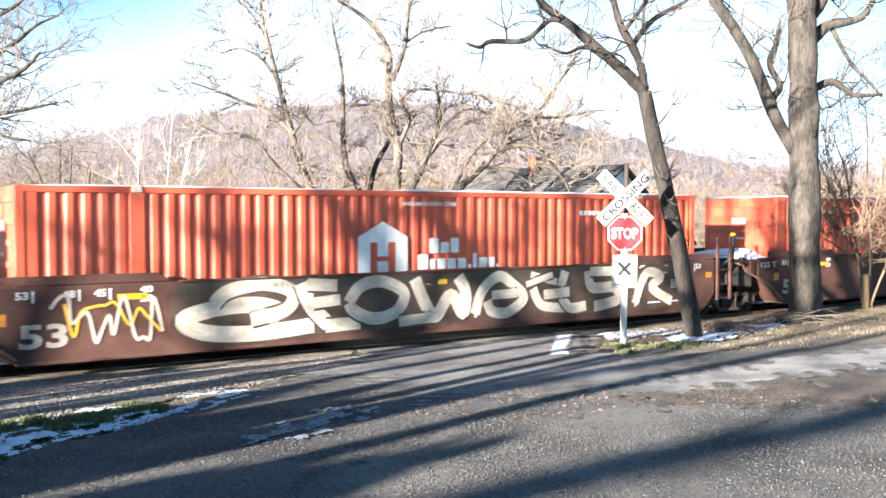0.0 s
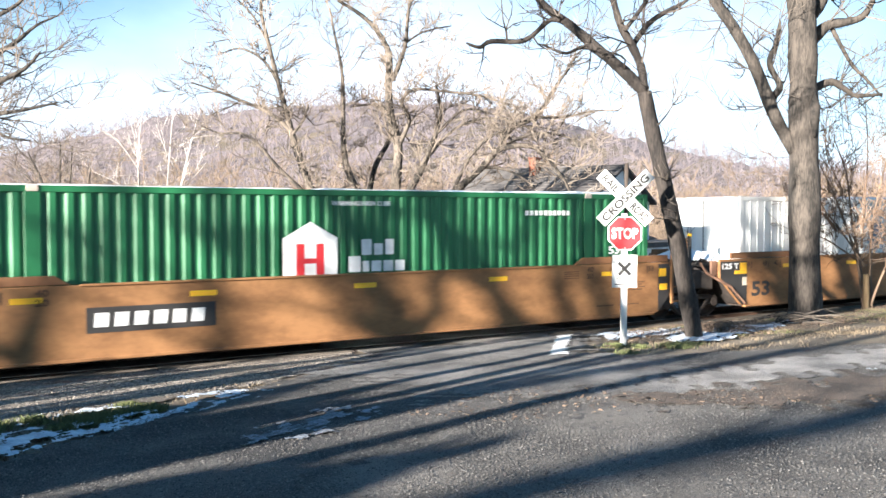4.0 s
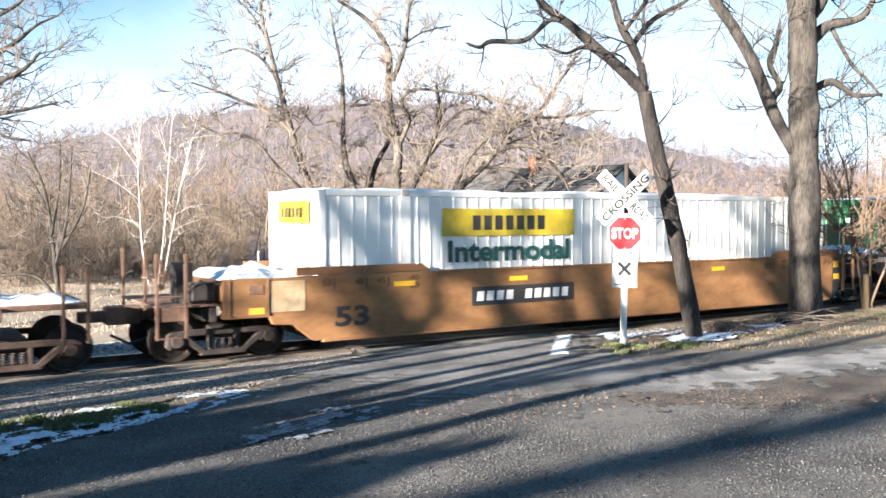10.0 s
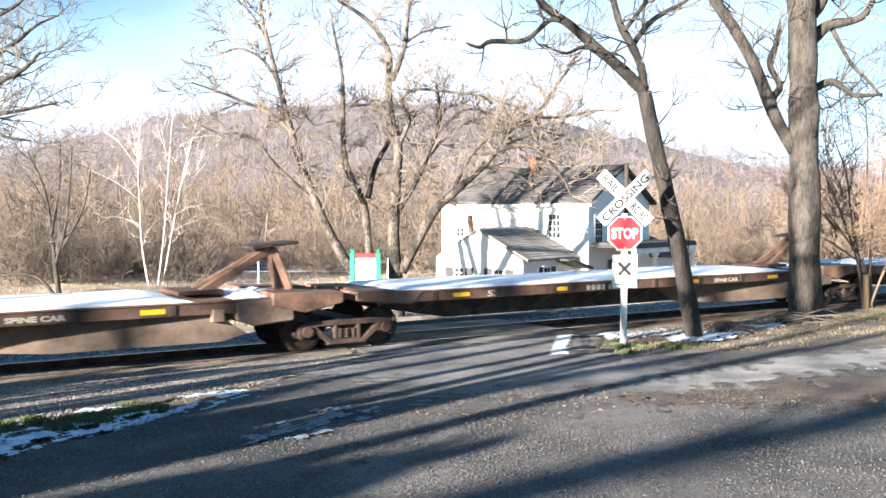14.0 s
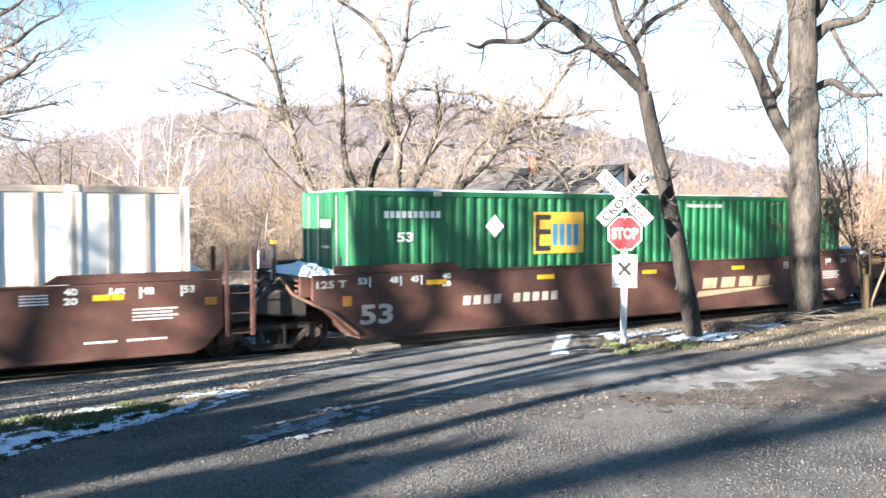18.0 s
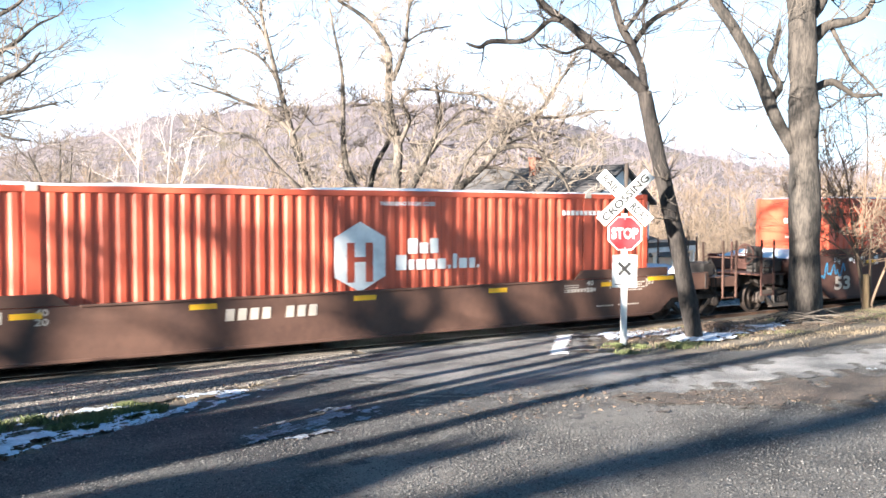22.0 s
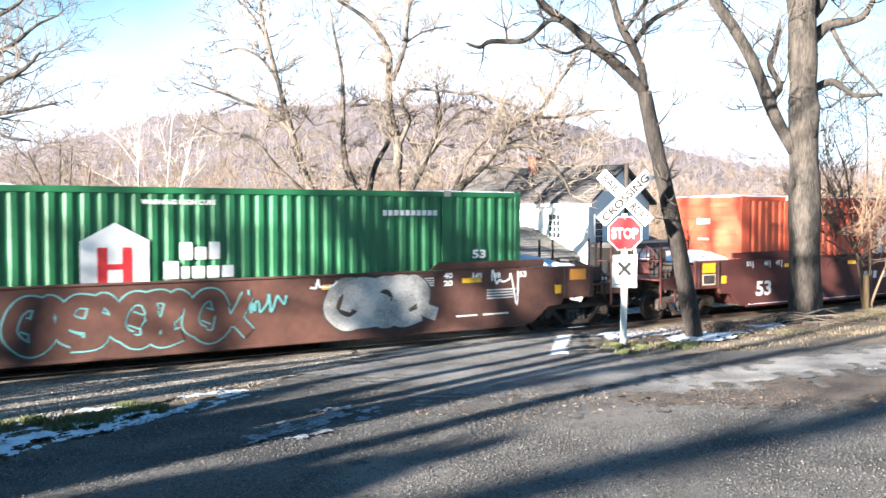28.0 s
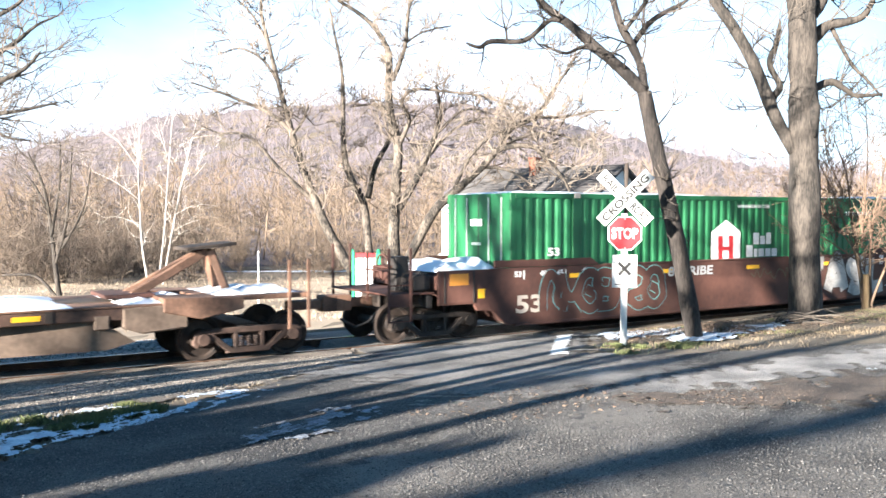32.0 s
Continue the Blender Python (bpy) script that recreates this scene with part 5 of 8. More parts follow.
for k in range(18):
    for j in range(2):
        part("brick", brick_shape, M["brick"], chim, key="brick").location = (29.202, 16.945 + j * 0.19 + (0.02 if k % 2 else 0) - 0.005, 3.75 + k * 0.085)


def window_west(name, x, y, z, w, h, cols, rows, shutters=False, lbl=""):
    """A sash window in a wall that faces -x."""
    win = part(name, Geo().box(x - 0.05, x + 0.02, y - w / 2 - 0.07, y + w / 2 + 0.07, z - 0.07, z + h + 0.07), M["white"], house, lbl, bevel=0.01)
    for i in range(cols):
        for j in range(rows):
            a, b = y - w / 2 + w * i / cols + 0.018, y - w / 2 + w * (i + 1) / cols - 0.018
            c, d = z + h * j / rows + 0.018, z + h * (j + 1) / rows - 0.018
            part("pane", Geo().box(x - 0.056, x - 0.045, a, b, c, d), M["glass"], win)
    if shutters:
        for s in (-1, 1):
            yc = y + s * (w / 2 + 0.30)
            part("shutter", Geo().box(x - 0.055, x, yc - 0.2, yc + 0.2, z - 0.03, z + h + 0.03), M["black"], win, "dark louvred shutter", bevel=0.008)
    return win


def window_south(name, x, y, z, w, h, cols, rows, shutters=False):
    """A sash window in a wall that faces -y."""
    win = part(name, Geo().box(x - w / 2 - 0.07, x + w / 2 + 0.07, y - 0.05, y + 0.02, z - 0.07, z + h + 0.07), M["white"], house, bevel=0.01)
    for i in range(cols):
        for j in range(rows):
            a, b = x - w / 2 + w * i / cols + 0.018, x - w / 2 + w * (i + 1) / cols - 0.018
            c, d = z + h * j / rows + 0.018, z + h * (j + 1) / rows - 0.018
            part("pane", Geo().box(a, b, y - 0.056, y - 0.045, c, d), M["glass"], win)
    if shutters:
        for s in (-1, 1):
            xc = x + s * (w / 2 + 0.26)
            part("shutter", Geo().box(xc - 0.17, xc + 0.17, y - 0.055, y, z - 0.03, z + h + 0.03), M["black"], win, "dark louvred shutter", bevel=0.008)
    return win


window_west("window", HX - 0.02, 14.35, 1.55, 0.62, 1.08, 3, 4)
window_west("window", HX - 0.02, 19.4, -1.1, 0.55, 1.05, 2, 4, True)
win = window_west("window", HX - 0.02, 19.75, 1.55, 0.42, 0.42, 2, 2, lbl="small square attic window with cross bars")
window_south("window", HX + 0.85, HY0 - 0.02, 1.35, 0.6, 1.2, 3, 4)
window_south("window", HX + 3.3, HY0 - 0.02, 1.35, 0.6, 1.2, 3, 4)
# lean-to addition
AX, AY0, AY1, AR = 22.8, 13.3, 17.9, 15.6
part("addition_wall", Geo().add([(AX, AY0, HB), (AX, AY1, HB), (AX, AY1, 0.72), (AX, AR, 1.92), (AX, AY0, 0.72), (HX - 0.03, AY0, HB), (HX - 0.03, AY1, HB), (HX - 0.03, AY1, 0.72), (HX - 0.03, AR, 1.92), (HX - 0.03, AY0, 0.72)],
                               [(0, 1, 2, 3, 4), (0, 4, 9, 5), (1, 6, 7, 2)]), M["siding"], house, "white clapboard lean-to wing")
for s, ye, x_end in ((-1, AY0 - 0.3, AX - 0.10), (1, AY1 + 0.05, AX + 0.03)):
    g = Geo().add([(x_end, AR, 1.96), (HX - 0.04, AR, 1.96), (HX - 0.04, ye, 0.68), (x_end, ye, 0.68), (x_end, AR, 2.06), (HX - 0.04, AR, 2.06), (HX - 0.04, ye, 0.78), (x_end, ye, 0.78)],
                  [(0, 1, 2, 3), (4, 5, 6, 7), (0, 1, 5, 4), (1, 2, 6, 5), (2, 3, 7, 6), (3, 0, 4, 7)])
    r = part("addition_roof", g, M["shingle_grey"], house, "grey shingled roof, paler than the main roof", bevel=0.01)
    for k in range(1, 14):
        t = k / 14
        part("shingle_course", Geo().box(x_end, HX - 0.04, -0.02, 0.02, -0.01, 0.01), M["shingle_grey"], r, key="acourse%d" % s).location = (0, AR + (ye - AR) * t, 2.065 - 1.28 * t)
for yy in (14.5, 16.6):
    window_west("window", AX, yy, -0.55, 0.5, 0.85, 2, 4, True)
window_south("window", 24.6, AY0, -0.5, 0.5, 0.85, 2, 4, True)
part("door_hood", Geo().prism([(25.2, 0.62), (26.9, 0.22), (26.9, 0.31), (25.2, 0.72)], 12.3, 13.25), M["shingle"], house, bevel=0.01)
part("teal_bin", Geo().box(22.2, 22.6, 15.3, 15.8, -2.1, -0.2), M["teal"], house, "turquoise bin beside the wing", bevel=0.03)
# porch on the gable end and the brown-roofed wing
part("porch_roof", Geo().prism([(27.2, 1.15), (33.6, 1.15), (33.4, 1.38), (27.3, 1.38)], 10.4, 12.62), M["shingle"], house, bevel=0.01)
part("porch_beam", Geo().box(27.2, 33.5, 10.42, 10.62, 0.92, 1.14), M["white"], house, bevel=0.01)
for x in (27.4, 29.3, 31.3, 33.3):
    c = part("porch_column", Geo().box(x - 0.09, x + 0.09, 10.43, 10.61, HB, 0.92), M["white"], house, bevel=0.015)
    part("capital", Geo().box(x - 0.13, x + 0.13, 10.39, 10.65, 0.80, 0.915), M["white"], c, bevel=0.01)
part("porch_floor", Geo().box(27.1, 33.6, 10.3, 12.6, HB, -1.55), M["cream"], house, bevel=0.01)
part("porch_door", Geo().box(28.7, 29.6, 12.57, 12.63, -1.5, 0.55), M["black"], house, bevel=0.01)
window_south("window", 30.6, HY0 - 0.02, -1.0, 0.7, 1.3, 2, 4)
part("wing_wall", Geo().box(33.03, 38.0, 13.2, 18.5, HB, 0.55), M["siding"], house, "wing with white boards")
part("wing_roof", Geo().add([(33.02, 12.6, 0.5), (39.0, 12.6, 0.3), (39.0, 19, 0.3), (33.02, 19, 0.5), (33.02, 15.8, 2.6), (35.2, 15.8, 2.35)],
                            [(0, 1, 5, 4), (1, 2, 5), (2, 3, 4, 5), (3, 0, 4), (0, 3, 2, 1)]), M["shingle_brown"], house, "low brown shingled wing roof")
pole = thing("leaning_pole", "brown timber pole leaning against the wing", "pole", (22.25, 14.6, -1.9))
part("shaft", Geo().tube([(0.2, -0.13, -0.3), (0.1, -0.05, 1.6), (-0.2, 0.13, 4.5)], [0.15, 0.14, 0.12], 9), M["rust"], pole)
garden = thing("garden_post", "white-painted post at the field edge", "post", (32.5, 40.5, float(height(32.5, 40.5))))
part("shaft", Geo().tube([(0, 0, -0.2), (0, 0, 1.3)], [0.17, 0.15], 8), M["white"], garden)
part("cap", Geo().tube([(0, 0, 1.3), (0, 0, 1.5), (0, 0, 1.6)], [0.13, 0.13, 0.03], 8), M["white"], garden)
pole = thing("field_marker", "thin white pole in the field", "pole", (16.4, 25, float(height(16.4, 25))))
part("shaft", Geo().tube([(0, 0, -0.2), (0, 0, 2.9)], [0.05, 0.045], 7), M["white"], pole)

# ---- the train ----
SY = -1.50          # outer face of the near well side
WR = 0.42           # wheel radius


def gone(t):
    """How far the train has run along the rails after t seconds, in metres."""
    k = t / 10
    return 154.247 * k - 3.828 * k ** 2 - 0.622 * k ** 3 + 0.2118 * k ** 4


movers, wheelsets = [], []


def side_frame(y):
    g = Geo()
    zc, z = RAIL + WR, RAIL
    a, b = y - 0.07, y + 0.07
    g.prism([(-1.02, zc + 0.16), (-0.62, zc + 0.20), (0.62, zc + 0.20), (1.02, zc + 0.16), (1.02, zc + 0.05), (0.60, zc + 0.09), (-0.60, zc + 0.09), (-1.02, zc + 0.05)], a, b)
    g.prism([(-0.70, zc + 0.10), (-0.30, z + 0.20), (-0.42, z + 0.16), (-0.84, zc + 0.06)], a, b)
    g.prism([(0.70, zc + 0.10), (0.30, z + 0.20), (0.42, z + 0.16), (0.84, zc + 0.06)], a, b)
    g.prism([(-0.46, z + 0.13), (0.46, z + 0.13), (0.34, z + 0.24), (-0.34, z + 0.24)], a, b)
    for s in (-1, 1):
        g.prism([(s * 0.30, z + 0.2), (s * 0.30, zc + 0.12), (s * 0.22, zc + 0.12), (s * 0.22, z + 0.2)], a, b)
        g.prism([(s * 0.70, zc + 0.14), (s * 1.06, zc + 0.14), (s * 1.09, zc - 0.10), (s * 1.00, zc - 0.16), (s * 0.96, zc - 0.02), (s * 0.82, zc + 0.02), (s * 0.72, zc - 0.10)], a, b)
    return g


def spring():
    pts = []
    for i in range(30):
        t = i / 29
        pts.append((0.055 * math.cos(t * 31), 0.055 * math.sin(t * 31), RAIL + 0.24 + 0.20 * t))
    return Geo().tube(pts, [0.016] * 30, 4)


def wheel(s):
    """One steel wheel with its flange on the inner side, s towards the outside."""
    g = Geo()
    prof = [(0.0, 0.10), (0.16, 0.10), (0.19, 0.02), (0.33, 0.015), (0.36, 0.06), (WR - 0.005, 0.075), (WR, -0.03), (WR + 0.027, -0.045), (WR + 0.02, -0.065), (0.33, -0.065), (0.19, -0.02), (0.0, -0.02)]
    v = [(r * math.cos(2 * math.pi * j / 32), s * off, r * math.sin(2 * math.pi * j / 32)) for r, off in prof for j in range(32)]
    f = [(i * 32 + j, i * 32 + (j + 1) % 32, (i + 1) * 32 + (j + 1) % 32, (i + 1) * 32 + j) for i in range(len(prof) - 1) for j in range(32)]
    return g.add(v, f)


def truck(parent, x, where, cast="truck_iron"):
    """A four-wheel truck under a car; its two wheel pairs turn."""
    tr = part("truck", Geo().box(-0.24, 0.24, -0.95, 0.95, RAIL + 0.44, RAIL + 0.66), M["iron"], parent, "rusty four-wheel truck", key="bolster", bevel=0.02)
    tr.location = (x, 0, 0)
    for y in (-1.0, 1.0):
        part("side_frame", lambda: side_frame(0), M[cast], tr, key="side_frame", bevel=0.014).location = (0, y, 0)
        for k in (-0.15, 0.0, 0.15):
            part("spring", spring, M[cast], tr, key="spring").location = (k, y + math.copysign(0.02, y), 0)
        for s in (-1, 1):
            part("journal_box", Geo().drum((0, 0), 0.115, -0.11, 0.11, 14), M[cast], tr, key="journal", bevel=0.01).location = (s * 0.89, y, RAIL + WR)
    for s in (-1, 1):
        part("axle", lambda: Geo().tube([(0, -0.98, 0), (0, 0.98, 0)], [0.085, 0.085], 12), M["iron"], tr, key="axle").location = (s * 0.89, 0, RAIL + WR)
        for e in (-1, 1):
            w = part("wheel", lambda: wheel(e), M["wheel"], tr, "dark steel wheel", key="wheel%d" % e)
            w.location = (s * 0.89, e * 0.74, RAIL + WR)
            wheelsets.append((w, s * 0.89, e * 0.74, where + x))
    return tr


def snow_heap(name, x0, x1, y0, y1, z, thick, parent, seed, n=16, m=8):
    """Old snow lying on a car or a box, rounded to nothing at its edges."""
    rg = np.random.RandomState(seed)
    g = Geo()
    ph = rg.rand(6) * 6
    for j in range(m + 1):
        for i in range(n + 1):
            u, v = i / n, j / m
            edge = min(1, 6 * min(u, 1 - u) * n / 16, 0.55 + 3 * min(v, 1 - v) if n >= 40 else 5 * min(v, 1 - v))
            calm = 0.35 if n >= 40 else 1.0
            h = thick * edge * (0.65 + calm * (0.25 * math.sin(u * 9 + ph[0]) * math.sin(v * 5 + ph[1]) + 0.2 * math.sin(u * 23 + ph[2])))
            wob = 0.05 * math.sin(u * 17 + ph[3])
            g.v.append((x0 + (x1 - x0) * u, y0 + (y1 - y0) * v + wob * (1 - 2 * v) * 0.4, z + max(h, 0)))
    for j in range(m):
        for i in range(n):
            a = j * (n + 1) + i
            g.f.append((a, a + 1, a + n + 2, a + n + 1))
    k = len(g.v)
    for i in range(n):
        g.f.append((i + 1, i, k + 4 + i, k + 5 + i))
    g.v += [(x0, y0, z - 0.002), (x1, y0, z - 0.002), (x1, y1, z - 0.002), (x0, y1, z - 0.002)]
    g.v += [(x0 + (x1 - x0) * i / n, y0, z - 0.002) for i in range(n + 1)]
    g.f.append((k + 3, k + 2, k + 1, k))
    return part(name, g, M["snow"], parent, "thin crust of old snow", smooth=True)


def ladder(parent, x, mat, tall=1.95, low=0.35, w=0.52, y=SY - 0.05):
    ob = part("ladder", Geo().box(x - w / 2 - 0.03, x - w / 2 + 0.03, y - 0.03, y + 0.03, low, tall).box(x + w / 2 - 0.03, x + w / 2 + 0.03, y - 0.03, y + 0.03, low, tall), mat, parent)
    for k in range(4):
        part("rung", Geo().tube([(-w / 2, 0, 0), (w / 2, 0, 0)], [0.013, 0.013], 6), mat, ob, key="rung%.2f" % w).location = (x, y, low + 0.05 + k * 0.37)
    return ob


def well_side(front, rear, top=1.43, high=1.60):
    """The outline of a well side, from its rear to its front."""
    def end(kind, ahead):
        if kind == "joint" and ahead:
            return [(8.15, 0.16), (8.28, 0.20), (8.62, 0.55), (8.62, top)]
        if kind == "joint":
            return [(8.05, 0.16), (8.25, 0.20), (9.10, 0.95), (9.10, top)]
        return [(8.26, 0.16), (8.34, 0.20), (8.72, 0.50), (9.12, 0.53), (9.20, 0.68), (10.10, 0.68), (10.10, high - 0.18), (8.75, high - 0.18), (8.7, top)]
    return end(front, True) + [(-x, z) for x, z in reversed(end(rear, False))]


def end_gear(car, e, paint, gear, top, high, brake):
    """What stands at a coupler end: the framed box, valves, hoses and, at some ends, a hand brake."""
    frame_x = sorted((e * 9.22, e * 9.97))
    box = part("end_box", lambda: Geo().box(*frame_x, -1.512, -1.50, 0.72, high - 0.20), M[paint], car, key="endbox%d%.2f" % (e, top), bevel=0.01)
    for x in frame_x:
        part("box_edge", lambda: Geo().box(-0.015, 0.015, -0.014, 0, 0.72, high - 0.20), M["gear"] if paint != "orange" else M["rust"], box, key="boxedge%.2f" % high).location = (x, -1.512, 0)
    if top > 1.3:
        if paint == "orange" and e > 0:
            part("plate", lambda: Geo().box(9.36, 9.90, -1.520, -1.513, 1.12, 1.34), M["yellow"], box, "yellow safety plate", key="noticeb")
            part("notice", lambda: Geo().box(9.38, 9.88, -1.520, -1.513, 0.84, 1.06), M["pale"], box, "pale-rimmed notice plate", key="notice")
            part("notice_face", lambda: Geo().box(9.41, 9.62, -1.524, -1.521, 0.87, 1.03), M["gear"], box, key="noticef")
            part("notice_face", lambda: Geo().box(9.66, 9.85, -1.524, -1.521, 0.87, 1.03), M["gear"], box, key="noticeg")
            part("plate", lambda: Geo().box(8.92, 9.12, -1.507, -1.502, 0.80, 0.98), M["tan_panel"], car, key="noticeh")
            for x in (6.2, 7.0, 7.8, 8.3):
                part("rail_clip", lambda: Geo().box(-0.20, 0.20, -1.515, -1.47, 1.36, 1.41), M["rust"], car, key="railclip", bevel=0.008).location = (x, 0, 0)
            part("grab_iron", lambda: Geo().tube([(7.45, -1.51, 0.80), (7.45, -1.57, 0.80), (7.95, -1.57, 0.80), (7.95, -1.51, 0.80)], [0.016] * 4, 6), M["gear"], car, key="grabiron")
        elif paint == "orange":
            part("notice", lambda: Geo().box(-9.62, -9.32, -1.522, -1.513, 1.12, 1.30), M["rust"], box, key="noticec", bevel=0.006)
            part("plate", lambda: Geo().box(-9.6, -9.3, -1.520, -1.513, 0.75, 0.87), M["gold"], box, key="noticed")
            part("panel", lambda: Geo().box(-9.18, -8.47, -1.508, -1.501, 0.77, 1.36), M["tan_panel"], car, "pale worn panel with stencils", key="tanpanel")
        else:
            part("plate", lambda: Geo().box(*sorted((e * 9.36, e * 9.84)), -1.520, -1.513, 1.10, 1.35), M["yellow" if paint == "maroon_new" else "amber"], box, "yellow safety plate", key="boxplate%d" % e)
            if paint == "maroon_new":
                part("notice", lambda: Geo().box(*sorted((e * 9.36, e * 9.84)), -1.520, -1.513, 0.78, 1.06), M["pale"], box, key="boxnote%d" % e)
                part("notice_face", lambda: Geo().box(*sorted((e * 9.39, e * 9.81)), -1.524, -1.521, 0.81, 1.03), M["gear"], box, key="boxnotef%d" % e)
            part("plate", lambda: Geo().box(*sorted((e * 8.92, e * 9.1)), -1.506, -1.501, 0.80, 1.0), M["yellow"], car, key="smallplate%d" % e)
    else:
        part("plate", lambda: Geo().box(*sorted((e * 7.9, e * 8.8)), -1.506, -1.501, 0.98, 1.08), M["yellow"], car, key="lowplate%d" % e)
    part("valve_body", lambda: Geo().box(*sorted((e * 10.14, e * 10.62)), -1.25, -0.7, 0.98, 1.36), M["gear"], car, key="valve%d" % e, bevel=0.05)
    part("air_tank", lambda: Geo().tube([(e * 10.25, -1.15, 0.80), (e * 10.25, 0.6, 0.80)], [0.15, 0.15], 12), M["gear"], car, key="tank%d" % e)
    for k in range(3):
        y = -1.22 + 0.16 * k
        part("pipe", lambda: Geo().tube([(e * 10.15, y, 1.2 - 0.1 * k), (e * 10.45, y - 0.05, 1.42 - 0.12 * k), (e * 10.7, y, 1.15), (e * 10.72, y, 0.6)], [0.02] * 4, 6), M["gear"], car, key="pipe%d%d" % (e, k))
    part("handrail", lambda: Geo().tube([(e * 11.25, -1.36, 1.45), (e * 11.25, -0.35, 1.45)], [0.018, 0.018], 6), M[gear], car, key="handrail%d" % e)
    part("cross_beam", lambda: Geo().box(*sorted((e * 10.14, e * 10.3)), -1.3, 1.3, 0.62, 0.93), M["gear"], car, key="cbeam%d" % e, bevel=0.02)
    if brake and top > 1.3:
        part("brake_stand", lambda: Geo().box(*sorted((e * 10.42, e * 10.78)), -0.82, -0.5, 0.97, 1.72), M["gear"], car, key="bstand%d" % e, bevel=0.03)
        bw = part("brake_wheel", lambda: Geo().tube([(e * 11.0, -0.66 + 0.28 * math.cos(t * 0.5236), 1.5 + 0.28 * math.sin(t * 0.5236)) for t in range(13)], [0.024] * 13, 6), M[gear], car, "hand brake wheel", key="bwheel%d" % e)
        part("spokes", lambda: Geo().beam((e * 11.0, -0.92, 1.5), (e * 11.0, -0.40, 1.5), 0.03).beam((e * 11.0, -0.66, 1.24), (e * 11.0, -0.66, 1.76), 0.03).beam((e * 10.75, -0.66, 1.5), (e * 11.02, -0.66, 1.5), 0.05), M[gear], bw, key="bspokes%d" % e)


def joint_gear(car, paint, dark_end, top):
    """The rear end of a unit above the shared truck."""
    if dark_end:
        rp = part("end_panel", lambda: Geo().add([(-8.02, SY - 0.004, 0.20), (-8.02, SY - 0.004, 1.37), (-9.09, SY - 0.004, 1.37), (-9.09, SY - 0.004, 0.95), (-8.24, SY - 0.004, 0.20)], [(0, 1, 2, 3, 4)]), M[dark_end], car, "black end panel with yellow plates", key="rpanel")
        part("plate", lambda: Geo().box(-8.31, -8.04, SY - 0.010, SY - 0.005, 1.125, 1.33), M["yellow"], rp, key="rpa")
        part("plate", lambda: Geo().box(-8.53, -8.04, SY - 0.010, SY - 0.005, 1.03, 1.12), M["yellow"], rp, key="rpb")
        part("plate", lambda: Geo().box(-8.21, -8.04, SY - 0.010, SY - 0.005, 0.72, 0.94), M["cream"], rp, key="rpc")
    else:
        part("plate", lambda: Geo().box(-8.45, -8.25, SY - 0.006, SY - 0.001, 0.80, 1.0), M["amber"], car, key="rpd")
    part("sway_strut", lambda: Geo().tube([(-9.65, -1.30, 1.36), (-9.45, -1.36, 1.08), (-9.1, -1.48, 0.88), (-8.7, SY - 0.03, 0.70), (-8.12, SY - 0.03, 0.24)], [0.035] * 5, 6), M["rust"], car, key="sway")
    part("guide_plate", lambda: Geo().box(-9.32, -9.10, -1.40, -1.34, 1.0, 1.40), M["rust" if dark_end else paint], car, key="guide", bevel=0.01)
    part("side_bearing", lambda: Geo().prism([(-10.2, 0.72), (-9.12, 0.62), (-9.12, 1.0), (-9.7, 1.18), (-10.2, 1.02)], -1.30, -0.55), M["gear"], car, key="sbear", bevel=0.04)
    for k in range(3):
        part("hose", lambda: Geo().tube([(-9.2, -1.25 + 0.1 * k, 1.35 - 0.1 * k), (-9.6, -1.3 + 0.1 * k, 1.45 - 0.1 * k), (-9.95, -1.2 + 0.1 * k, 1.2), (-10.15, -1.1, 0.95)], [0.03] * 4, 6), M["gear"], car, key="rhose%d" % k)


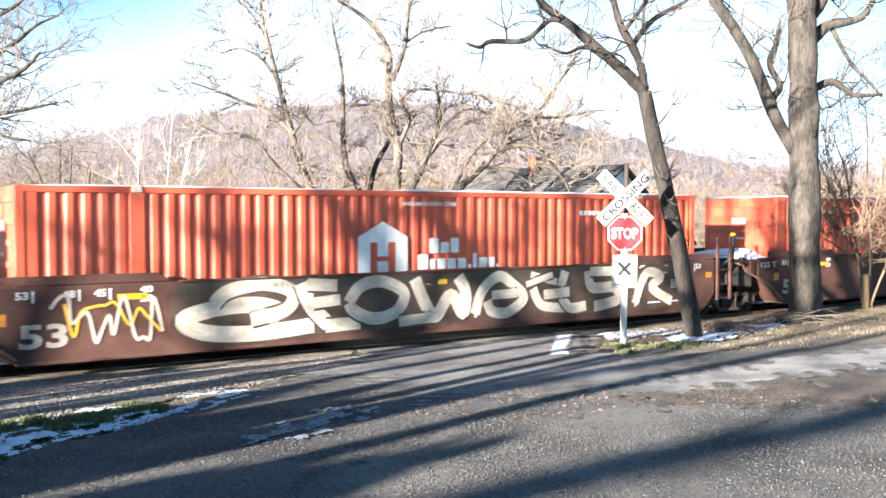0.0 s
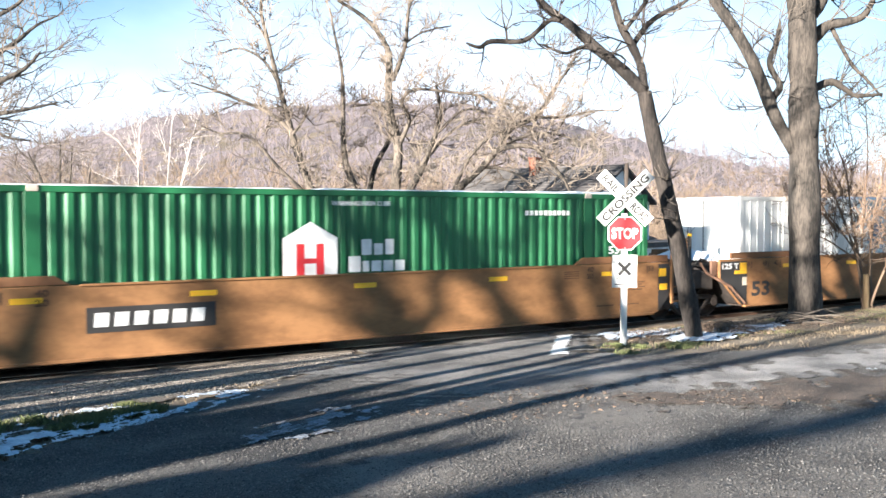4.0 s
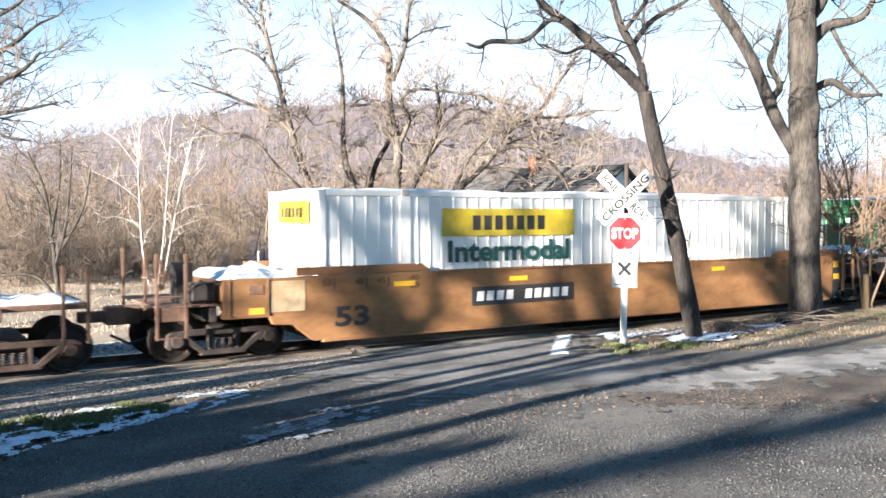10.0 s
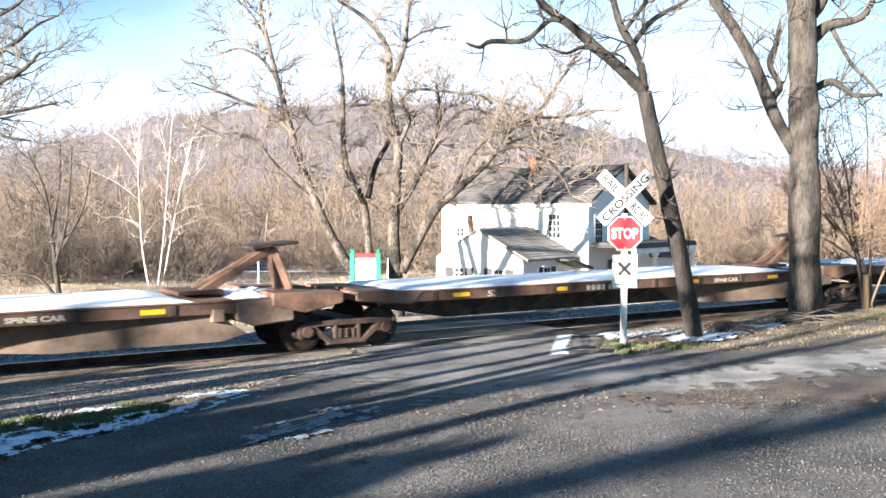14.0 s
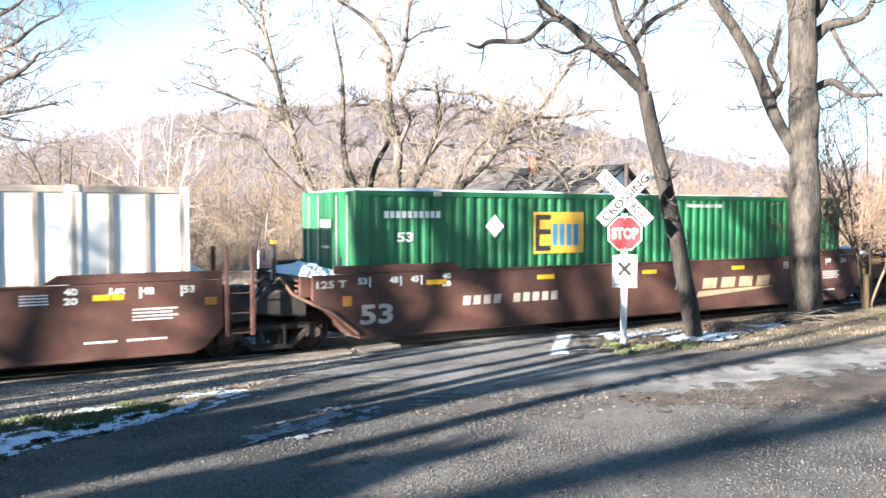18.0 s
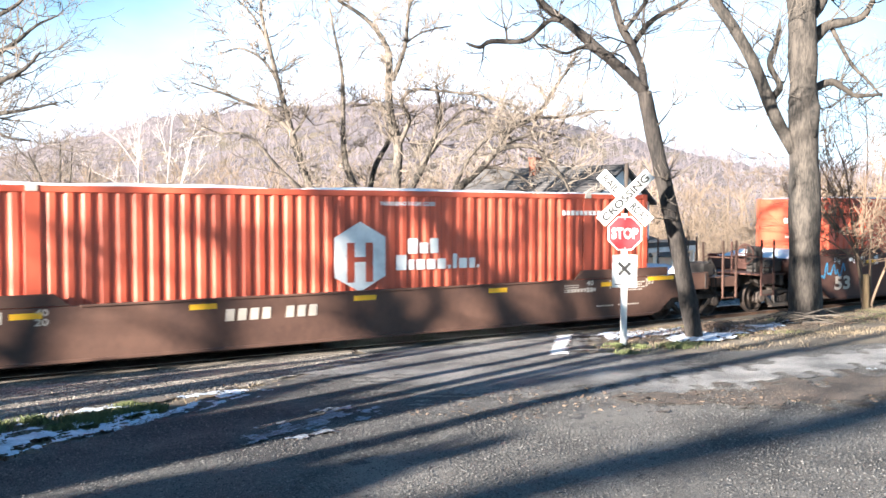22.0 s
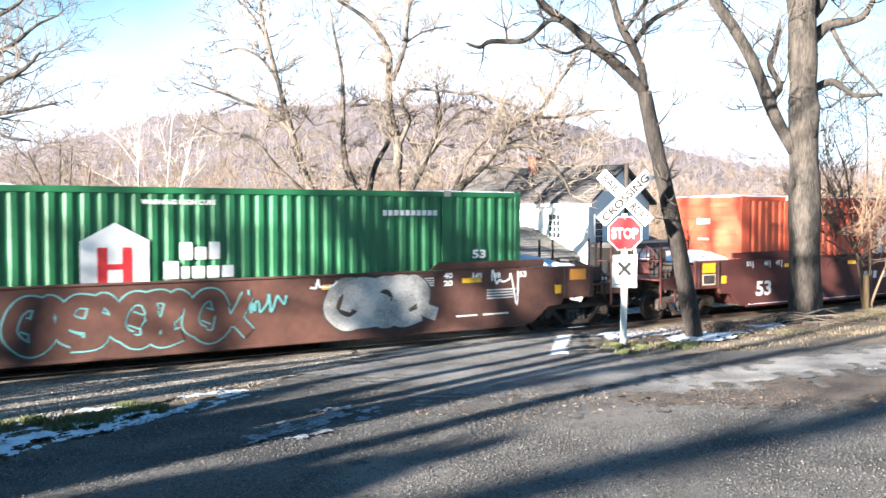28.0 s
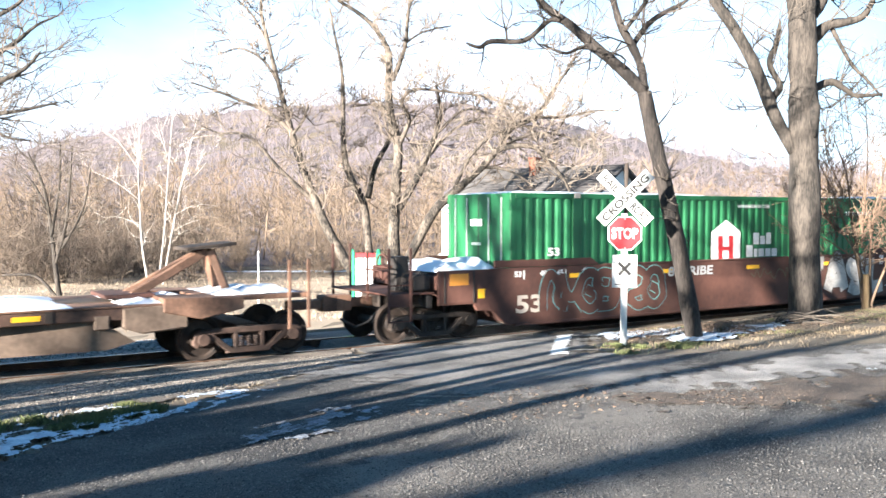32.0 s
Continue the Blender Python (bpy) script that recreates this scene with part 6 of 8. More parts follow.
def well_car(name, c, paint, front, rear, label, dark_end=None, top=1.43, high=1.60):
    """One unit of a stack car: a deep steel well between two ends, on trucks."""
    car = thing(name, label, "rail car", (c, 0, 0), group="rail cars")
    movers.append((car, c))
    outline = well_side(front, rear, top, high)
    key = front + rear + "%.2f" % top
    gear = "rust" if paint == "orange" else paint
    seed = int(abs(c))
    for s in (-1, 1):
        y0, y1 = sorted((s * 1.50, s * 1.41))
        sd = part("well_side", lambda: Geo().prism(outline, y0, y1), M[paint], car, key="side%s%d" % (key, s), bevel=0.012)
        a, b = sorted((s * 1.53, s * 1.40))
        part("top_chord", lambda: Geo().box(-5.4, 5.4, a, b, top - 0.025, top + 0.015), M[paint], sd, key="chord%d%.2f" % (s, top), bevel=0.008)
        part("bottom_sill", lambda: Geo().box(-8.1, 8.1, a, b, 0.125, 0.185), M[paint], sd, key="sill%d" % s, bevel=0.01)
        for e in (-1, 1):
            part("raised_rail", lambda: Geo().prism([(e * 5.55, top + 0.01), (e * 8.62, top + 0.01), (e * 8.62, high), (e * 5.80, high)], *sorted((s * 1.47, s * 1.40))), M["orange_dull" if paint == "orange" else paint], sd, key="raised%d%d%.2f" % (s, e, top), bevel=0.008)
        if s < 0 and paint in ("maroon_new",):
            part("sill_snow", lambda: Geo().box(-8.0, 8.0, -1.532, -1.502, 0.186, 0.195), M["snow"], sd, "thin snow on the sill", key="sillsnow")
    part("well_floor", lambda: Geo().box(-8.1, 8.1, -1.41, 1.41, 0.14, 0.20), M["iron"], car, key="floor")
    for e, kind in ((1, front), (-1, rear)):
        reach = (8.78 if e > 0 else 9.05) if kind == "joint" else 10.05
        part("end_slope", lambda: Geo().prism([(e * 8.12, 0.2), (e * 8.2, 0.2), (e * 8.9, 0.95), (e * reach, 1.0), (e * reach, top - 0.13), (e * 8.2, top - 0.07), (e * 8.12, top - 0.13)], -1.40, 1.40), M["gear" if dark_end and kind == "joint" else paint], car, key="slope%s%d%.2f" % (kind, e, top), bevel=0.01)
        snow_heap("snow", *sorted((e * 8.2, e * (reach - 0.1))), -1.3, 1.3, top - 0.06, 0.26 if top > 1.3 else 0.35, car, int(abs(c) * 7) % 90 + 5 + e)
        if kind == "coupler":
            part("end_sill", lambda: Geo().box(*sorted((e * 10.06, e * 10.95)), -0.45, 0.45, 0.55, 0.95), M["iron"], car, key="endsill%d" % e, bevel=0.02)
            part("coupler", lambda: Geo().box(*sorted((e * 10.95, e * 11.72)), -0.11, 0.11, 0.62, 0.82).box(*sorted((e * 11.5, e * 11.86)), -0.2, 0.16, 0.56, 0.90), M["rust"], car, "rusty knuckle coupler", key="coupler%d" % e, bevel=0.02)
            part("air_hose", lambda: Geo().tube([(e * 10.9, -0.35, 0.62), (e * 11.2, -0.4, 0.32), (e * 11.5, -0.36, 0.22), (e * 11.83, -0.3, 0.40)], [0.028] * 4, 7), M["black"], car, key="hose%d" % e)
            part("end_platform", lambda: Geo().box(*sorted((e * 10.12, e * 11.25)), -1.36, 1.36, 0.93, 0.97), M[gear], car, key="platform%d" % e, bevel=0.008)
            for k, (xx, yy, low, hh) in enumerate(((10.75, -1.42, 0.38, 1.92), (11.27, -1.42, 0.38, 1.92), (11.2, -0.35, 0.75, 1.85), (10.75, 1.35, 0.45, 1.95), (11.2, 1.35, 0.45, 1.95))):
                part("grab_post", lambda: Geo().box(-0.028, 0.028, -0.02, 0.02, low, hh), M[gear], car, key="gpost%.2f%.2f" % (low, hh), bevel=0.005).location = (e * xx, yy, 0)
            for k in range(2):
                part("step", lambda: Geo().tube([(-0.26, 0, 0), (0.26, 0, 0)], [0.016, 0.016], 6), M[gear], car, key="step").location = (e * 11.0, -1.42, 0.40 + k * 0.75)
            part("step_plate", lambda: Geo().box(-0.26, 0.26, -0.02, 0.02, 0.70, 0.96), M[gear], car, key="stepplate", bevel=0.008).location = (e * 11.0, -1.40, 0)
            end_gear(car, e, paint, gear, top, high, e < 0 or seed % 2)
            truck(car, e * 9.93, c)
        elif e < 0:
            truck(car, -9.75, c)
            part("joint_casting", lambda: Geo().box(-10.3, -9.1, -0.4, 0.4, 0.5, 1.1), M["iron"], car, key="joint", bevel=0.03)
            joint_gear(car, paint, dark_end, top)
        else:
            ladder(car, 8.92, M[paint], 2.02, 0.38, 0.49)
            part("valve_box", lambda: Geo().box(8.70, 9.25, -1.30, -0.75, 0.60, 1.28), M["gear"], car, key="valvebox", bevel=0.03)
            part("hose", lambda: Geo().tube([(9.2, -1.2, 1.25), (9.55, -1.25, 1.42), (9.9, -1.15, 1.15), (10.2, -1.1, 0.95)], [0.035] * 4, 7), M["gear"], car, key="jhose")
            if dark_end:
                fp = part("end_panel", lambda: Geo().add([(8.24, SY - 0.004, 0.22), (8.29, SY - 0.004, 0.22), (8.615, SY - 0.004, 0.56), (8.615, SY - 0.004, 1.38), (8.24, SY - 0.004, 1.38)], [(0, 1, 2, 3, 4)]), M[dark_end], car, "black end panel with yellow plates", key="fpanel")
                part("plate", lambda: Geo().box(8.27, 8.51, SY - 0.010, SY - 0.005, 1.07, 1.27), M["yellow"], fp, key="fpa")
                part("plate", lambda: Geo().box(8.29, 8.55, SY - 0.010, SY - 0.005, 0.73, 0.89), M["yellow"], fp, key="fpb")
            else:
                part("plate", lambda: Geo().box(8.28, 8.5, SY - 0.006, SY - 0.001, 0.98, 1.12), M["amber"], car, key="fpc")
            part("post", lambda: Geo().box(9.7, 9.78, -1.2, -1.12, 0.7, 2.05), M["black"], car, key="jpost", bevel=0.01)
            part("post_tip", lambda: Geo().box(9.695, 9.785, -1.205, -1.115, 2.05, 2.12), M["yellow"], car, key="jtip")
            part("far_post", lambda: Geo().box(9.3, 9.38, 1.2, 1.28, 0.7, 1.95), M[paint], car, key="fpost", bevel=0.01)
    for k in range(5):
        part("reflector", lambda: Geo().box(-0.25, 0.25, -0.003, 0, -0.05, 0.05), M["yellow"], car, key="reflector").location = (-6.6 + 3.3 * k + (0.35 if k in (0,) else 0), SY - 0.001, top - 0.23 if top > 1.3 else top - 0.13)
    return car


def well_marks(car, paint, big=None, tons=None, ink="white", drop=0.0):
    """Stencils near the ends: container lengths, the large 53 and small print as bars."""
    y = SY - 0.004
    g = Geo()
    for s in (-1, 1):
        for txt, d in (("53", 8.0), ("48", 7.28), ("45", 6.78)):
            write_on(txt, s * d - 0.11, 1.22 - drop, 0.2, 0.13, y, g)
            bars(s * d - 0.16 * s - (0.02 if s < 0 else 0), 1.16 - drop, 0.035, 0.2, 1, y, g, 0)
        write_on("40", s * 6.0 - 0.12, 1.26 - drop, 0.22, 0.12, y, g)
        write_on("20", s * 6.0 - 0.12, 1.10 - drop, 0.22, 0.12, y, g)
    for k in range(4):
        bars(5.2, 1.12 - drop + k * 0.05, 0.45, 0.025, 7, y, g, 0.2)
        bars(7.0, 0.95 - k * 0.06, 0.8 - 0.1 * (k % 2), 0.03, 11, y, g, 0.25)
    bars(6.2, 0.42, 0.55, 0.035, 8, y, g, 0.25)
    bars(6.9, 0.42, 0.7, 0.035, 9, y, g, 0.25)
    tagged(part("stencil", g, M[ink], car), kind="stuff")
    if big:
        part("number", write_on("53", -7.70 if paint == "maroon_new" else -7.83 if paint == "orange" else -8.07, 0.40, 0.64 if paint == "maroon_new" else 0.76, 0.41, y), M[big], car, "large stencilled 53")
    if tons:
        part("number", write_on("125 T", -9.02, 1.17, 0.66, 0.15, y - 0.004), M[tons], car)


def wordmark(car, x, z, w, h, n, ink, slant=0.25, y=SY - 0.004, label="tapering painted stripe", swoosh=True):
    bar_row(car, x, z, w, h, n, y, ink, 0.26, slant)
    g = Geo()
    if swoosh:
        g.add([(x - 0.25, y, z - 0.22), (x + w, y, z - 0.05), (x + w, y, z - 0.02), (x - 0.12, y, z - 0.06)], [(0, 1, 2, 3)])
    if swoosh:
        part("swoosh", g, M[ink], car, label)


def bar_row(parent, x, z, w, h, n, y, ink, gap=0.25, slant=0.0, label=""):
    """Lettering that is not spelled out, one bar a letter."""
    for i in range(n):
        part("letter_bar", lambda: bars(0, 0, w / n, h, 1, y, None, gap, slant), M[ink], parent, label, key="lb%.3f%.3f%.3f%.2f" % (w / n, h, y, slant)).location = (x + i * w / n, 0, z)


def plate_number(car, x, z, w, h, n, ink, backing=None):
    if backing:
        part("plate", Geo().box(x - 0.12, x + w + 0.12, SY - 0.006, SY - 0.001, z - 0.1, z + h + 0.1), M[backing], car)
    for i in range(n):
        if n > 7 and i == 4:
            continue
        part("number_bar", lambda: bars(0, 0, w / n, h, 1, SY - 0.010, None, 0.3, 0.1), M[ink], car, key="nb%.3f%.2f" % (w / n, h)).location = (x + i * w / n, 0, z)


# ---- containers ----
CL, CW, CB, CT = 8.077, 1.295, 0.21, 3.115


def wall_profile(kind):
    """Points (x, depth) along a container's side."""
    p = []
    if kind == "corrugated":
        n = 55
        step = (2 * CL - 0.5) / n
        p.append((-CL + 0.12, 0.0))
        for i in range(n):
            x = -CL + 0.25 + i * step
            p += [(x, 0.0), (x + step * 0.34, 0.0), (x + step * 0.50, 0.034), (x + step * 0.84, 0.034)]
        p += [(CL - 0.25, 0.0), (CL - 0.12, 0.0)]
    else:
        n, bead = (26, 0.085) if kind == "posts" else (52, 0.04)
        step = (2 * CL - 0.3) / n
        for i in range(n + 1):
            x = -CL + 0.15 + i * step
            p += [(x - bead / 2, 0.02), (x - bead / 2 + 0.008, 0.0), (x + bead / 2 - 0.008, 0.0), (x + bead / 2, 0.02)]
    return p


def container_wall(kind, s):
    g = Geo()
    p = wall_profile(kind)
    for z in (CB + 0.15, CT - 0.12):
        for x, d in p:
            g.v.append((x, s * (CW - 0.015 - d), z))
    n = len(p)
    g.f += [(i, i + 1, n + i + 1, n + i) for i in range(n - 1)]
    return g


def container(name, c, paint, kind, label, doors=True, snow=True, posts=None, castings="pale"):
    """A long freight container standing in its well."""
    box = thing(name, label, "container", (c, 0, 0), group="containers")
    movers.append((box, c))
    for s in (-1, 1):
        wl = part("side_wall", lambda: container_wall(kind, s), M[paint], box, key="wall%s%d" % (kind, s))
        if posts:
            step = (2 * CL - 0.3) / 26
            for i in range(27):
                part("wall_post", lambda: Geo().box(-0.045, 0.045, -0.012, 0.012, CB + 0.15, CT - 0.12), M[posts], wl, key="wpost").location = (-CL + 0.15 + i * step, s * (CW - 0.008), 0)
    for s in (-1, 1):
        part("top_rail", lambda: Geo().box(-CL + 0.16, CL - 0.16, -0.035, 0.035, CT - 0.12, CT - 0.004), M[posts or paint], box, key="trail", bevel=0.008).location = (0, s * (CW - 0.035), 0)
        part("bottom_rail", lambda: Geo().box(-CL + 0.16, CL - 0.16, -0.035, 0.035, CB, CB + 0.15), M[posts or paint], box, key="brail", bevel=0.008).location = (0, s * (CW - 0.035), 0)
    part("roof", lambda: Geo().box(-CL + 0.02, CL - 0.02, -CW + 0.02, CW - 0.02, CT - 0.05, CT - 0.012), M[paint], box, key="croof")
    part("floor", lambda: Geo().box(-CL + 0.02, CL - 0.02, -CW + 0.07, CW - 0.07, CB + 0.02, CB + 0.14), M["iron"], box, key="cfloor")
    for e in (-1, 1):
        for s in (-1, 1):
            part("corner_post", lambda: Geo().box(-0.08, 0.08, -0.06, 0.06, CB, CT), M[paint], box, key="cpost", bevel=0.012).location = (e * (CL - 0.08), s * (CW - 0.06), 0)
            p = part("lift_post", lambda: Geo().box(-0.13, 0.13, -0.03, 0.03, CB, CT), M[paint], box, key="lpost", bevel=0.01)
            p.location = (e * 6.1, s * (CW - 0.028), 0)
            part("lift_casting", lambda: Geo().box(-0.09, 0.09, -0.05, 0.05, CT - 0.11, CT + 0.012), M[castings], p, key="lcast", bevel=0.012)
        x = e * (CL - 0.06)
        end = part("end_wall", lambda: Geo().box(-0.03, 0.03, -CW + 0.12, CW - 0.12, CB + 0.05, CT - 0.05), M[paint], box, key="cend")
        end.location = (x, 0, 0)
        if e < 0 and doors:
            for k, y in enumerate((-0.95, -0.45, 0.45, 0.95)):
                part("lock_rod", lambda: Geo().tube([(0, 0, CB + 0.1), (0, 0, CT - 0.1)], [0.02, 0.02], 7), M["galvanised"], end, key="rod").location = (-0.055, y, 0)
            part("door_seam", lambda: Geo().box(-0.004, 0, -0.02, 0.02, CB + 0.1, CT - 0.1), M["black"], end, key="seam").location = (-0.031, 0, 0)
        else:
            for k in range(7):
                part("end_rib", lambda: Geo().box(-0.02, 0.02, -CW + 0.15, CW - 0.15, -0.06, 0.06), M[paint], end, key="erib", bevel=0.015).location = (e * 0.035, 0, CB + 0.4 + k * 0.38)
        if e < 0:
            g = Geo()
            yy = -CL - 0.045
            for (y0, z0, w, h) in ((-0.25, 2.35, 0.5, 0.16), (-0.2, 1.9, 0.4, 0.06)):
                for i in range(5):
                    a = y0 + w * i / 5
                    g.add([(yy, a, z0), (yy, a + w / 7, z0), (yy, a + w / 7, z0 + h), (yy, a, z0 + h)], [(0, 1, 2, 3)])
            if paint != "box_white":
                tagged(part("end_mark", g, M["white"], box), kind="stuff")
    if snow:
        rg = random.Random(int(abs(c) * 3))
        x = -CL + 0.1
        while x < CL - 1:
            ln = rg.uniform(3, 9)
            if rg.random() < 0.8:
                snow_heap("roof_snow", x, min(x + ln, CL - 0.1), -CW + 0.05, CW - 0.05, CT - 0.012, rg.uniform(0.06, 0.11), box, rg.randint(0, 99), 40, 6)
            x += ln + rg.uniform(0, 1)
    return box


BY = -CW - 0.006


def house_logo(box, x, ink, bar, lines, hexagon=False):
    """A house-shaped emblem with upright bars, and bars of lettering beside it."""
    y = BY
    g = Geo().add([(x - 0.58, y, 1.2 if not hexagon else 1.36), (x + 0.58, y, 1.2 if not hexagon else 1.36), (x + 0.58, y, 2.16), (x, y, 2.48), (x - 0.58, y, 2.16)] + ([(x, y, 1.05)] if hexagon else []),
                  [(0, 5, 1, 2, 3, 4)] if hexagon else [(0, 1, 2, 3, 4)])
    em = part("emblem", g, M["white"], box, "white house-shaped emblem")
    for a in (-0.30, 0.12):
        g = Geo().add([(x + a, y - 0.003, 1.25), (x + a + 0.17, y - 0.003, 1.25), (x + a + 0.17, y - 0.003, 2.05), (x + a, y - 0.003, 2.05)], [(0, 1, 2, 3)])
        part("emblem_bar", g, M[bar], em)
    g = Geo().add([(x - 0.13, y - 0.003, 1.66), (x + 0.12, y - 0.003, 1.66), (x + 0.12, y - 0.003, 1.76), (x - 0.13, y - 0.003, 1.76)], [(0, 1, 2, 3)])
    part("emblem_bar", g, M[bar], em)
    for row, (x0, z0, w, forms) in enumerate(((x + 1.12, 1.80, 0.80, ((1.0, 0.32), (0.9, 0.23), (0.9, 0.32))),
                                              (x + 0.83, 1.46, lines, ((1.15, 0.32), (0.7, 0.22), (1.0, 0.22), (1.0, 0.22), (1.0, 0.22)) + (() if lines < 1.6 else ((0.5, 0.08), (0.6, 0.32), (1.0, 0.22), (0.8, 0.22), (0.4, 0.07)))))):
        total, at = sum(f[0] for f in forms), x0
        for wide, tall in forms:
            b = at + w * wide / total
            g = Geo()
            r = 0.06 * min(1, tall)
            g.add([(at + r, y, z0), (b - r - 0.05, y, z0), (b - 0.05, y, z0 + r), (b - 0.05, y, z0 + tall - r), (b - r - 0.05, y, z0 + tall), (at + r, y, z0 + tall), (at, y, z0 + tall - r), (at, y, z0 + r)], [tuple(range(8))])
            part("letter_form", g, M["white"], box)
            at = b
    g = write_on("WARNING HIGH CUBE", x + 0.45, 2.80, 1.35, 0.09, y)
    bars(x + 5.3, 2.60, 1.35, 0.11, 10, y, g)
    part("stencil", g, M["white"], box)


def square_logo(box, x, diamond):
    y = BY
    sq = part("emblem", Geo().add([(x, y, 1.72), (x + 1.5, y, 1.72), (x + 1.5, y, 2.68), (x, y, 2.68)], [(0, 1, 2, 3)]), M["gold"], box, "golden square emblem")
    g = Geo()
    for a, b, c0, d in ((0.05, 0.5, 1.78, 1.9), (0.05, 0.5, 2.16, 2.28), (0.05, 0.5, 2.5, 2.62), (0.05, 0.17, 1.78, 2.62)):
        g.add([(x + a, y - 0.003, c0), (x + b, y - 0.003, c0), (x + b, y - 0.003, d), (x + a, y - 0.003, d)], [(0, 1, 2, 3)])
    part("emblem_sign", g, M["black"], sq)
    g = bars(x + 0.55, 1.9, 0.85, 0.5, 4, y - 0.003, None, 0.3)
    part("emblem_word", g, M["blue"], sq)
    part("placard", Geo().add([(diamond - 0.26, y, 2.36), (diamond, y, 2.1), (diamond + 0.26, y, 2.36), (diamond, y, 2.62)], [(0, 1, 2, 3)]), M["white"], box, "white diamond placard")
    e = 1 if diamond > x else -1
    g = write_on("53", e * 6.9 - 0.2, 2.05, 0.4, 0.2, y)
    bars(e * 6.7 - 0.7, 2.55, 1.4, 0.14, 10, y, g)
    write_on("WARNING HIGH CUBE", -2.2 * e - 0.7, 2.80, 1.4, 0.09, y, g)
    part("stencil", g, M["white"], box)


def post_marks(box, emblem):
    """Dark number bars and, on one box, a small golden square."""
    bar_row(box, -5.58, 2.62, 1.1, 0.11, 10, BY - 0.012, "black", 0.4)
    bar_row(box, -0.54, 2.63, 0.34, 0.07, 4, BY - 0.012, "black", 0.4)
    if emblem:
        sq = part("emblem", Geo().add([(3.37, BY - 0.010, 1.95), (4.37, BY - 0.010, 1.95), (4.37, BY - 0.010, 2.75), (3.37, BY - 0.010, 2.75)], [(0, 1, 2, 3)]), M["gold"], box, "golden square emblem")
        g = Geo()
        for a, b, c0, d in ((3.42, 3.56, 2.0, 2.70), (3.42, 3.88, 2.58, 2.70), (3.42, 3.88, 2.29, 2.41), (3.42, 3.88, 2.0, 2.12)):
            g.add([(a, BY - 0.013, c0), (b, BY - 0.013, c0), (b, BY - 0.013, d), (a, BY - 0.013, d)], [(0, 1, 2, 3)])
        part("emblem_sign", g, M["black"], sq)


def corner_53(box, x):
    part("number", write_on("53", x, 1.66, 0.36, 0.19, BY), M["white"], box)


# ---- spray paint ----
GLYPHS = dict(
    curl=[(0.5 + 0.5 * (1 - k / 17) * math.cos(k * 0.66 + 2.6), 0.5 + 0.5 * (1 - k / 17) * math.sin(k * 0.66 + 2.6)) for k in range(15)],
    arch=[(0.08, 0.0), (0.1, 0.6), (0.5, 1.0), (0.9, 0.6), (0.92, 0.0)], cup=[(0.05, 1.0), (0.1, 0.4), (0.5, 0.05), (0.9, 0.4), (0.95, 1.0)],
    ring=[(0.5 + 0.45 * math.cos(k * 0.785), 0.5 + 0.45 * math.sin(k * 0.785)) for k in range(9)], slash=[(0.1, 0.0), (0.45, 0.55), (0.9, 1.0)], back=[(0.05, 0.95), (0.5, 0.6), (0.95, 0.0)],
    wave=[(-0.2, 0.15), (0.2, 0.85), (0.6, 0.2), (1.1, 0.9)], flow=[(-0.5, 0.1), (0.2, 0.3), (0.6, 0.8), (1.5, 0.9)], dip=[(-0.4, 0.9), (0.2, 0.7), (0.7, 0.15), (1.4, 0.2)], ledge=[(0.0, 0.12), (0.55, 0.06), (1.0, 0.16)], cap=[(0.0, 0.88), (0.5, 0.98), (1.0, 0.86)])


def stroke(geo, pts, width, y):
    """A flat painted stroke along points in x and z, rounded through its corners."""
    p = [Vector((a, b)) for a, b in pts]
    fine = []
    for i in range(len(p) - 1):
        p0, p1, p2, p3 = p[max(i - 1, 0)], p[i], p[i + 1], p[min(i + 2, len(p) - 1)]
        for k in range(6):
            t = k / 6
            fine.append(0.5 * ((2 * p1) + (p2 - p0) * t + (2 * p0 - 5 * p1 + 4 * p2 - p3) * t * t + (3 * p1 - p0 - 3 * p2 + p3) * t ** 3))
    fine.append(p[-1])
    k0 = len(geo.v)
    for i, q in enumerate(fine):
        d = (fine[min(i + 1, len(fine) - 1)] - fine[max(i - 1, 0)]).normalized()
        nrm = Vector((-d.y, d.x)) * width / 2
        geo.v += [(q.x + nrm.x, y, q.y + nrm.y), (q.x - nrm.x, y, q.y - nrm.y)]
    geo.f += [(k0 + 2 * i, k0 + 2 * i + 1, k0 + 2 * i + 3, k0 + 2 * i + 2) for i in range(len(fine) - 1)]


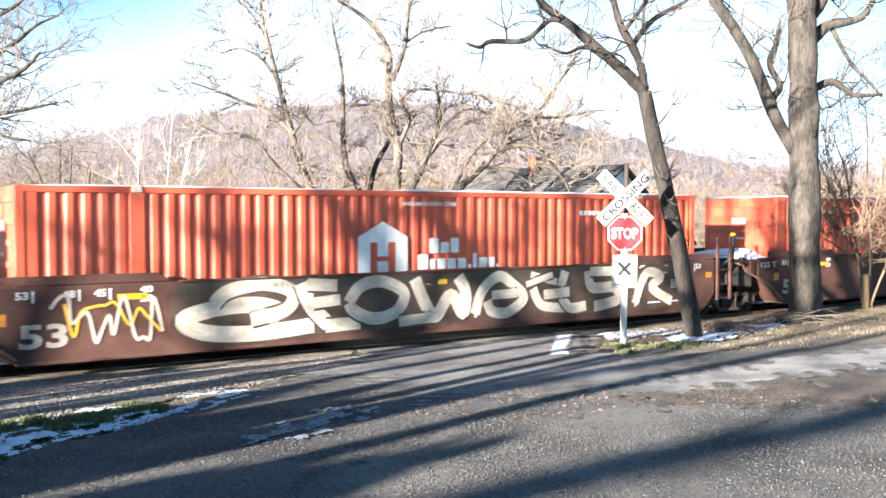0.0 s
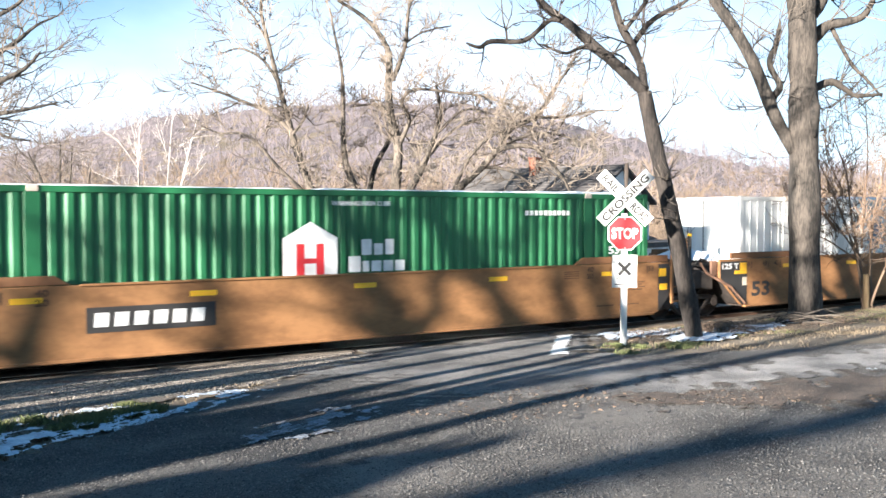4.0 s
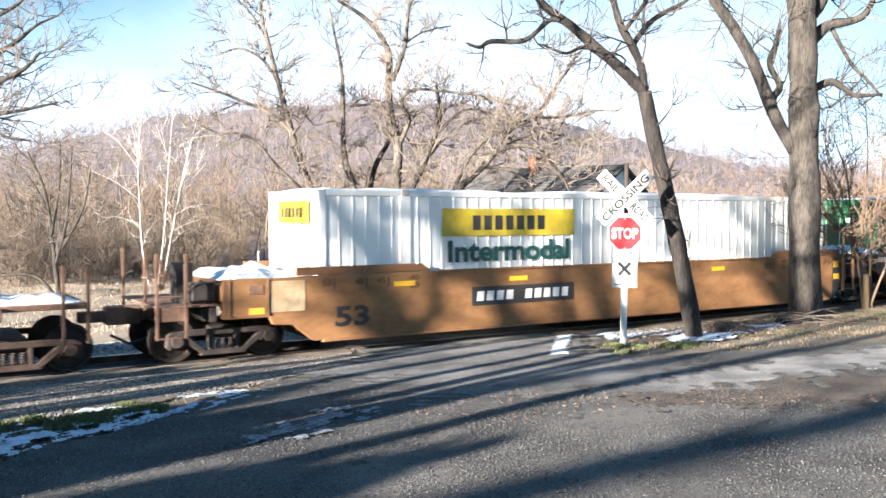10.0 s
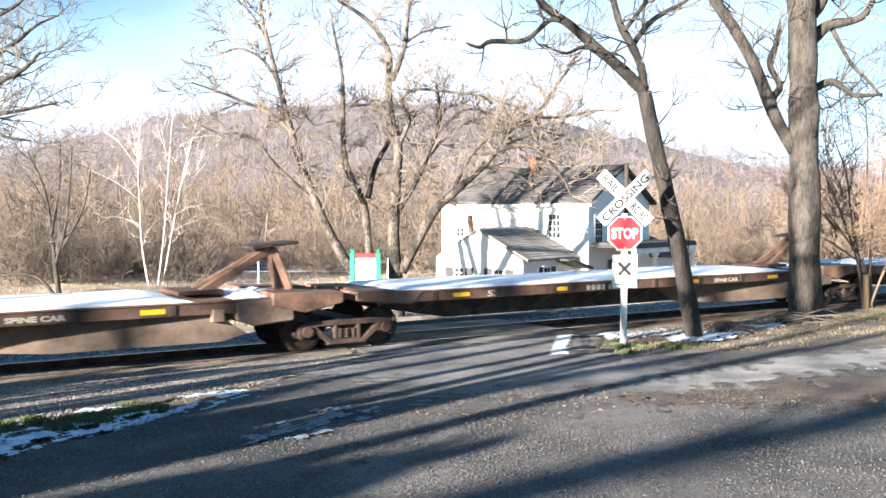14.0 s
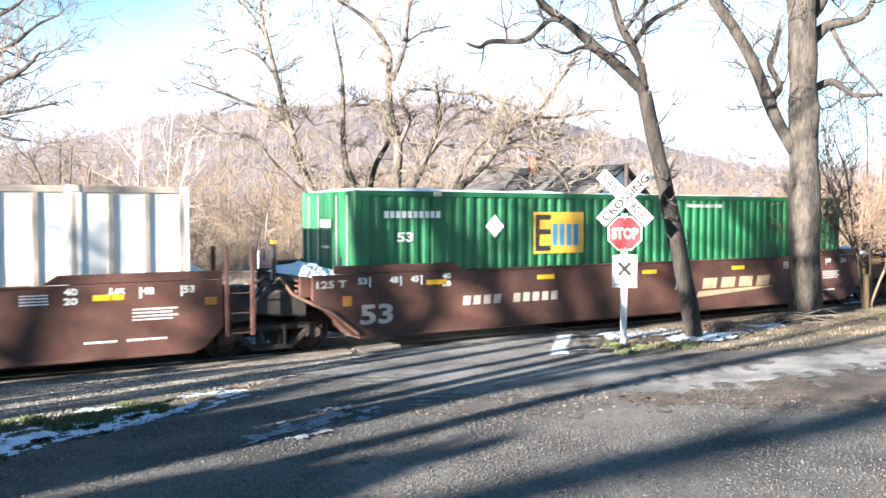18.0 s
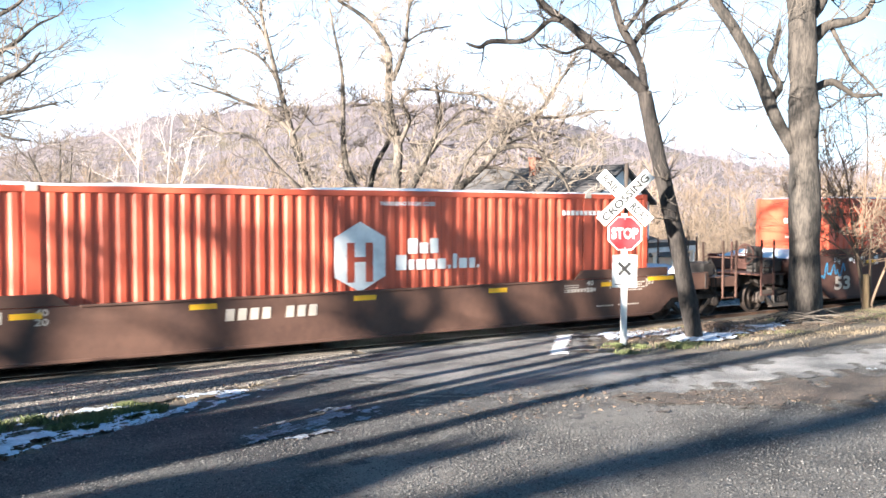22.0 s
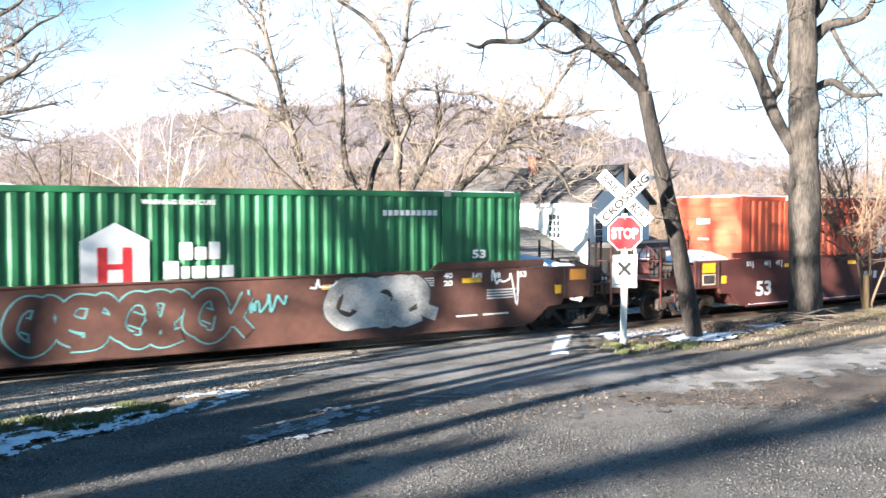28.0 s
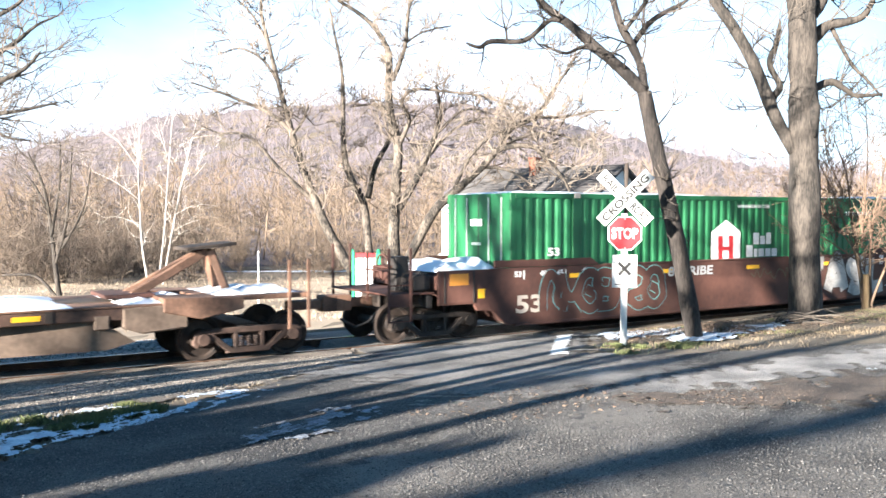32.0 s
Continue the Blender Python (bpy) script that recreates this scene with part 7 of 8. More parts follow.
def mural(car, x0, x1, z0, z1, glyphs, fill, edge, fat, rim=0.05, label="spray-painted mural", seed=1, y=SY, ground=None):
    """Fat rounded strokes side by side, with a rim in another colour behind them."""
    rg = random.Random(seed)
    step = (x1 - x0) / len(glyphs)
    for i, names in enumerate(glyphs):
        for nm in names.split():
            pts = [(x0 + step * (i + 0.06 + 0.86 * a + rg.uniform(-0.03, 0.03)), z0 + (z1 - z0) * (0.1 + 0.8 * b)) for a, b in GLYPHS[nm]]
            front, back = Geo(), Geo()
            stroke(front, pts, fat, y - 0.007 - 0.0006 * i)
            stroke(back, pts, fat + 2 * rim, y - 0.0066 - 0.0006 * i)
            part("mural_rim", back, M[edge], car)
            part("mural_stroke", front, M[fill], car, label)
    if ground:
        n = 40
        top = [(x0 - 0.1 + (x1 - x0 + 0.2) * i / n, z1 - 0.02 + 0.05 * math.sin(i * 0.9) - (0.3 if i in (0, n) else 0)) for i in range(n + 1)]
        low = [(x0 - 0.1 + (x1 - x0 + 0.2) * i / n, z0 + 0.03 + 0.05 * math.sin(i * 1.3 + 1) + (0.3 if i in (0, n) else 0)) for i in range(n + 1)]
        g = Geo()
        g.v = [(a, y - 0.002, b) for a, b in low] + [(a, y - 0.002, b) for a, b in top]
        g.f = [(i, i + 1, n + 2 + i, n + 1 + i) for i in range(n)]
        part("mural_ground", g, M[ground], car)


STROKES = dict(
    A=[[(0.0, 0.0), (0.38, 1.0), (0.62, 1.0), (1.0, 0.0)], [(0.24, 0.34), (0.76, 0.34)]], L=[[(0.15, 1.0), (0.15, 0.08), (0.95, 0.08)]],
    S=[[(0.92, 0.86), (0.5, 1.0), (0.1, 0.80), (0.3, 0.56), (0.7, 0.46), (0.92, 0.20), (0.5, 0.0), (0.08, 0.14)]], O=[[(0.5 + 0.45 * math.cos(k * 0.785), 0.5 + 0.48 * math.sin(k * 0.785)) for k in range(9)]],
    E=[[(0.92, 0.98), (0.15, 0.98), (0.15, 0.02), (0.92, 0.02)], [(0.15, 0.5), (0.78, 0.5)]], F=[[(0.95, 0.98), (0.15, 0.98), (0.15, 0.0)], [(0.15, 0.55), (0.8, 0.55)]],
    bulb=[[(0.5 + 0.42 * math.cos(k * 0.785 + 0.3) * (1 + 0.15 * math.sin(k * 2.1)), 0.5 + 0.5 * math.sin(k * 0.785 + 0.3)) for k in range(9)], [(0.35, 0.55), (0.62, 0.45)]],
    hump=[[(0.02, 0.05), (0.05, 0.62), (0.30, 1.0), (0.62, 0.72), (0.58, 0.30), (0.98, 0.10)]], hook=[[(0.08, 0.95), (0.55, 1.0), (0.90, 0.70), (0.55, 0.42), (0.12, 0.30), (0.45, 0.0), (1.02, 0.12)]],
    fork=[[(0.05, 1.0), (0.22, 0.50), (0.55, 0.38), (0.95, 0.95)], [(0.22, 0.50), (0.10, 0.0)], [(0.60, 0.40), (0.98, 0.02)]],
    twist=[[(0.9, 0.9), (0.3, 0.98), (0.05, 0.65), (0.45, 0.45), (0.95, 0.55), (0.80, 0.10), (0.15, 0.05)]])


def sprayed(car, shapes_row, x0, x1, z0, z1, fat, fill, edge, rim, label, wide=1.0):
    """Large sprayed forms side by side, each stroke with a rim behind it; all rims lie behind all fills."""
    step = (x1 - x0) / len(shapes_row)
    for i, nm in enumerate(shapes_row):
        for pts in STROKES[nm]:
            q = [(x0 + step * (i + 0.5 + 0.84 * wide * (a - 0.5)), z0 + fat / 2 + (z1 - z0 - fat) * b) for a, b in pts]
            back, front = Geo(), Geo()
            stroke(back, q, fat + 2 * rim, SY - 0.004 - 0.0003 * i)
            stroke(front, q, fat, SY - 0.009 - 0.0003 * i)
            part("mural_rim", back, M[edge], car)
            part("mural_stroke", front, M[fill], car, label)


def scribble(car, x, z, w, h, ink, seed, n=9, thick=0.025):
    rg = random.Random(seed)
    g = Geo()
    pts = [(x + w * (i / n) + rg.uniform(-0.06, 0.06), z + h * rg.random()) for i in range(n + 1)]
    stroke(g, pts, thick, SY - 0.011)
    part("tag", g, M[ink], car, "hasty spray-painted tag")


# ---- spine cars ----
def spine_car(c, first, last, seed):
    """One platform of an empty spine car: a slim beam deck under snow, with a trailer hitch."""
    car = thing("spine_car", "empty rusty spine car platform with snow on its deck", "rail car", (c, 0, 0), group="rail cars")
    movers.append((car, c))
    h = 8.55
    # dark iron colour here stands in for shade beneath the deck
    part("center_sill", lambda: Geo().prism([(-h + 0.9, 0.62), (-h + 2.8, 0.30), (h - 3.6, 0.30), (h - 0.9, 0.78), (h - 0.4, 1.04), (-h + 0.5, 1.04)], -0.42, 0.42), M["iron"], car, key="csill", bevel=0.02)
    for s in (-1, 1):
        a, b = sorted((s * 1.28, s * 1.20))
        part("side_rail", lambda: Geo().box(-h + 0.6, h - 1.0, a, b, 0.77, 0.98), M["rail_brown"], car, key="srail%d" % s, bevel=0.012)
        a, b = sorted((s * 1.30, s * 0.42))
        for k in range(9):
            part("cross_bearer", lambda: Geo().prism([(-0.06, 0.80), (0.06, 0.80), (0.06, 0.98), (-0.06, 0.98)], a, b), M["iron"], car, key="cb%d" % s).location = (-6.6 + k * 1.65, 0, 0)
            part("gusset", lambda: Geo().add([(0, s * 1.24, 0.78), (0, s * 0.45, 0.42), (0.045, s * 0.45, 0.42), (0.045, s * 1.24, 0.78)], [(0, 1, 2, 3)]), M["rust_tan"], car, key="gu%d" % s).location = (-6.6 + k * 1.65, 0, 0)
    part("deck", lambda: Geo().box(-h + 0.5, h - 0.9, -1.30, 1.30, 0.985, 1.02), M["rust"], car, key="deck", bevel=0.008)
    snow_heap("deck_snow", -h + 1.0, h - 3.2, -1.27, 1.27, 1.021, 0.145, car, seed, 60, 8)
    snow_heap("deck_snow", h - 2.4, h - 1.0, -1.1, 1.1, 1.021, 0.11, car, seed + 3)
    for s in (-1, 1):
        # a sunlit area under the deck, built as a flared plate in lighter tan
        part("flared_side", lambda: Geo().add([(0.6, s * 0.44, 0.80), (1.6, s * 0.46, 0.28), (3.0, s * 0.80, 0.20), (5.9, s * 1.16, 0.24), (6.4, s * 1.16, 0.36), (5.7, s * 1.18, 0.82), (2.4, s * 0.85, 0.82)], [(0, 1, 2, 6), (2, 3, 4, 5, 6)]), M["rust_tan"], car, "large tan flared side plate", key="flare%d" % s)
        part("bolster_box", lambda: Geo().prism([(6.15, 0.62), (6.5, 0.50), (7.3, 0.56), (7.3, 0.95), (7.05, 1.02), (6.15, 0.98)], *sorted((s * 0.6, s * 1.31))), M["rust_tan"], car, key="bolbox%d" % s, bevel=0.03)
        part("jack_pad", lambda: Geo().box(5.68, 5.92, *sorted((s * 1.15, s * 1.30)), 0.62, 0.86), M["rust_tan"], car, key="jackpad%d" % s, bevel=0.015)
    h0, h = h, (h + 0.75 if first else h)
    hitch = part("hitch", lambda: Geo().beam((h - 2.75, -0.25, 1.1), (h - 1.25, -0.12, 1.92), 0.12, 0.16).beam((h - 2.75, 0.25, 1.1), (h - 1.25, 0.12, 1.92), 0.12, 0.16), M["rust"], car, "rusty folding trailer hitch", key="hitch" + str(first), bevel=0.015)
    part("hitch_leg", lambda: Geo().beam((h - 0.92, -0.28, 1.08), (h - 1.2, -0.15, 1.92), 0.2, 0.15).beam((h - 0.92, 0.28, 1.08), (h - 1.2, 0.15, 1.92), 0.2, 0.15), M["rust"], hitch, key="hleg" + str(first), bevel=0.015)
    part("hitch_plate", lambda: Geo().prism([(h - 1.75, 1.92), (h - 0.75, 2.02), (h - 0.75, 2.08), (h - 1.75, 1.99)], -0.42, 0.42), M["iron"], hitch, key="hplate" + str(first), bevel=0.012)
    part("hitch_base", lambda: Geo().box(h - 3.3, h - 2.4, -0.6, 0.6, 1.086, 1.16), M["maroon"], hitch, key="hbase" + str(first), bevel=0.015)
    h = h0
    for s in (-1, 1):
        part("bolster_arm", lambda: Geo().prism([(h - 1.0, 0.70), (h - 0.2, 0.86), (h - 0.2, 1.08), (h - 1.7, 1.12), (h - 1.7, 0.86)], *sorted((s * 0.5, s * 1.34))), M["rust"], car, key="barm%d" % s, bevel=0.02)
        part("rear_arm", lambda: Geo().prism([(-h + 0.1, 0.86), (-h + 1.4, 0.74), (-h + 1.7, 1.02), (-h + 0.1, 1.06)], *sorted((s * 0.5, s * 1.30))), M["rust"], car, key="rarm%d" % s, bevel=0.02)
    if last:
        rear = part("hitch", lambda: Geo().beam((-h + 1.7, -0.25, 1.1), (-h + 0.1, -0.12, 1.92), 0.12, 0.16).beam((-h + 1.7, 0.25, 1.1), (-h + 0.1, 0.12, 1.92), 0.12, 0.16), M["rust"], car, "rusty folding trailer hitch", bevel=0.015)
        part("hitch_leg", Geo().beam((-h - 0.25, -0.28, 1.08), (-h, -0.15, 1.92), 0.2, 0.15).beam((-h - 0.25, 0.28, 1.08), (-h, 0.15, 1.92), 0.2, 0.15), M["rust"], rear, bevel=0.015)
        part("hitch_plate", Geo().prism([(-h - 0.45, 2.02), (-h + 0.5, 1.92), (-h + 0.5, 1.99), (-h - 0.45, 2.08)], -0.42, 0.42), M["iron"], rear, bevel=0.012)
    for k, x in enumerate((-5.9, -3.1, 1.4, 4.6)):
        part("reflector", lambda: Geo().box(-0.22, 0.22, -0.003, 0, -0.045, 0.045), M["yellow"], car, key="reflector2").location = (x, -1.282, 0.88)
    g = bars(-2.3, 0.81, 1.5, 0.12, 9, -1.284, None, 0.3)
    write_on("53", -5.2, 0.80, 0.3, 0.14, -1.284, g)
    write_on("SPINE CAR", 2.2, 0.82, 0.95, 0.10, -1.284, g)
    part("stencil", g, M["cream"], car)
    if first:
        truck(car, h, c, "truck_rust")
        part("end_deck", lambda: Geo().box(h - 0.9, h + 1.2, -1.2, 1.2, 1.0, 1.09), M["rust"], car, key="edeckf", bevel=0.012)
        snow_heap("deck_snow", h - 0.6, h + 1.1, -1.0, 1.0, 1.091, 0.12, car, seed + 5)
        part("coupler", lambda: Geo().box(h + 1.2, h + 2.1, -0.12, 0.12, 0.62, 0.82).box(h + 1.95, h + 2.3, -0.2, 0.16, 0.56, 0.9), M["rust"], car, key="scf", bevel=0.02)
        for x in (h + 0.75, h + 1.15):
            part("grab_post", lambda: Geo().box(-0.03, 0.03, -0.025, 0.025, 0.4, 1.75), M["rust"], car, key="sgp", bevel=0.005).location = (x, -1.25, 0)
    truck(car, -h, c, "truck_rust")
    if last:
        part("end_deck", lambda: Geo().box(-h - 1.2, -h + 0.6, -1.2, 1.2, 1.0, 1.09), M["rust"], car, key="edeckr", bevel=0.012)
        part("coupler", lambda: Geo().box(-h - 2.1, -h - 1.2, -0.12, 0.12, 0.62, 0.82).box(-h - 2.3, -h - 1.95, -0.2, 0.16, 0.56, 0.9), M["rust"], car, key="scr", bevel=0.02)
        snow_heap("deck_snow", -h - 1.0, -h + 0.3, -1.0, 1.0, 1.091, 0.22, car, seed + 5)
        part("brake_wheel", lambda: Geo().tube([(-h - 0.9, -0.9 + 0.28 * math.cos(t * 0.5236), 1.75 + 0.28 * math.sin(t * 0.5236)) for t in range(13)], [0.022] * 13, 6), M["iron"], car, key="bw")
        part("brake_stand", lambda: Geo().box(-h - 0.97, -h - 0.91, -0.95, -0.85, 1.0, 1.85), M["rust"], car, key="bs", bevel=0.005)
    return car


# ---- the consist, front to rear ----
def unit(c, paint, front, rear, label, **marks):
    car = well_car("well_car", c, paint, front, rear, label, marks.pop("dark_end", None), marks.pop("top", 1.43), marks.pop("high", 1.60))
    well_marks(car, paint, **marks)
    return car


RED = "orange-red corrugated container with white emblem and lettering bars"
GREEN = "green corrugated container with white emblem and lettering bars"
MAR = "weathered maroon well car unit carrying one container"
ORA = "dusty orange well car unit carrying one container"


def red_box(c, x=-1.18, hexagon=False, flip=False):
    b = container("container", c, "box_red", "corrugated", RED, doors=False)
    house_logo(b, x, "white", "box_red", 2.15, hexagon)
    return b


def green_box(c, x=-1.1):
    b = container("container", c, "box_green", "corrugated", GREEN)
    house_logo(b, x, "white", "sign_red", 1.35)
    corner_53(b, 6.75)
    corner_53(b, -7.0)
    return b


def emp_box(c, x, diamond):
    b = container("container", c, "box_green", "corrugated", "green corrugated container with a golden square emblem")
    square_logo(b, x, diamond)
    return b


def white_box(c, kind, label, posts=None):
    return container("container", c, "box_white", kind, label, posts=posts, doors=(kind != "posts"))


# maroon three-unit car with the big cream mural
red_box(29.64)
unit(29.64, "maroon", "joint", "joint", MAR, big="pale", tons="pale")
car = unit(10.14, "maroon", "joint", "joint", "maroon well car unit covered in a cream spray-painted mural", big="pale", tons="pale")
red_box(10.14)
mural(car, -5.5, 7.2, 0.26, 1.44, ["cap"] * 9, "soot", "soot", 0.12, 0.02, "dark ground of the mural", 3, SY, "umber")
WILD = [  # strokes of the mural: width, then points across (0 to 1) and up (0 to 1)
    (0.30, [(0.21, 0.12), (0.12, 0.04), (0.04, 0.12), (0.01, 0.38), (0.06, 0.56), (0.12, 0.58), (0.155, 0.44), (0.14, 0.30)]),
    (0.26, [(0.055, 0.64), (0.075, 0.86), (0.13, 0.98), (0.175, 0.80), (0.165, 0.46), (0.11, 0.30)]),
    (0.30, [(0.19, 0.96), (0.205, 0.52), (0.235, 0.10)]), (0.24, [(0.20, 0.93), (0.25, 0.88)]), (0.22, [(0.21, 0.55), (0.255, 0.60)]), (0.26, [(0.23, 0.08), (0.29, 0.10)]),
    (0.25, [(0.27, 0.52), (0.29, 0.84), (0.33, 0.92), (0.37, 0.66), (0.355, 0.28), (0.315, 0.16), (0.28, 0.34), (0.27, 0.52)]),
    (0.28, [(0.39, 0.95), (0.41, 0.40), (0.43, 0.12), (0.46, 0.56), (0.485, 0.14), (0.49, 0.60), (0.475, 0.95)]), (0.22, [(0.36, 0.06), (0.42, 0.10)]),
    (0.24, [(0.51, 0.10), (0.525, 0.62), (0.56, 0.92), (0.59, 0.72), (0.615, 0.40), (0.58, 0.10), (0.545, 0.14), (0.535, 0.38)]), (0.20, [(0.545, 0.50), (0.60, 0.52)]),
    (0.22, [(0.635, 0.60), (0.655, 0.20), (0.71, 0.10)]), (0.24, [(0.71, 0.97), (0.70, 0.50), (0.72, 0.10), (0.76, 0.12)]), (0.22, [(0.66, 0.44), (0.72, 0.48)]),
    (0.26, [(0.765, 0.95), (0.775, 0.55), (0.83, 0.52), (0.84, 0.22), (0.78, 0.08)]), (0.22, [(0.77, 0.93), (0.86, 0.92)]),
    (0.24, [(0.885, 0.08), (0.90, 0.55), (0.92, 0.85), (0.955, 0.72), (0.93, 0.45), (0.985, 0.08)]), (0.16, [(0.63, 0.92), (0.69, 0.72)]), (0.14, [(0.62, 0.70), (0.68, 0.90)])]
for i, (fat, pts) in enumerate(WILD):
    pts = [(-5.5 + 12.7 * a, 0.36 + 0.98 * b) for a, b in pts]
    rim, fill, shade = Geo(), Geo(), Geo()
    stroke(rim, pts, fat + 0.09, SY - 0.0066 - 0.0006 * i)
    stroke(fill, pts, fat, SY - 0.007 - 0.0006 * i)
    stroke(shade, [(a, b - fat * 0.30) for a, b in pts], fat * 0.28, SY - 0.0072 - 0.0006 * i)
    part("mural_rim", rim, M["umber"], car)
    part("mural_stroke", fill, M["cream"], car, "fat cream spray-painted stroke")
    part("mural_shade", shade, M["pale"], car)
scribble(car, -7.6, 0.35, 1.9, 0.95, "pale", 5, 14, 0.06)
scribble(car, -7.4, 0.3, 1.6, 1.0, "gold", 6, 9, 0.05)
car = unit(-9.30, "maroon", "joint", "coupler", MAR, big="pale")
red_box(-9.30)
wordmark(car, -4.0, 0.69, 2.35, 0.27, 4, "pale")
plate_number(car, 2.11, 0.67, 2.36, 0.21, 10, "pale")
part("letter", write_on("A", -1.0, 0.7, 0.16, 0.24, SY - 0.004), M["white"], car)
scribble(car, -8.4, 0.95, 1.2, 0.4, "white", 8)

# orange three-unit car
car = unit(-32.98, "orange", "coupler", "joint", ORA, big="black", ink="stencil_brown", tons="white", dark_end="black")
b = white_box(-32.98, "beaded", "white ribbed container with dark blue slanted lettering bars")
bar_row(b, -2.2, 1.74, 4.4, 0.66, 5, BY, "slate", 0.34, 0.22)
plate_number(car, 2.0, 0.70, 2.2, 0.24, 10, "white", "black")
part("letter", write_on("B", 1.35, 0.72, 0.16, 0.22, SY - 0.004), M["black"], car)
car = unit(-52.61, "orange", "joint", "joint", ORA, big="black", ink="stencil_brown", tons="white", dark_end="black")
green_box(-52.61)
plate_number(car, -5.2, 0.70, 2.0, 0.24, 6, "white", "black")
car = unit(-71.79, "orange", "joint", "coupler", ORA, big="black", ink="stencil_brown", dark_end="black")
post_marks(white_box(-71.79, "posts", "dented white sheet-and-post container with grey posts", "post_grey"), False)
plate_number(car, -4.67, 0.72, 3.0, 0.22, 10, "white", "black")
part("letter", write_on("A", -1.5, 0.72, 0.16, 0.22, SY - 0.004), M["black"], car)
scribble(car, -7.6, 1.0, 1.3, 0.3, "pale", 11, 12, 0.035)

# second orange three-unit car
car = unit(-95.49, "orange", "coupler", "joint", ORA, big="black", ink="stencil_brown", tons="white", dark_end="black")
red_box(-95.49, -1.23)
plate_number(car, 1.9, 0.70, 3.08, 0.22, 10, "white", "black")
part("letter", write_on("A", 1.11, 0.74, 0.22, 0.23, SY - 0.004), M["black"], car)
car = unit(-114.84, "orange", "joint", "joint", ORA, big="black", ink="stencil_brown", tons="white", dark_end="black")
green_box(-114.84)
for x0, x1, z0, z1 in ((0.36, 1.72, 0.95, 1.08), (0.66, 0.84, 0.58, 0.95), (1.28, 1.46, 0.58, 0.95)):
    part("emblem_bar", Geo().add([(x0, SY - 0.004, z0), (x1, SY - 0.004, z0), (x1, SY - 0.004, z1), (x0, SY - 0.004, z1)], [(0, 1, 2, 3)]), M["faded_red"], car)
for x0, dx in ((1.62, 0.26), (1.86, 0.26)):
    chev = Geo()
    stroke(chev, [(x0, 0.58), (x0 + dx, 0.83), (x0, 1.08)], 0.10, SY - 0.005)
    part("emblem_chevron", chev, M["faded_red"], car)
part("letter", write_on("C", -1.4, 0.74, 0.18, 0.22, SY - 0.004), M["black"], car)
car = unit(-134.41, "orange", "joint", "coupler", ORA, big="black", ink="stencil_brown", dark_end="black")
b = white_box(-134.41, "beaded", "white ribbed container with a yellow panel and green lettering")
pn = part("panel", Geo().add([(-5.2, BY, 2.15), (-1.5, BY, 2.15), (-1.5, BY, 2.75), (-5.2, BY, 2.75)], [(0, 1, 2, 3)]), M["panel_yellow"], b, "yellow panel with black bars")
bar_row(pn, -4.4, 2.28, 2.1, 0.32, 7, BY - 0.003, "black", 0.3)
part("word", write_on("Intermodal", -5.05, 1.58, 3.4, 0.48, BY), M["word_green"], b, "dark green word")
pe = part("end_panel", Geo().add([(-CL - 0.07, -0.95, 2.45), (-CL - 0.07, 0.6, 2.45), (-CL - 0.07, 0.6, 2.9), (-CL - 0.07, -0.95, 2.9)], [(0, 1, 2, 3)]), M["panel_yellow"], b)
for k in range(6):
    part("letter_bar", Geo().box(-CL - 0.076, -CL - 0.071, 0.30 - k * 0.19, 0.42 - k * 0.19, 2.56, 2.76), M["black"], pe)
plate_number(car, -4.44, 0.74, 2.65, 0.21, 10, "white", "black")

# empty five-platform spine car
for i in range(5):
    spine_car(-156.50 - i * 17.12, i == 0, i == 4, 20 + i)

# maroon three-unit car
car = unit(-247.45, "maroon", "coupler", "joint", MAR, big="pale", tons="pale")
emp_box(-247.45, -3.5, -4.6)
wordmark(car, 1.9, 0.69, 2.85, 0.27, 4, "tan_panel")
plate_number(car, -5.59, 0.67, 2.7, 0.20, 10, "pale")
part("letter", write_on("A", 0.9, 0.72, 0.16, 0.22, SY - 0.004), M["white"], car)
car = unit(-266.95, "maroon", "joint", "joint", "maroon well car unit with a dark mural outlined in white", big="pale", tons="pale")
post_marks(white_box(-266.95, "posts", "white sheet-and-post container with brownish posts", "post_grey"), True)
ground_geo = Geo().add([(a, SY - 0.003, b) for a, b in ((-7.75, 0.24), (-7.3, 0.36), (-7.1, 0.85), (-6.9, 1.22), (-6.4, 1.40), (-4.6, 1.38), (-3.6, 1.34), (-3.0, 1.40), (-1.7, 1.41), (-1.2, 1.30), (-1.0, 0.95), (-1.15, 0.40), (-1.6, 0.24))], [tuple(range(13))])
part("mural_ground", ground_geo, M["khaki"], car, "brown ground of the mural")
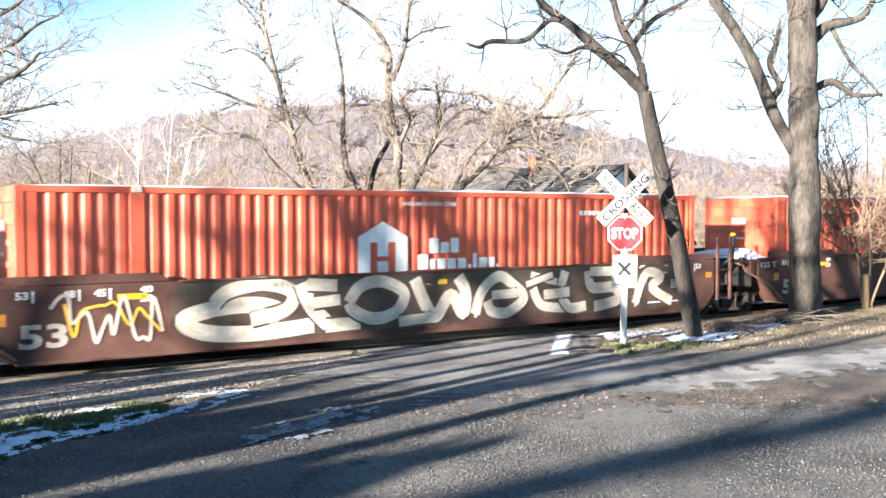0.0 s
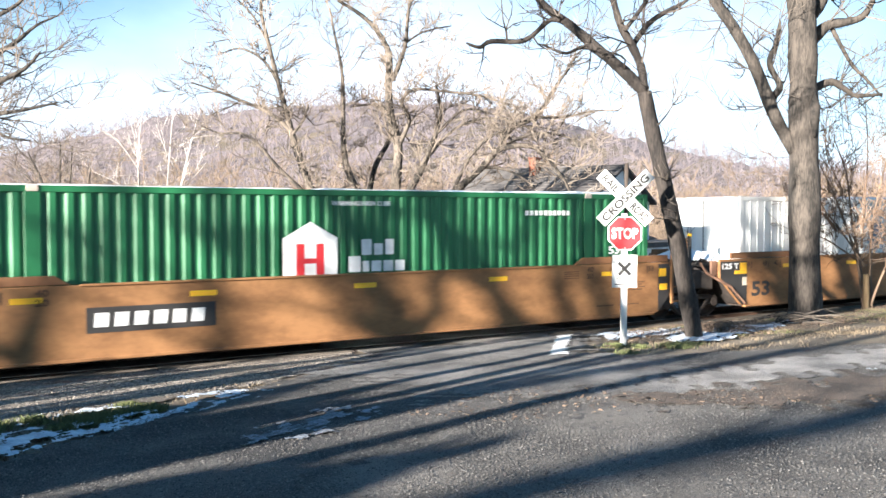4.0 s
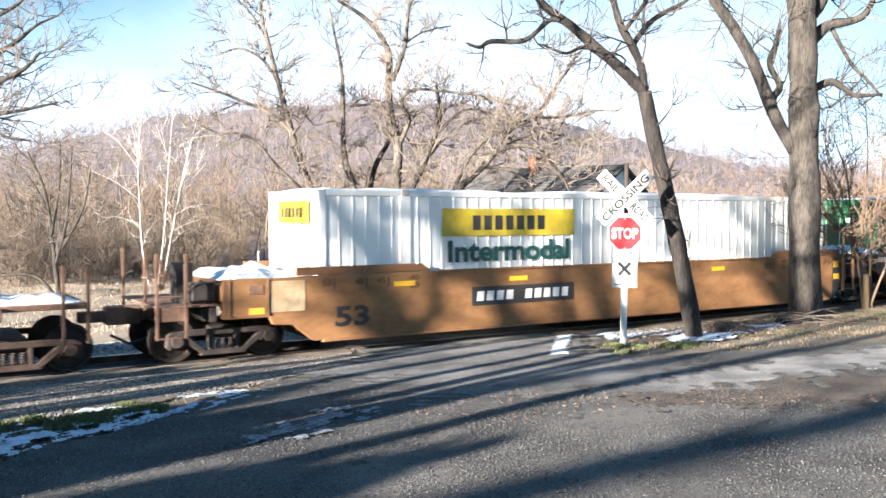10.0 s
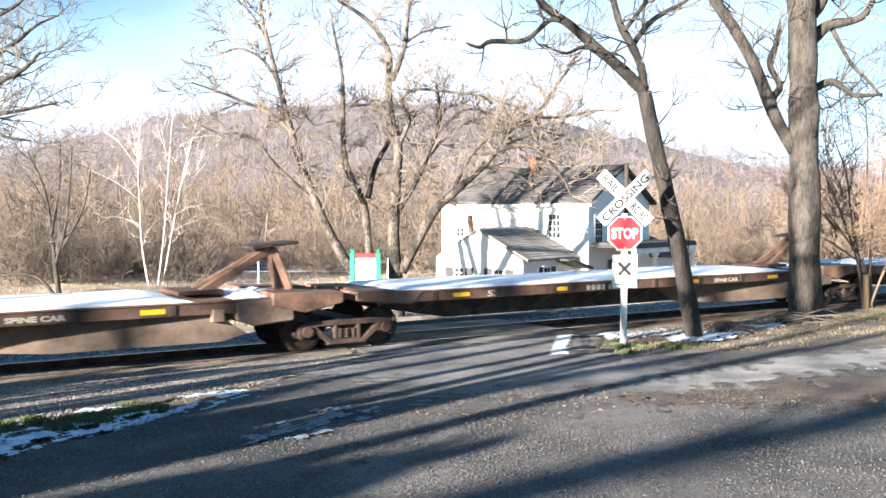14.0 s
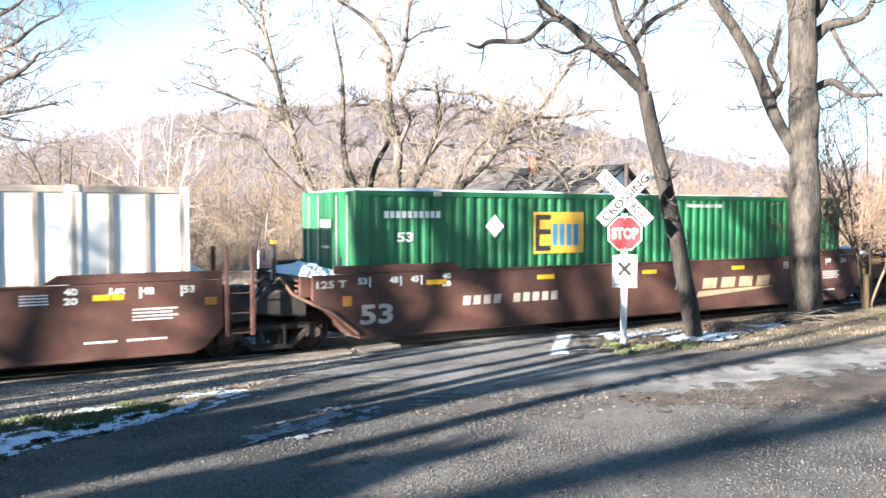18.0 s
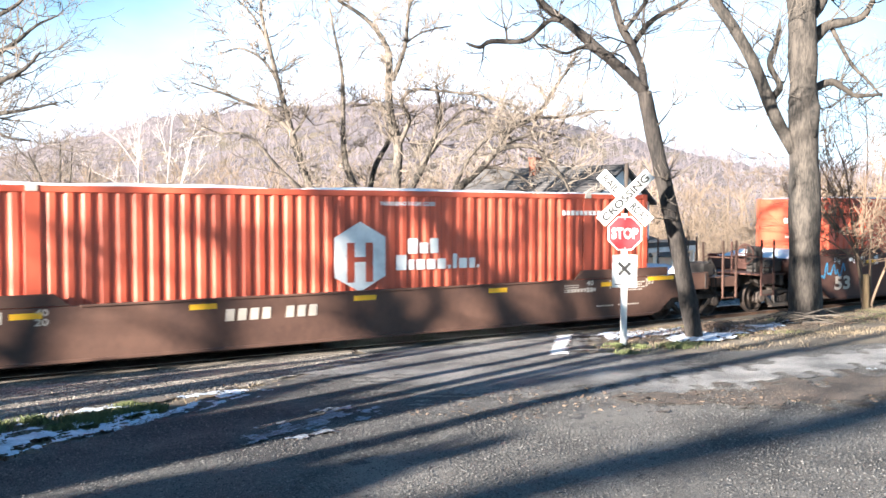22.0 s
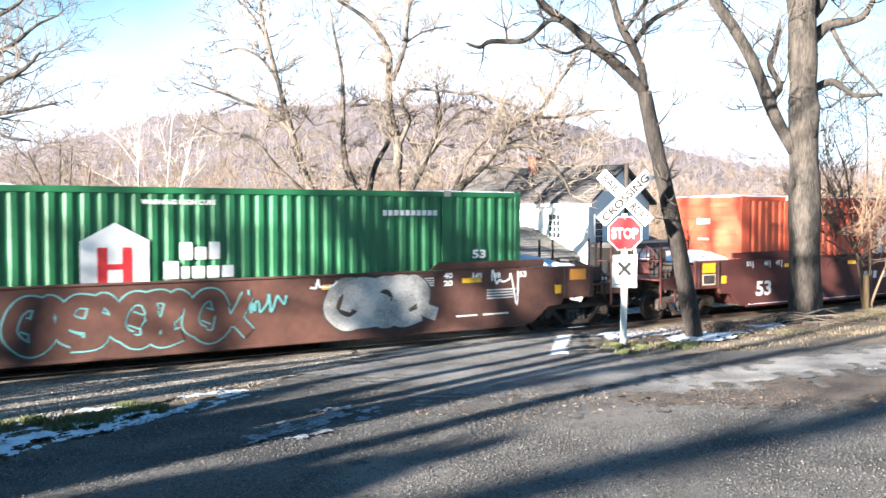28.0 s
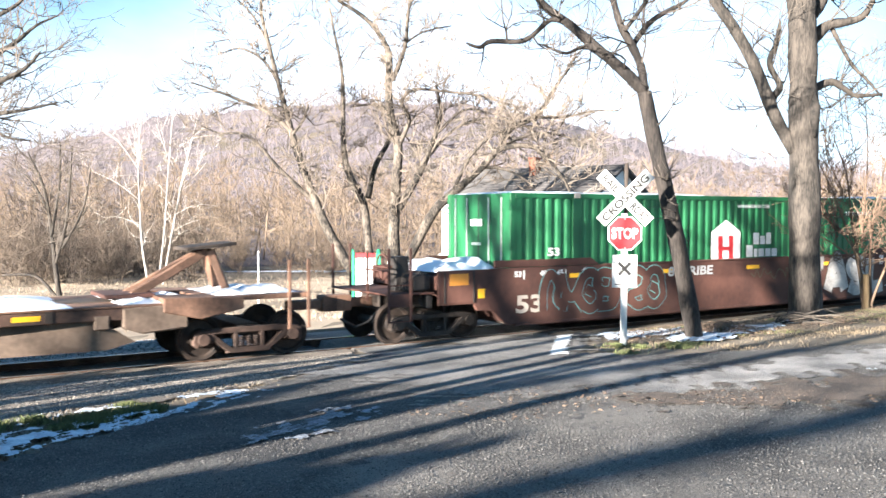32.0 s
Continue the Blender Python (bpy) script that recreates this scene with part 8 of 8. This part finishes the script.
FLOW = [[(0.12, 0.62), (0.20, 0.78), (0.33, 0.80)], [(0.09, 0.36), (0.20, 0.48), (0.36, 0.52), (0.46, 0.76), (0.62, 0.92)], [(0.13, 0.14), (0.17, 0.40), (0.24, 0.34), (0.25, 0.16), (0.31, 0.10)],
        [(0.29, 0.62), (0.38, 0.34), (0.46, 0.24), (0.51, 0.36), (0.42, 0.56), (0.34, 0.60)], [(0.34, 0.84), (0.45, 0.64), (0.55, 0.52), (0.62, 0.32), (0.69, 0.10)], [(0.50, 0.90), (0.60, 0.97), (0.70, 0.90), (0.78, 0.98)],
        [(0.53, 0.58), (0.60, 0.74), (0.72, 0.80)], [(0.58, 0.18), (0.65, 0.48), (0.72, 0.62), (0.81, 0.70), (0.83, 0.92)], [(0.68, 0.58), (0.76, 0.46), (0.83, 0.34), (0.90, 0.18)], [(0.74, 0.30), (0.80, 0.14), (0.90, 0.10), (0.98, 0.34)],
        [(0.08, 0.06), (0.20, 0.12), (0.36, 0.06)], [(0.38, 0.14), (0.50, 0.18), (0.60, 0.10)], [(0.22, 0.64), (0.28, 0.72), (0.42, 0.90), (0.55, 0.84)], [(0.47, 0.12), (0.53, 0.44), (0.57, 0.26)], [(0.62, 0.80), (0.66, 0.66), (0.74, 0.72)],
        [(0.30, 0.24), (0.36, 0.14), (0.44, 0.10)], [(0.66, 0.16), (0.72, 0.36), (0.77, 0.22)], [(0.85, 0.62), (0.87, 0.84), (0.93, 0.88), (0.97, 0.70), (0.94, 0.52), (0.88, 0.50), (0.85, 0.62)]]
for i, pts in enumerate(FLOW):
    dark, pale_line = Geo(), Geo()
    pts = [(-7.65 + 6.6 * a, 0.30 + 1.06 * b) for a, b in pts]
    stroke(dark, [(a + 0.05, b - 0.05) for a, b in pts], 0.13, SY - 0.005 - 0.0004 * i)
    stroke(pale_line, pts, 0.050, SY - 0.0125 - 0.0003 * i)
    part("mural_shade", dark, M["soot"], car)
    part("mural_line", pale_line, M["silver"], car, "pale flowing spray-painted line")
rim = Geo()
stroke(rim, [(-7.80, 0.25), (-7.34, 0.34), (-7.13, 0.75), (-6.98, 1.16), (-6.5, 1.41), (-5.6, 1.40)], 0.055, SY - 0.019)
stroke(rim, [(-2.7, 1.40), (-1.9, 1.42), (-1.35, 1.38), (-1.0, 1.12)], 0.06, SY - 0.019)
part("mural_rim", rim, M["teal"], car, "teal spray-painted rim")
scribble(car, -1.08, 1.14, 0.9, 0.22, "teal", 41, 14, 0.035)
scribble(car, -8.2, 1.0, 0.95, 0.26, "teal", 13, 12, 0.035)
wordmark(car, -1.05, 0.64, 2.45, 0.26, 4, "tan_panel")
bar_g = write_on("LD LMT 118,300 PER UNIT", 1.82, 0.76, 1.5, 0.08, SY - 0.004)
part("stencil", bar_g, M["white"], car)
car = unit(-287.13, "maroon", "joint", "coupler", MAR, big="pale")
red_box(-287.13, -1.21)
wordmark(car, -3.9, 0.70, 2.4, 0.26, 4, "tan_panel")
part("letter", write_on("B", -0.89, 0.66, 0.2, 0.21, SY - 0.004), M["white"], car)
plate_number(car, 2.34, 0.66, 2.4, 0.19, 10, "pale")
scribble(car, -8.8, 0.78, 1.2, 0.42, "blue", 15, 15, 0.055)
scribble(car, -5.4, 0.66, 0.9, 0.3, "blue", 16, 12, 0.045)
scribble(car, -4.5, 0.60, 0.7, 0.3, "blue", 18, 9, 0.045)
scribble(car, 7.7, 1.0, 0.75, 0.38, "teal", 17, 9, 0.04)

# dark brown single well car
car = unit(-310.72, "brown", "coupler", "coupler", "dark brown single well car carrying an orange-red container", ink="pale", top=1.08, high=1.30, drop=0.32)
red_box(-310.72, 0.0, True)
plate_number(car, -2.9, 0.66, 1.9, 0.22, 8, "pale")
bars_g = bars(5.3, 0.8, 0.9, 0.08, 9, SY - 0.004)
part("stencil", bars_g, M["pale"], car)

# bright maroon three-unit car
for i, (c, fr, re, ltr) in enumerate(((-334.37, "coupler", "joint", "B"), (-353.83, "joint", "joint", "C"), (-373.11, "joint", "coupler", "A"))):
    car = unit(c, "maroon_new", fr, re, "clean dark red well car unit carrying one container", big="white", tons="white" if i < 2 else None)
    red_box(c)
    wordmark(car, 2.0 if i < 2 else 3.2, 0.69, 2.7, 0.27, 4, "white")
    plate_number(car, -4.10 if i < 2 else -3.0, 0.69, 2.45, 0.22, 10, "white")
    g = write_on(ltr, -0.94, 0.69, 0.19, 0.22, SY - 0.004)
    write_on("WELL LD LMT 118,300", -0.36, 0.82, 1.18, 0.08, SY - 0.004, g)
    part("stencil", g, M["white"], car)

# weathered maroon three-unit car with several murals
car = unit(-396.81, "maroon", "coupler", "joint", "weathered maroon well car unit with teal and white spray paint", big="pale", tons="pale")
green_box(-396.81, -0.78)
sprayed(car, ("fork", "hump", "twist"), -5.7, -2.9, 0.35, 1.15, 0.10, "umber", "maroon", 0.01, "faded dark spray paint")
sprayed(car, ("bulb", "hump", "twist", "hump", "bulb", "hook", "hump", "bulb", "fork"), -2.4, 1.45, 0.28, 1.28, 0.22, "maroon", "teal", 0.030, "rounded form outlined in teal spray paint", 1.9)
sprayed(car, ("bulb", "twist", "bulb", "hook", "hump"), 3.4, 5.5, 0.30, 1.38, 0.28, "chalk", "soot", 0.035, "silver spray-painted form", 2.4)
scribble(car, 1.5, 0.75, 0.8, 0.5, "teal", 23, 14, 0.045)
scribble(car, 2.8, 1.12, 0.6, 0.24, "white", 29, 10, 0.04)
scribble(car, 7.1, 0.5, 0.75, 0.9, "white", 24, 8, 0.04)
car = unit(-416.33, "maroon", "joint", "joint", "weathered maroon well car unit with a white block mural", big="pale")
emp_box(-416.33, 2.1, 4.25)
part("mural_ground", Geo().add([(a, SY - 0.003, b) for a, b in ((-6.25, 0.24), (-0.7, 0.24), (0.6, 0.26), (0.9, 0.8), (0.7, 1.40), (-4.3, 1.40), (-5.4, 1.34), (-6.1, 0.8))], [tuple(range(8))]), M["soot"], car, "dark ground of the mural")
sprayed(car, "ALSOE", -6.05, -0.65, 0.22, 1.44, 0.42, "chalk", "black", 0.045, "fat silver spray-painted letter")
sprayed(car, "S", -0.55, 0.65, 0.38, 1.36, 0.28, "white", "black", 0.07, "white spray-painted form with black rim")
scribble(car, 0.95, 0.95, 1.8, 0.42, "pale", 27, 20, 0.03)
scribble(car, -8.1, 1.0, 1.5, 0.42, "chalk", 28, 14, 0.035)
scribble(car, -6.9, 0.72, 0.9, 0.5, "chalk", 34, 14, 0.035)
car = unit(-435.92, "maroon", "joint", "coupler", "weathered maroon well car unit with white block letters", big="pale")
green_box(-435.92, -0.87)
sprayed(car, "FASL", 2.25, 6.2, 0.20, 1.44, 0.40, "chalk", "umber", 0.04, "white spray-painted block letter")
sprayed(car, ("hump", "fork", "bulb", "twist", "hump", "hook", "bulb"), -7.2, -3.5, 0.28, 1.36, 0.22, "maroon", "teal", 0.020, "form outlined in pale teal spray paint", 1.7)
part("tag", write_on("8LTRIBE", -3.28, 1.06, 1.65, 0.24, SY - 0.011, None, 0.1), M["silver"], car, "white spray-painted tag")
scribble(car, -0.1, 0.85, 1.8, 0.3, "khaki", 33, 16, 0.04)
for i in range(2):
    spine_car(-458.6 - i * 17.12, i == 0, False, 60 + i)


def motions():
    """Everything on rails runs with the train; the wheel pairs turn while they pass the crossing."""
    times = [i * 1.0 for i in range(33)]
    for ob, c in movers:
        walk(ob, [(t, pose(c + gone(t), 0, 0)) for t in times])
    for w, x, y, where in wheelsets:
        rows = [(0.0, pose(x, y, RAIL + WR))]
        turned = None
        for k in range(1, 32 * FPS):
            t = k / FPS
            u = where + gone(t)
            if -6 < u < 46:
                turn = math.degrees(gone(t) / WR)
                turned = (turn if turned is None else turned)
                rows.append((t, pose(x, y, RAIL + WR, 0, turn - turned, 0)))
        rows.append((32.0, rows[-1][1]))
        walk(w, rows)


motions()
